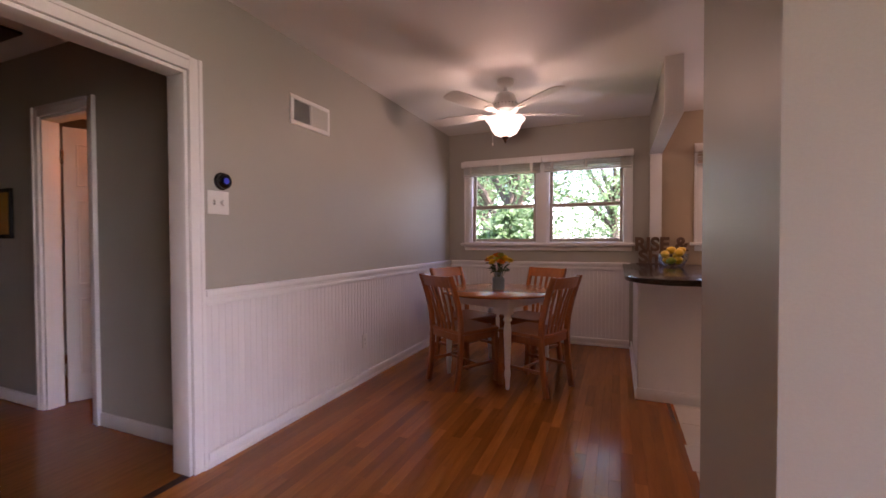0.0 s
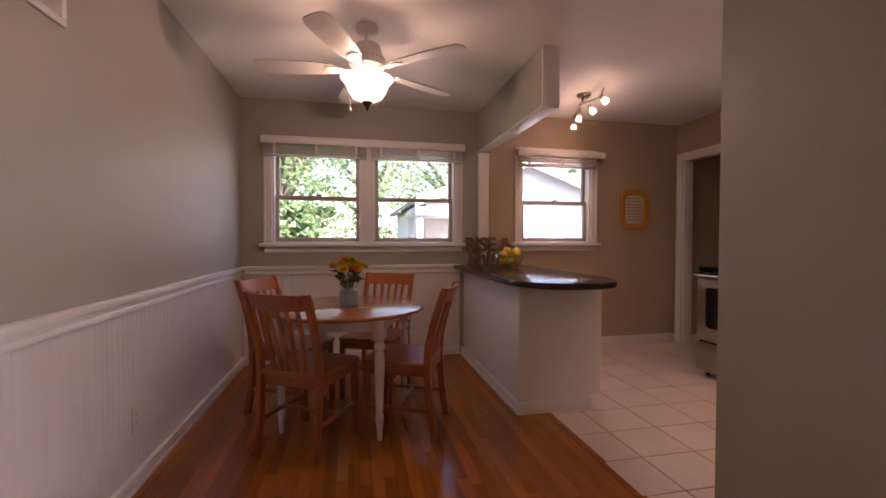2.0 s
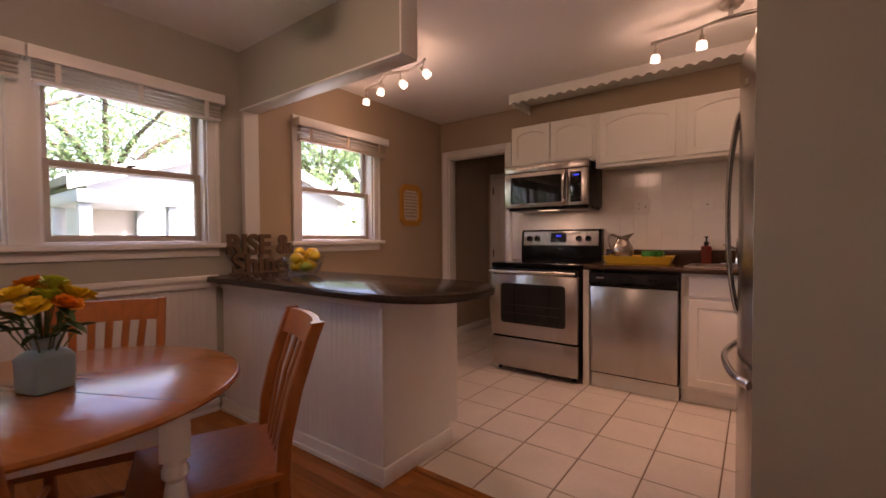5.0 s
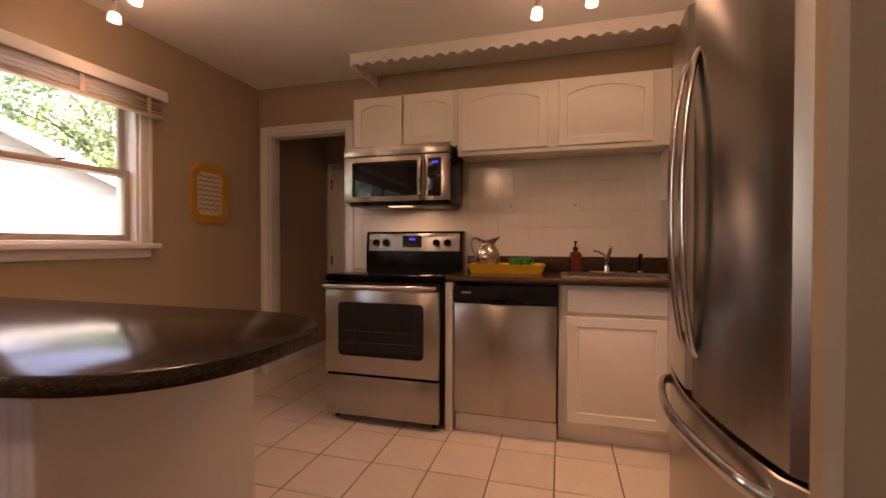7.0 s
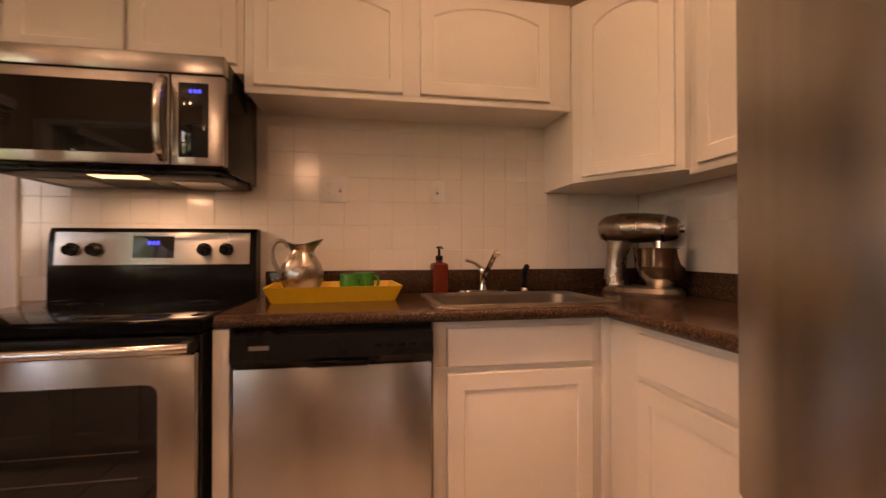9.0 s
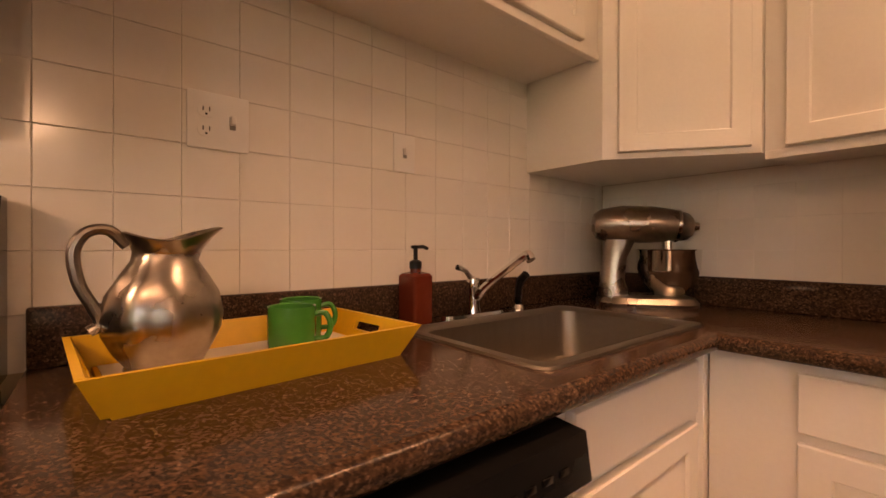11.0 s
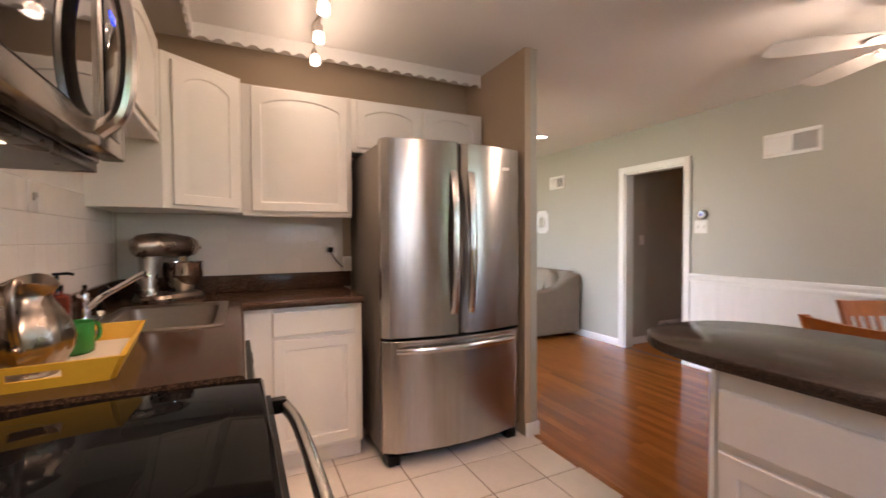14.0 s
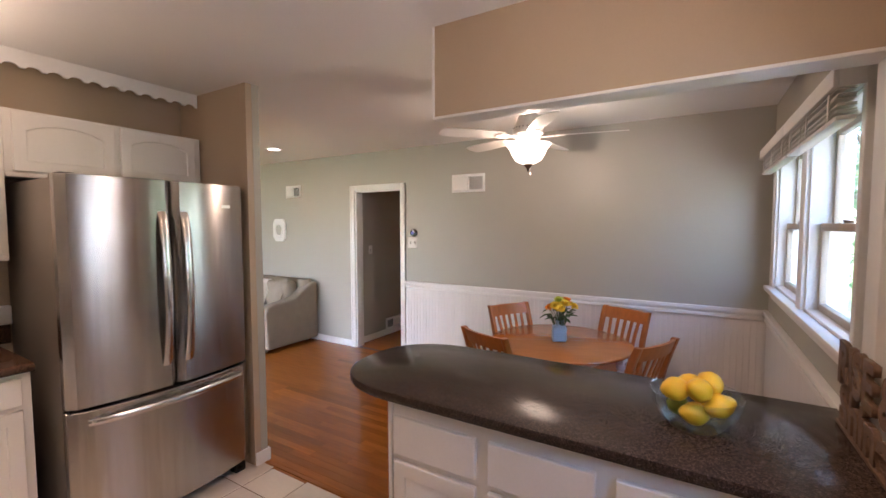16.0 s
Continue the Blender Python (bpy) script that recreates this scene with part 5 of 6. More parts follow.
# ornate mustard frame on the kitchen wall
art = thing("wall_art", pose(3.113, YW, 1.49), "mustard yellow shaped frame round a pale zigzag print", "picture")


def plaque(w, h, notch, n=6):
    pts = []
    for sx, sy in ((1, -1), (1, 1), (-1, 1), (-1, -1)):
        corner = [(sx * (w / 2), sy * (h / 2 - notch)), (sx * (w / 2 - notch * 0.35), sy * (h / 2 - notch * 0.8)), (sx * (w / 2 - notch * 0.75), sy * (h / 2 - notch * 0.35)), (sx * (w / 2 - notch), sy * (h / 2))]
        pts += corner if sx == sy else corner[::-1]
    return pts


outer, inner = plaque(0.35, 0.43, 0.06), plaque(0.22, 0.31, 0.03)
bm = bmesh.new()
rings = [[bm.verts.new((x, y, z)) for x, z in pts] for pts, y in ((outer, 0.0), (outer, -0.016), (plaque(0.33, 0.41, 0.058), -0.022), (plaque(0.24, 0.33, 0.034), -0.018), (inner, -0.008), (inner, 0.0))]
for p, q in zip(rings, rings[1:]):
    for i in range(len(p)):
        j = (i + 1) % len(p)
        bm.faces.new((p[i], p[j], q[j], q[i]))
bmesh.ops.recalc_face_normals(bm, faces=bm.faces)
part("frame", bm, FRAMEYEL, art)
part("print", prism(bmesh.new(), plaque(0.224, 0.314, 0.03), -0.0065, -0.003, "y"), PAPER, art, "pale print")
for r in range(8):
    zz = []
    z = -0.125 + 0.034 * r
    for k in range(9):
        zz.append((-0.1 + 0.025 * k, z + (0.014 if k % 2 else 0)))
    pts = zz + [(x, q + 0.012) for x, q in zz[::-1]]
    part("zigzag_stripe", prism(bmesh.new(), pts, -0.0078, -0.0066, "y"), PAPERDARK, art)
medal = thing("wall_plaque", pose(XL, -0.11, 1.49, 0, 0, 90), "white carved plaque on the living room wall", "plaque")
part("plaque_board", prism(bmesh.new(), plaque(0.26, 0.32, 0.05), -0.02, 0.0, "y"), TRIM, medal)
part("oval_rim", lathe(bmesh.new(), [(0.06, 0.02), (0.085, 0.022), (0.09, 0.03), (0.085, 0.036), (0.065, 0.03), (0.06, 0.02)], 0, 0, 32, 1.25), TRIM, medal, m=pose(0, 0, 0, 90))
part("oval_centre", lathe(bmesh.new(), [(0.06, 0.02), (0.058, 0.023), (0, 0.023)], 0, 0, 28, 1.25), GREIGE, medal, m=pose(0, 0, 0, 90))
hallart = thing("picture_frame", pose(-3.12, 2.228, 1.36), "small dark framed picture on the hall wall", "picture")
part("frame", B(-0.15, 0.15, -0.02, 0.0, -0.18, 0.18, 0.004), BLACKPLASTIC, hallart)
part("print", B(-0.12, 0.12, -0.022, -0.0195, -0.15, 0.15), FRAMEYEL, hallart)

# ---- on the peninsula ----
def lettering(name, body, size, depth, m, mat, parent):
    data = bpy.data.curves.new(name, "FONT")
    data.body, data.size, data.extrude, data.bevel_depth = body, size, depth, 0.002
    data.offset = 0.005
    ob = new(name, data)
    me = bpy.data.meshes.new_from_object(ob.evaluated_get(bpy.context.evaluated_depsgraph_get()))
    bpy.data.objects.remove(ob)
    me.name = name
    me.materials.clear()
    me.materials.append(mat)
    out = new(name, me)
    out.parent = parent
    out.matrix_basis = m
    return out


sign = thing("word_sign", pose(1.165, YW - 0.056, PEN_Z), "dark rustic wooden letters reading rise and shine", "sign")
part("foot_board", B(0.02, 0.46, -0.012, 0.009, 0.0, 0.012, 0.002), SIGNWOOD, sign)
lettering("upper_letters", "RISE &", 0.17, 0.007, Matrix.Translation((0.0, 0, 0.142)) @ pose(0, 0, 0, 90) @ Matrix.Diagonal((1.05, 1.1, 1, 1)), SIGNWOOD, sign)
lettering("lower_letters", "Shine", 0.185, 0.007, Matrix.Translation((0.04, 0, 0.013)) @ pose(0, 0, 0, 90) @ Matrix.Diagonal((1.05, 1.0, 1, 1)), SIGNWOOD, sign)

bowl = thing("fruit_bowl", pose(1.475, 5.025, PEN_Z) @ Matrix.Diagonal((1.02, 1.02, 1.18, 1)), "clear glass bowl filled with lemons", "bowl")
profile = [(0, 0.004), (0.06, 0.0), (0.075, 0.004), (0.10, 0.03), (0.118, 0.065), (0.126, 0.098), (0.13, 0.102), (0.132, 0.098), (0.122, 0.062), (0.103, 0.028), (0.078, 0.008), (0, 0.008)]
o = part("glass", lathe(bmesh.new(), profile, 0, 0, 40), BOWLGLASS, bowl)
o.visible_shadow = False


def fruit(name, x, y, z, r, long, mat, label, turn):
    bm = lathe(bmesh.new(), [(0, -long), (0.006, -long * 0.97), (0.012, -long * 0.9), (r * 0.6, -long * 0.68), (r * 0.9, -long * 0.35), (r, 0), (r * 0.9, long * 0.35), (r * 0.62, long * 0.68), (0.014, long * 0.92), (0.008, long * 1.03), (0, long * 1.06)], 0, 0, 20)
    ob = tagged(new(name, mesh_of(name, bm, mat)), label, name, "fruit in the bowl")
    ob.matrix_basis = pose(1.475 + x, 5.025 + y, PEN_Z + 0.004 + 1.2 * z, *turn) @ Matrix.Scale(1.08, 4)
    return ob


fruit("lemon", 0.045, 0.0, 0.047, 0.034, 0.044, LEMON, "yellow lemon in the glass bowl", (80, 10, 30))
fruit("lemon", -0.04, 0.035, 0.047, 0.034, 0.045, LEMON, "yellow lemon in the glass bowl", (90, 0, 120))
fruit("lime", -0.02, -0.05, 0.044, 0.031, 0.038, LIME, "green lemon in the glass bowl", (85, 20, 70))
fruit("lemon", 0.04, 0.065, 0.078, 0.034, 0.044, LEMON, "yellow lemon in the glass bowl", (70, 30, 200))
fruit("lemon", -0.065, -0.015, 0.093, 0.035, 0.046, LEMON, "yellow lemon in the glass bowl", (95, 10, 10))
fruit("lemon", 0.045, -0.055, 0.105, 0.036, 0.044, LEMON, "yellow lemon in the glass bowl", (70, 30, 160))
fruit("lemon", -0.005, 0.04, 0.122, 0.034, 0.045, LEMON, "yellow lemon on top of the bowl", (80, 0, 300))
fruit("lemon", 0.065, 0.01, 0.118, 0.034, 0.043, LEMON, "yellow lemon on top of the bowl", (60, 20, 50))

# ---- vase with flowers on the table ----
VX, VY, VZ = 0.045, 4.185, 0.7298
vase = thing("flower_vase", pose(VX, VY, VZ, 0, 0, 20) @ Matrix.Diagonal((1.1, 1.1, 1.08, 1)), "pale blue square ceramic vase", "vase")
bm = loft(bmesh.new(), [(rounded(0.082, 0.082, 0.01), 0.0), (rounded(0.09, 0.09, 0.012), 0.004), (rounded(0.092, 0.092, 0.012), 0.085), (rounded(0.08, 0.08, 0.02), 0.098), (rounded(0.05, 0.05, 0.024), 0.108), (rounded(0.05, 0.05, 0.024), 0.125), (rounded(0.062, 0.062, 0.03), 0.135), (rounded(0.058, 0.058, 0.028), 0.137), (rounded(0.044, 0.044, 0.021), 0.126), (rounded(0.044, 0.044, 0.021), 0.06)])
part("body", bm, VASEBLUE, vase)
posy = thing("flower_bunch", pose(VX, VY, VZ + 0.065) @ Matrix.Diagonal((1.05, 1.05, 1.12, 1)), "bunch of yellow and orange blooms with green leaves", "flowers")
rnd = random.Random(5)


def bloom(x, y, z, r, mat, tip):
    """A full flower head of many cupped petals."""
    bm = bmesh.new()
    for ring_no, (n, tilt, length) in enumerate(((5, 78, 0.5), (8, 55, 0.75), (10, 32, 0.95), (12, 10, 1.0))):
        for k in range(n):
            a = 2 * math.pi * (k + 0.5 * ring_no) / n + rnd.uniform(-0.1, 0.1)
            t = radians(tilt + rnd.uniform(-8, 8))
            w = r * length * 0.42
            pts = [(0.0, 0.0, 0.0), (0.45 * length * r, -w * 0.9, 0.02 * r), (0.9 * length * r, -w * 0.6, 0.1 * r), (1.0 * length * r, 0, 0.12 * r), (0.9 * length * r, w * 0.6, 0.1 * r), (0.45 * length * r, w * 0.9, 0.02 * r)]
            m = Matrix.Rotation(a, 4, "Z") @ Matrix.Rotation(-t, 4, "Y")
            bm.faces.new([bm.verts.new(m @ Vector(p)) for p in pts])
    lathe(bm, [(0, -0.35 * r), (0.2 * r, -0.2 * r), (0.3 * r, 0.1 * r), (0.2 * r, 0.35 * r), (0, 0.4 * r)], 0, 0, 10)
    part("bloom", bm, mat, posy, m=Matrix.Translation((x, y, z)) @ Vector(tip).to_track_quat("Z", "Y").to_matrix().to_4x4())
    part("stem", tube(bmesh.new(), [(x * 0.1, y * 0.1, 0.0), (x * 0.35, y * 0.35, z * 0.55), (x, y, z - 0.2 * r)], 0.0025, 6), LEAF, posy)


for x, y, z, r, mat in ((0.0, -0.02, 0.165, 0.042, PETALG), (-0.055, -0.015, 0.175, 0.042, PETAL), (0.058, -0.01, 0.165, 0.042, PETAL), (-0.02, 0.04, 0.195, 0.04, PETALO), (0.035, 0.045, 0.18, 0.042, PETAL), (-0.085, 0.03, 0.165, 0.038, PETALO), (0.09, 0.03, 0.16, 0.036, PETAL), (-0.03, -0.06, 0.15, 0.038, PETAL), (0.035, -0.055, 0.15, 0.038, PETALO), (0.0, 0.09, 0.165, 0.038, PETAL), (0.02, 0.0, 0.2, 0.038, PETALG)):
    bloom(x, y, z, r, mat, (x * 6, y * 6, 1))
for k in range(26):
    a, out, z = rnd.uniform(0, 6.28), rnd.uniform(0.03, 0.085), rnd.uniform(0.085, 0.15)
    L, w = rnd.uniform(0.035, 0.06), rnd.uniform(0.01, 0.016)
    bm = bmesh.new()
    v = [bm.verts.new(p) for p in ((-0.3 * L, 0, 0), (0.2 * L, -w, 0.004), (L * 0.7, -w * 0.6, 0.0), (L, 0, -0.008), (L * 0.7, w * 0.6, 0.0), (0.2 * L, w, 0.004))]
    bm.faces.new((v[0], v[1], v[2], v[3]))
    bm.faces.new((v[0], v[3], v[4], v[5]))
    part("leaf", bm, LEAF, posy, m=pose(out * math.cos(a), out * math.sin(a), z, 0, rnd.uniform(-40, 25), math.degrees(a)))
    part("stem", tube(bmesh.new(), [(0.01 * math.cos(a), 0.01 * math.sin(a), 0.0), (out * math.cos(a), out * math.sin(a), z)], 0.0018, 5), LEAF, posy)

# ---- on the kitchen counter ----
tray = thing("serving_tray", pose(3.434, 3.348, COUNTER_Z, 0, 0, 5), "yellow wooden tray with slanted sides and cut-out handles", "tray")
part("tray_base", B(-0.125, 0.125, -0.215, 0.215, 0.0, 0.01, 0.001), YELLOW, tray)
part("liner", B(-0.118, 0.118, -0.208, 0.208, 0.0101, 0.0115), PAPER, tray)
for s in (-1, 1):
    bm = prism(bmesh.new(), [(s * 0.125, 0.0), (s * 0.135, 0.0), (s * 0.158, 0.058), (s * 0.149, 0.058), (s * 0.122, 0.0)][::1 if s > 0 else -1], -0.215, 0.215, "y")
    for v in bm.verts:
        if v.co.z > 0.03:
            v.co.y *= 0.25 / 0.215
    part("long_side", bm, YELLOW, tray)
    bm = bmesh.new()
    for a, b, z0, z1 in ((-0.125, -0.045, 0.0, 0.058), (0.045, 0.125, 0.0, 0.058), (-0.045, 0.045, 0.0, 0.024), (-0.045, 0.045, 0.042, 0.058)):
        vs = []
        for y in (0.215, 0.225):
            for x, z in ((a, z0), (b, z0), (b, z1), (a, z1)):
                wide = 1 + (z / 0.058) * (0.148 / 0.125 - 1) if abs(x) > 0.1 else 1
                vs.append(bm.verts.new((x * wide, s * (y + z * 0.43), z)))
        for q in ((0, 1, 2, 3), (7, 6, 5, 4), (0, 4, 5, 1), (1, 5, 6, 2), (2, 6, 7, 3), (3, 7, 4, 0)):
            bm.faces.new([vs[i] for i in q])
    bmesh.ops.recalc_face_normals(bm, faces=bm.faces)
    part("end_board", bm, YELLOW, tray)

jug = thing("pewter_pitcher", pose(3.456, 3.48, COUNTER_Z + 0.0116, 0, 0, -84), "worn pewter pitcher with a scrolled handle on the tray", "pitcher")
body = bmesh.new()
prof = [(0.052, 0.0), (0.056, 0.004), (0.054, 0.01), (0.066, 0.03), (0.08, 0.06), (0.083, 0.085), (0.076, 0.12), (0.06, 0.15), (0.046, 0.172), (0.044, 0.185), (0.05, 0.2), (0.058, 0.212)]
n = 40
rings = []
for r, z in prof:
    ring = []
    for k in range(n):
        a = 2 * math.pi * k / n
        flute = 1 + (0.035 * math.cos(8 * a) if 0.02 < z < 0.15 else 0.0)
        up = max(0, (z - 0.172) / 0.04)
        spout = up * 0.028 * max(0, math.cos(a)) ** 4
        wave = up * (0.006 * math.cos(a) + 0.009 * math.cos(2 * a))
        ring.append(body.verts.new(((r * flute + spout) * math.cos(a), r * flute * math.sin(a), z + wave)))
    rings.append(ring)
for p, q in zip(rings, rings[1:]):
    for i in range(n):
        j = (i + 1) % n
        body.faces.new((p[i], p[j], q[j], q[i]))
body.faces.new(rings[0][::-1])
lip = [body.verts.new((v.co.x * 0.94, v.co.y * 0.94, v.co.z + 0.002)) for v in rings[-1]]
deep = [body.verts.new((0.038 * math.cos(2 * math.pi * k / n), 0.038 * math.sin(2 * math.pi * k / n), 0.17)) for k in range(n)]
for p, q in ((rings[-1], lip), (lip, deep)):
    for i in range(n):
        j = (i + 1) % n
        body.faces.new((p[i], p[j], q[j], q[i]))
body.faces.new(deep)
bmesh.ops.recalc_face_normals(body, faces=body.faces)
part("body", body, PEWTER, jug)
part("handle", tube(bmesh.new(), curve_points([(-0.05, 0, 0.195), (-0.072, 0, 0.218), (-0.098, 0, 0.214), (-0.112, 0, 0.185), (-0.106, 0, 0.14), (-0.09, 0, 0.105), (-0.082, 0, 0.08), (-0.095, 0, 0.07)], 5), 0.0085, 10), PEWTER, jug)


def mug(x, y, turn):
    m = thing("mug", pose(x, y, COUNTER_Z + 0.0116, 0, 0, turn), "glossy green ceramic mug on the tray", "mug", "green mugs")
    part("cup", lathe(bmesh.new(), [(0, 0.0), (0.034, 0.0), (0.04, 0.004), (0.042, 0.02), (0.043, 0.082), (0.0425, 0.086), (0.039, 0.084), (0.038, 0.02), (0.03, 0.008), (0, 0.008)], 0, 0, 32), GREEN, m)
    part("handle", tube(bmesh.new(), curve_points([(0.04, 0, 0.07), (0.06, 0, 0.072), (0.07, 0, 0.05), (0.062, 0, 0.028), (0.04, 0, 0.024)], 5), 0.0055, 8), GREEN, m)
    return m


mug(3.425, 3.288, -125)
mug(3.522, 3.235, -120)
soap = thing("soap_dispenser", pose(3.58, 2.90, COUNTER_Z, 0, 0, 8), "square brown glass soap bottle with a black pump", "soap dispenser")
part("bottle", loft(bmesh.new(), [(rounded(0.066, 0.066, 0.008), 0.0), (rounded(0.07, 0.07, 0.01), 0.003), (rounded(0.07, 0.07, 0.01), 0.128), (rounded(0.06, 0.06, 0.012), 0.135), (rounded(0.03, 0.03, 0.014), 0.14), (rounded(0.028, 0.028, 0.013), 0.148)]), AMBERGLASS, soap)
pump = lathe(bmesh.new(), [(0, 0.148), (0.017, 0.148), (0.017, 0.166), (0.012, 0.17), (0.006, 0.172), (0.006, 0.2), (0.013, 0.203), (0.013, 0.21), (0, 0.212)], 0, 0, 18)
part("pump", tube(pump, [(0, 0, 0.206), (-0.03, 0, 0.207), (-0.045, 0, 0.202)], 0.005, 8), BLACKPLASTIC, soap, "black pump")

mixer = thing("stand_mixer", pose(3.393, 2.05, COUNTER_Z, 0, 0, -142), "silver grey stand mixer with a steel bowl", "stand mixer")
base = loft(bmesh.new(), [(rounded(0.33, 0.2, 0.08, 8, 0.03, 0), 0.0), (rounded(0.335, 0.205, 0.08, 8, 0.03, 0), 0.012), (rounded(0.31, 0.18, 0.075, 8, 0.03, 0), 0.03), (rounded(0.27, 0.14, 0.065, 8, 0.03, 0), 0.036)])
part("base", base, PEWTER, mixer, "silver grey painted base")
col = loft(bmesh.new(), [(rounded(0.11, 0.12, 0.05, 8, -0.08, 0), 0.03), (rounded(0.085, 0.1, 0.04, 8, -0.085, 0), 0.09), (rounded(0.08, 0.09, 0.035, 8, -0.075, 0), 0.17), (rounded(0.11, 0.1, 0.04, 8, -0.06, 0), 0.235)])
part("column", col, PEWTER, mixer)
headpts = [(-0.155, 0.0, 0.285), (-0.145, 0, 0.285), (-0.12, 0, 0.288), (-0.05, 0, 0.292), (0.05, 0, 0.29), (0.12, 0, 0.285), (0.165, 0, 0.28), (0.18, 0, 0.279), (0.185, 0, 0.279)]
part("head", tube(bmesh.new(), headpts, [0.02, 0.045, 0.06, 0.068, 0.066, 0.058, 0.048, 0.035, 0.01], 20), PEWTER, mixer)
part("hub_knob", lathe(bmesh.new(), [(0, -0.03), (0.014, -0.028), (0.018, 0.0), (0.016, 0.012), (0, 0.014)], 0, 0, 16), CHROME, mixer, m=pose(0.19, 0, 0.28, 0, 90))
part("trim_band", tube(bmesh.new(), [(0.125, 0, 0.2845), (0.135, 0, 0.2835)], 0.0595, 20), CHROME, mixer)
part("speed_knob", lathe(bmesh.new(), [(0, 0), (0.01, 0), (0.01, 0.016), (0, 0.018)], 0, 0, 12), BLACKPLASTIC, mixer, m=pose(0.02, 0.066, 0.28, -90))
part("shaft", lathe(bmesh.new(), [(0.02, 0.235), (0.02, 0.2), (0.008, 0.195), (0.008, 0.12), (0, 0.12)], 0.105, 0, 14), CHROME, mixer)
bw = part("mixing_bowl", lathe(bmesh.new(), [(0, 0.04), (0.05, 0.038), (0.055, 0.05), (0.085, 0.08), (0.102, 0.13), (0.105, 0.195), (0.108, 0.2), (0.102, 0.198), (0.099, 0.13), (0.08, 0.084), (0, 0.06)], 0.105, 0, 36), CHROME, mixer, "polished steel bowl")
part("bowl_handle", tube(bmesh.new(), curve_points([(0.165, 0.085, 0.18), (0.195, 0.12, 0.18), (0.2, 0.125, 0.14), (0.185, 0.11, 0.1), (0.165, 0.08, 0.09)], 5), 0.006, 8), CHROME, bw)

# ---- sofa in the living room ----
sofa = thing("sofa", pose(-0.49, -0.35, 0, 0, 0, -90), "taupe cloth sofa with a curved arm and scatter cushions", "sofa")
part("seat_base", B(-0.92, 0.92, -0.38, 0.34, 0.06, 0.30, 0.03, 3), SOFA, sofa)
part("back", loft(bmesh.new(), [(rounded(1.95, 0.2, 0.08, 5, 0, -0.32), 0.06), (rounded(1.96, 0.21, 0.09, 5, 0, -0.32), 0.5), (rounded(1.9, 0.2, 0.09, 5, 0, -0.34), 0.76), (rounded(1.84, 0.12, 0.055, 5, 0, -0.34), 0.83)]), SOFA, sofa)
for s in (-1, 1):
    bm = prism(bmesh.new(), [(-0.42, 0.05), (0.36, 0.05), (0.385, 0.3), (0.40, 0.5), (0.36, 0.575), (0.26, 0.60), (0.08, 0.615), (-0.08, 0.65), (-0.22, 0.74), (-0.34, 0.80), (-0.42, 0.80)], s * 0.93 - 0.085, s * 0.93 + 0.085, "x")
    bmesh.ops.bevel(bm, geom=list(bm.edges), offset=0.035, segments=3, profile=0.5, affect="EDGES")
    part("arm", bm, SOFA, sofa, "curved padded arm")
for x in (-0.42, 0.42):
    part("seat_cushion", B(x - 0.41, x + 0.41, -0.22, 0.36, 0.30, 0.46, 0.05, 3), SOFA, sofa)
    part("back_cushion", B(x - 0.40, x + 0.40, -0.26, -0.08, 0.46, 0.82, 0.07, 3), SOFA, sofa)
for x in (-0.88, 0.88):
    for y in (-0.33, 0.3):
        part("foot", lathe(bmesh.new(), [(0.02, 0), (0.028, 0.06)], x, y, 12), BRONZE, sofa)


def cushion(x, y, z, turn, mat, label):
    bm = bmesh.new()
    bmesh.ops.create_grid(bm, x_segments=10, y_segments=10, size=0.21)
    for v in list(bm.verts):
        u, w = v.co.x / 0.21, v.co.y / 0.21
        v.co.z = 0.075 * (1 - u ** 4) * (1 - w ** 4) + 0.004
    copy = bmesh.ops.duplicate(bm, geom=list(bm.verts) + list(bm.edges) + list(bm.faces))
    for v in copy["geom"]:
        if isinstance(v, bmesh.types.BMVert):
            v.co.z *= -1
    bmesh.ops.remove_doubles(bm, verts=bm.verts, dist=0.009)
    bmesh.ops.recalc_face_normals(bm, faces=bm.faces)
    ob = solid("scatter_cushion", bm, mat, label, "cushion", group="cushions on the sofa")
    ob.matrix_basis = pose(x, y, z, *turn)
    return ob


cushion(-0.62, 0.18, 0.66, (0, 68, -18), SOFA, "taupe patterned cushion leaning on the sofa back")
cushion(-0.50, -0.12, 0.645, (0, 62, 12), PILLOW, "cream cushion leaning on the sofa back")

# ---- outdoors ----
solid("ground", B(-120, 120, -120, 160, -0.65, -0.55), GRASS, "mown lawn round the house", "lawn", "structure")
solid("driveway", B(0.8, 12.0, 6.4, 10.35, -0.56, -0.535), CONCRETE, "pale concrete drive in front of the garage", "driveway", "structure")


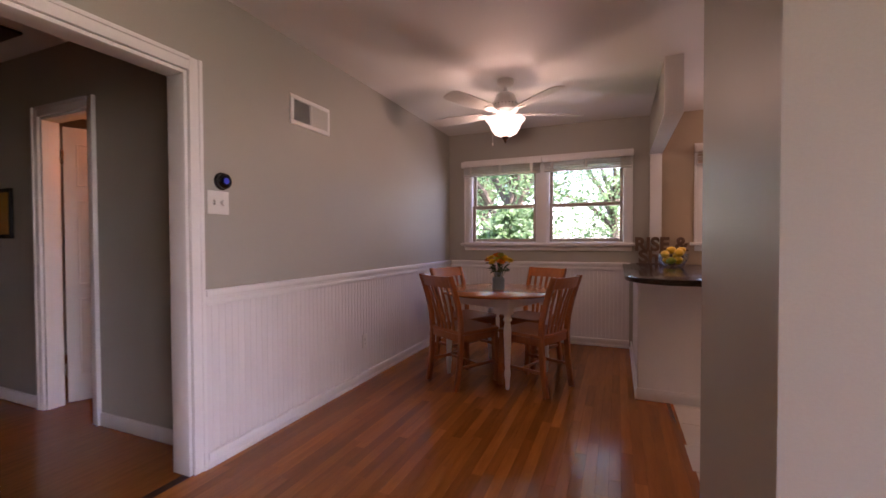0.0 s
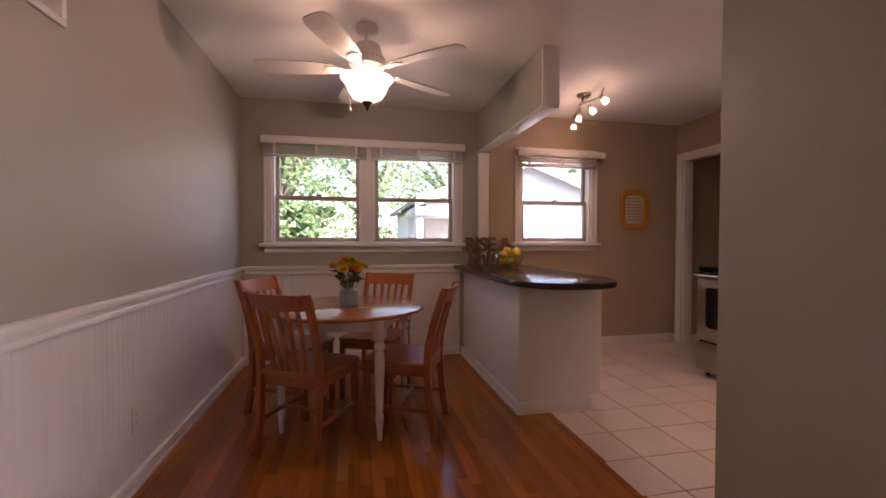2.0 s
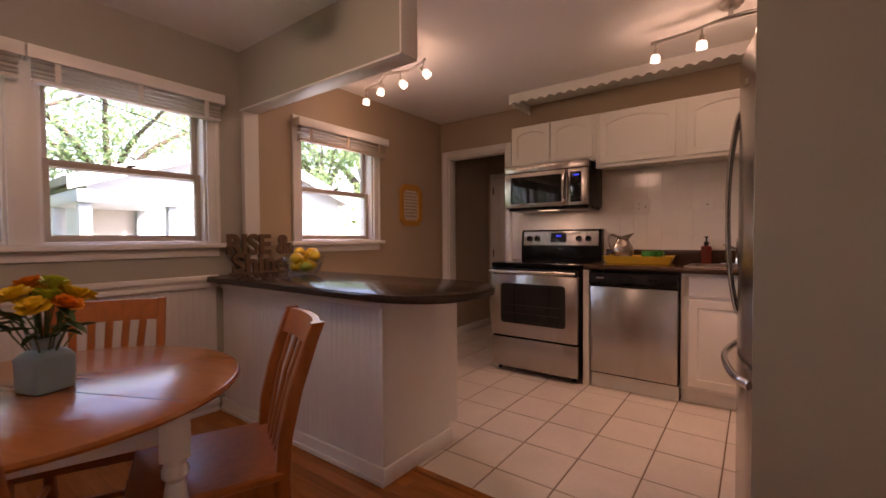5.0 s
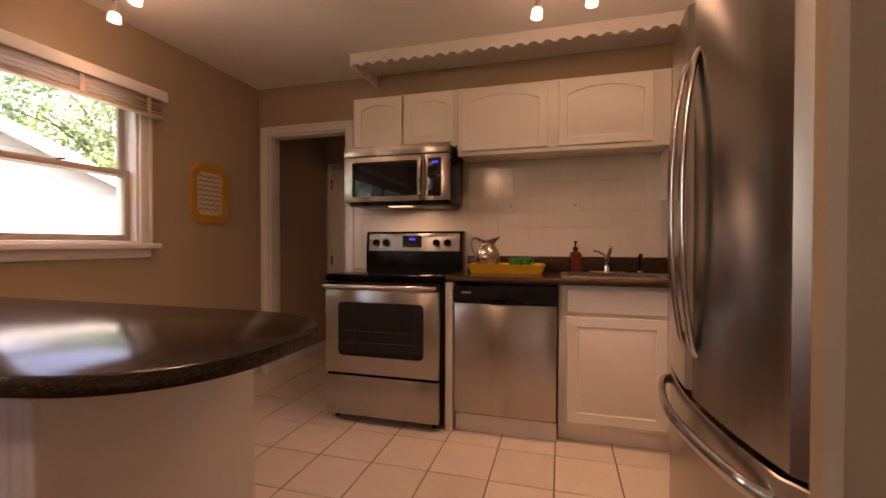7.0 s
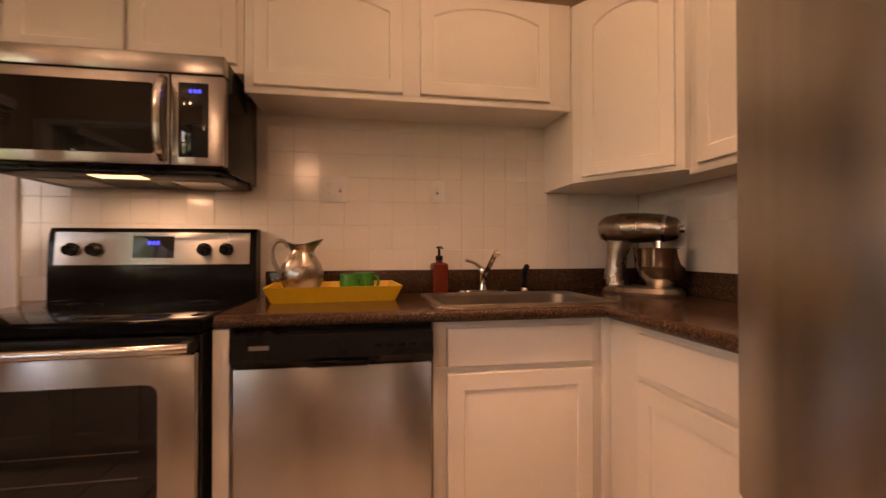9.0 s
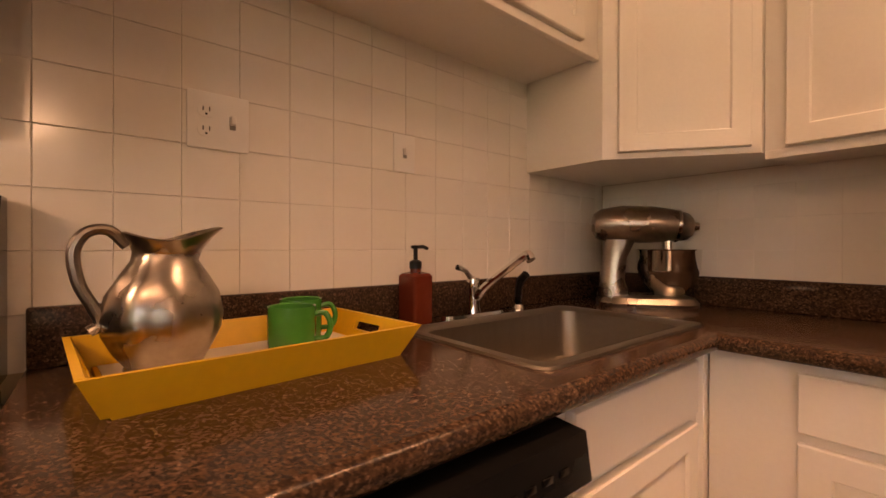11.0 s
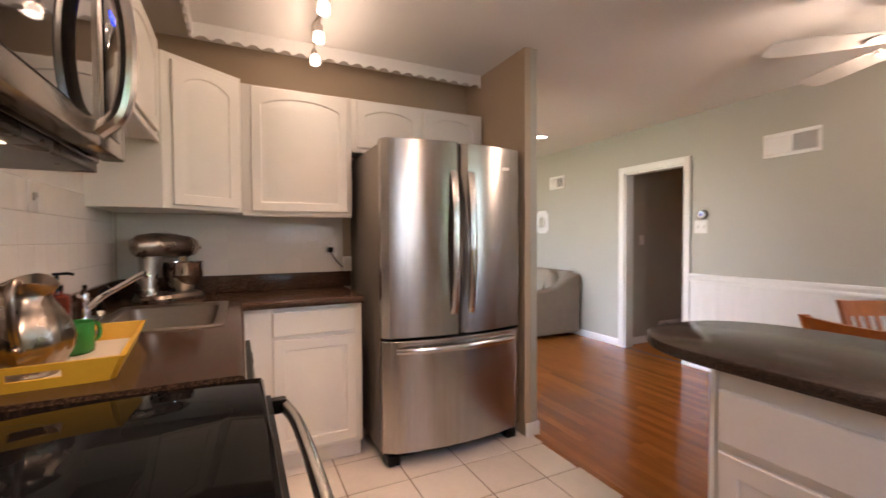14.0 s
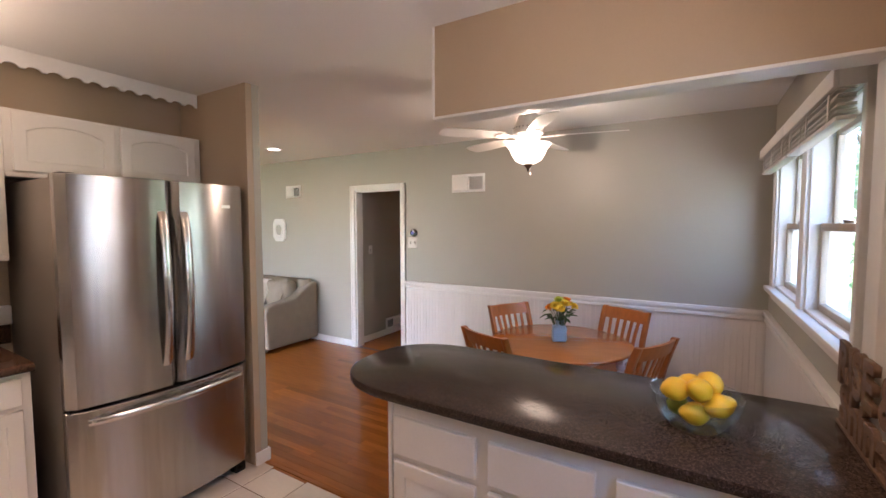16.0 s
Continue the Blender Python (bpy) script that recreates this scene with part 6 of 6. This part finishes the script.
def garage(x0, x1, y0, y1, eave, ridge, label):
    g = thing("garage", pose(0, 0, -0.545), label, "garage")
    mid = (x0 + x1) / 2
    gable = prism(bmesh.new(), [(x0, 0), (x1, 0), (x1, eave), (mid, ridge), (x0, eave)], y0, y1, "y")
    part("wall", gable, SIDING, g)
    for s, xa in ((1, x0 - 0.25), (-1, x1 + 0.25)):
        k = (ridge - eave) / (mid - x0)
        bm = prism(bmesh.new(), [(xa, eave - 0.25 * k + 0.02), (mid, ridge + 0.02), (mid, ridge + 0.14), (xa, eave - 0.25 * k + 0.14)][::s], y0 - 0.25, y1 + 0.25, "y")
        part("roof", bm, ROOFING, g)
    for s, xa in ((1, x0 - 0.26), (-1, x1 + 0.26)):
        k = (ridge - eave) / (mid - x0)
        part("fascia", prism(bmesh.new(), [(xa, eave - 0.26 * k - 0.06), (mid, ridge - 0.06), (mid, ridge + 0.13), (xa, eave - 0.26 * k + 0.13)][::s], y0 - 0.29, y0 - 0.253, "y"), TRIM, g, "white painted fascia board")
    z = 0.1
    while z < ridge - 0.2:
        half = (x1 - x0) / 2 if z < eave else (x1 - x0) / 2 * (ridge - z) / (ridge - eave)
        part("siding_board", prism(bmesh.new(), [(y0 - 0.02, z), (y0, z), (y0, z + 0.17), (y0 - 0.006, z + 0.17)], mid - half, mid + half, "x"), SIDING, g)
        z += 0.172
    d = part("garage_door", B(x0 + 0.5, x1 - 0.5, y0 - 0.045, y0 - 0.021, 0.0, 2.1, 0.004), SIDING, g, "white overhead garage door")
    for r in range(4):
        for c in range(4):
            w = (x1 - x0 - 1.0) / 4
            part("door_panel", B(x0 + 0.5 + w * c + 0.06, x0 + 0.5 + w * (c + 1) - 0.06, y0 - 0.052, y0 - 0.046, 0.52 * r + 0.07, 0.52 * r + 0.46, 0.003), SIDING, d)
    part("door_trim", B(x0 + 0.38, x1 - 0.38, y0 - 0.05, y0 - 0.021, 2.1, 2.22, 0.004), TRIM, g)
    return g


garage(1.6, 6.2, 10.4, 16.6, 2.55, 3.4, "white sided detached garage with a wide door")
shed = thing("carport", pose(0, 0, -0.545), "small pale flat-roofed shelter beside the drive", "carport")
part("roof", B(1.15, 2.25, 8.85, 10.25, 2.13, 2.29, 0.02), SIDING, shed)
for x in (1.24, 2.17):
    for y in (8.95, 10.1):
        part("post", B(x - 0.06, x + 0.06, y - 0.06, y + 0.06, 0, 2.13, 0.005), SIDING, shed)
part("back_wall", B(1.55, 2.1, 10.12, 10.2, 0, 2.13), CONCRETE, shed)
fence = thing("board_fence", pose(0, 24.5, -0.55), "weathered board fence along the yard", "fence")
board = mesh_of("board", B(-0.07, 0.07, 0, 0.02, 0, 1.7, 0.003, 1), FENCE)
for k in range(150):
    piece("board", board, fence, -12 + 0.152 * k, 0, 0.0)
for z in (0.4, 1.3):
    part("rail", B(-12, 10.8, 0.02, 0.06, z, z + 0.09), FENCE, fence)
neighbour = thing("brick_pier", pose(9.85, 13.3, -0.55), "low red brick pier beyond the garage", "pier")
part("stack", B(-0.15, 0.15, -0.15, 0.15, 0, 2.5, 0.01), BRICK, neighbour)
part("cap", B(-0.19, 0.19, -0.19, 0.19, 2.5, 2.58, 0.015), CONCRETE, neighbour)


def tree(x, y, height, spread, trunk, seed, leaves=5200, lean=0.0, low=0.35):
    """Tapered trunk with forking limbs and a crown of many small leaves in uneven clumps."""
    rnd = random.Random(seed)
    t = thing("tree", pose(x, y, -0.55), "broad leafy green tree in the yard", "tree", "trees in the yard")
    bm = bmesh.new()
    fork = height * low
    tube(bm, curve_points([(0, 0, -0.05), (lean * 0.3, 0.02, fork * 0.5), (lean, 0.05, fork), (lean * 1.3, 0.1, height * 0.8)], 5), [trunk * (1 - 0.8 * k / 15) for k in range(16)], 12)
    tips = []
    for k in range(9):
        a = 2 * math.pi * k / 9 + rnd.uniform(-0.3, 0.3)
        z0 = fork * rnd.uniform(0.8, 1.5)
        r = spread * rnd.uniform(0.5, 0.95)
        end = (lean + r * math.cos(a), r * math.sin(a), min(height * 0.95, z0 + rnd.uniform(0.2, 0.5) * height))
        midp = (lean + 0.4 * r * math.cos(a), 0.4 * r * math.sin(a), z0 + 0.6 * (end[2] - z0))
        tube(bm, curve_points([(lean * z0 / fork, 0.04, z0), midp, end], 4), [trunk * 0.42 * (1 - 0.09 * i) for i in range(9)], 7)
        tips += [end, midp]
    part("trunk", bm, BARK, t)
    verts, faces = [], []
    clumps = []
    for k in range(64):
        a, rr = rnd.uniform(0, 6.283), spread * math.sqrt(rnd.random())
        zc = fork * 0.9 + (height - fork * 0.9) * rnd.random() ** 0.8
        shrink = math.sqrt(max(0.1, 1 - ((zc - (fork + height) / 2) / (height - fork) * 1.7) ** 2))
        clumps.append((lean + rr * shrink * math.cos(a), rr * shrink * math.sin(a), zc, rnd.uniform(0.3, 0.75) * spread * 0.36))
    clumps += [(p[0], p[1], p[2], spread * 0.25) for p in tips]
    for k in range(leaves):
        cx, cy, cz, cr = rnd.choice(clumps)
        d = Vector((rnd.gauss(0, 1), rnd.gauss(0, 1), rnd.gauss(0, 0.7))) * cr * 0.6
        p = Vector((cx, cy, cz)) + d
        s = rnd.uniform(0.05, 0.11)
        e = Euler((rnd.uniform(-1, 1), rnd.uniform(-1, 1), rnd.uniform(0, 6.28))).to_matrix()
        i = len(verts)
        verts += [tuple(p + e @ Vector(q)) for q in ((-s, 0, 0), (0, -s * 0.5, 0.02), (s, 0, 0), (0, s * 0.5, 0.02))]
        faces.append((i, i + 1, i + 2, i + 3))
    me = bpy.data.meshes.new("crown")
    me.from_pydata(verts, [], faces)
    me.materials.append(FOLIAGE)
    crown = new("crown", me)
    crown.parent = t
    tagged(crown, "loose green crown")
    return t


tree(-2.1, 11.5, 7.2, 3.4, 0.30, 3, 9000, 0.5, 0.3)
tree(0.9, 19.5, 6.8, 3.6, 0.28, 5, 8000)
tree(-4.5, 19.0, 7.2, 4.0, 0.32, 8, 8000)
tree(4.6, 21.5, 7.4, 4.8, 0.35, 13, 9000, 0.2)
tree(11.0, 25.0, 8.2, 4.6, 0.33, 21, 9000, -0.2)
tree(-9.5, 24.0, 8.5, 5.0, 0.35, 34, 7000)
tree(-7.2, 8.0, 6.0, 2.6, 0.2, 101, 8000, 0.0, 0.22)
tree(-13.0, 10.0, 7.0, 3.2, 0.24, 103, 8000, 0.0, 0.22)
tree(16.0, 20.0, 10.0, 4.5, 0.35, 55, 6000)
tree(10.5, 16.5, 7.0, 2.8, 0.18, 77, 8000)
bush = tree(-0.85, 8.8, 2.35, 0.75, 0.05, 91, 4200, 0.0, 0.12)
bush.name = "bush"
tagged(bush, "dense green bush outside the dining window", "bush")
hedge_v, hedge_f = [], []
rnd = random.Random(9)
for k in range(9000):
    p = Vector((rnd.uniform(-14, 3.2), 23.6 + rnd.gauss(0, 0.5), -0.5 + 2.3 * rnd.random() ** 0.9))
    e = Euler((rnd.uniform(-1, 1), rnd.uniform(-1, 1), rnd.uniform(0, 6.28))).to_matrix()
    i = len(hedge_v)
    s = rnd.uniform(0.06, 0.13)
    hedge_v += [tuple(p + e @ Vector(q)) for q in ((-s, 0, 0), (0, -s * 0.5, 0.02), (s, 0, 0), (0, s * 0.5, 0.02))]
    hedge_f.append((i, i + 1, i + 2, i + 3))
me = bpy.data.meshes.new("shrubs")
me.from_pydata(hedge_v, [], hedge_f)
me.materials.append(FOLIAGE)
tagged(new("shrubs", me), "loose green shrubs along the fence", "shrubs", kind="stuff")
line = thing("power_line", pose(0, 0, 0), "thin overhead power lines above the yard", "cable")
for dz in (0.0, 0.45):
    part("wire", tube(bmesh.new(), [(-3 + 1.6 * k, 12.5 + 0.5 * k, 4.9 + dz - 0.23 * k + 0.012 * k * k) for k in range(12)], 0.012, 5), BLACKPLASTIC, line)

# ---- floors, boards and tiles ----
wood = solid("floor_wood", B(XL - 0.11, 1.335, SOUTH, YW, -0.06, -0.012), SUBFLOOR, "red oak strip floor", "floor", "structure")
solid("floor_living", B(1.337, EAST, SOUTH, YF - 0.13, -0.06, 0.0), PLANK, "red oak living room floor", "floor", "structure")
solid("floor_hall", B(-4.2, XL - 0.112, 1.15, 4.0, -0.06, -0.002), PLANK, "red oak hall floor", "floor", "structure")
solid("floor_back_hall", B(XS + 0.002, 4.65, 4.25, YW, -0.06, -0.004), GROUT, "brown grout bed of the back hall tiles", "floor", "structure")
tiled = solid("floor_tile", B(1.34, XS, YF - 0.13, YW, -0.06, -0.004), GROUT, "cream tile floor with brown grout", "floor", "structure")
solid("floor_threshold", B(1.325, 1.35, YF - 0.13, 3.957, -0.02, 0.003, 0.002), PLANK, "oak strip between the wood and tile floors", "trim", "structure")
rnd = random.Random(11)
PW = 0.0575
lengths = (0.45, 0.7, 0.95, 1.25)
plank_meshes = {n: mesh_of("plank", B(0.0001, PW - 0.0001, 0.0002, n - 0.0002, -0.012, 0.0, 0.0006, 1), PLANK) for n in lengths}
rest_v, rest_f = [], []
count = 0
x = XL
row = 0
while x < 1.335 - 0.01:
    y = 0.4 - rnd.choice(lengths) * rnd.random()
    while y < YW:
        n = rnd.choice(lengths)
        if 1.9 < y + n / 2 < 5.6 and count < 300 and y + n <= YW:
            piece("plank", plank_meshes[n], wood, x, y, 0)
            count += 1
        else:
            y1, x1 = min(y + n, YW) - 0.0002, min(x + PW, 1.335) - 0.0001
            i = len(rest_v)
            rest_v += [(x + 0.0004, y, -0.0004), (x1, y, -0.0004), (x1, y1, -0.0004), (x + 0.0004, y1, -0.0004), (x + 0.0004, y, -0.012), (x1, y, -0.012), (x1, y1, -0.012), (x + 0.0004, y1, -0.012)]
            rest_f += [(i, i + 1, i + 2, i + 3), (i, i + 4, i + 5, i + 1), (i + 1, i + 5, i + 6, i + 2), (i + 2, i + 6, i + 7, i + 3), (i + 3, i + 7, i + 4, i)]
        y += n
    x += PW
x = -4.2
while x < 1.3:
    y = SOUTH - rnd.random() * 0.4 if x > XL - 0.05 else 1.2 + rnd.random() * 0.05
    while y < (0.2 if x > XL - 0.05 else 2.9):
        n = rnd.choice(lengths)
        i = len(rest_v)
        x1, y1 = x + PW - 0.0004, y + n - 0.0005
        if x > XL - PW and x < XL:
            break
        rest_v += [(x, y, -0.0006), (x1, y, -0.0006), (x1, y1, -0.0006), (x, y1, -0.0006)]
        rest_f.append((i, i + 1, i + 2, i + 3))
        y += n
    x += PW
me = bpy.data.meshes.new("planks")
me.from_pydata(rest_v, [], rest_f)
me.materials.append(PLANK)
far = new("far_planks", me)
far.parent = wood
tagged(far, "farther red oak floor strips", kind="stuff")

TXP, TYP = 0.3265, 0.3035
tile_cache = {}
xs = [1.35] + [2.235 + TXP * k for k in range(-2, 12)]
ys = [YF] + [3.627 + TYP * k for k in range(-5, 7)] + [YW]
for xa, xb in zip(xs, xs[1:]):
    for ya, yb in zip(ys, ys[1:]):
        w, h = round(xb - xa - 0.007, 4), round(yb - ya - 0.007, 4)
        if w < 0.02 or h < 0.02 or xb > 4.95 or xb > XS + 0.1 and ya < 4.2:
            continue
        key = (w, h)
        if key not in tile_cache:
            tile_cache[key] = mesh_of("tile", B(0, w, 0, h, -0.006, 0.0, 0.002, 1), TILE)
        piece("tile", tile_cache[key], tiled, xa + 0.0035, ya + 0.0035, rnd.uniform(-0.0005, 0.0003))

# painted square tiles on the kitchen walls
TS = 0.1085
splash = solid("tile_backing_east", B(3.6445, 3.6495, 1.855, 4.592, 0.93, 1.79), TILEJOINT, "painted tile backsplash behind the stove and sink", "backsplash", "structure")
tm = mesh_of("tile", B(-0.0045, 0.0, 0.0003, TS - 0.0003, 0.0003, TS - 0.0003, 0.0012, 1), WALLTILE)
y = 3.652 - 17 * TS
while y < 4.592 - TS * 0.5:
    if y > 1.85:
        z = 1.135 - TS
        while z < (1.39 if y > 3.65 else 1.72):
            piece("tile", tm, splash, 3.6445, y, z)
            z += TS
    y += TS
splash = solid("tile_backing_south", B(2.385, 3.64, 1.8505, 1.8555, 1.04, 1.41), TILEJOINT, "painted tile backsplash beside the refrigerator", "backsplash", "structure")
tm = mesh_of("tile", B(0.0001, TS - 0.0001, 0.0, 0.0045, 0.0001, TS - 0.0001, 0.0006, 1), WALLTILE)
x = 3.63 - TS
while x > 2.38:
    for k in range(3):
        piece("tile", tm, splash, x, 1.8555, 1.135 - TS + TS * k)
    x -= TS

# beadboard
BW = 0.041
for nm, label, spots in (("wainscot_west", "white painted beadboard under the chair rail", "w"), ("wainscot_north", "white painted beadboard under the window", "n"), ("wainscot_peninsula", "white painted beadboard on the peninsula", "p")):
    if spots == "w":
        back = B(XL + 0.0005, XL + 0.004, 2.115, YW, 0.0, 0.845)
        bead = bmesh.new()
        prism(bead, [(0.0, 0.0), (0.0062, 0.0008), (0.0065, 0.002), (0.0065, BW - 0.006), (0.0057, BW - 0.005), (0.0065, BW - 0.0036), (0.0062, BW - 0.001), (0.0055, BW - 0.0002), (0.0, BW - 0.0002)], 0.0, 0.838, "z")
        spots = [pose(XL + 0.004, 2.116 + BW * k, 0.0) for k in range(int((YW - 2.116) / BW))]
    elif spots == "n":
        back = B(XL + 0.014, 1.12, YW - 0.004, YW - 0.0005, 0.0, 0.845)
        spots = [pose(XL + 0.015 + BW * k, YW - 0.004, 0.0, 0, 0, -90) for k in range(int((1.12 - XL - 0.015) / BW))]
        bead = None
    else:
        back = B(1.161, 1.1645, 3.986, YW - 0.03, 0.0, 0.863)
        spots = [pose(1.161, 3.97 + BW * (k + 1), 0.0, 0, 0, 180) for k in range(int((YW - 0.03 - 3.97) / BW))]
        bead = None
    owner = solid(nm, back, BEAD, label, "wainscot", "structure")
    if bead:
        bead_mesh = mesh_of("board", bead, BEAD)
    for m in spots:
        piece("board", bead_mesh, owner, 0, 0, 0, m)
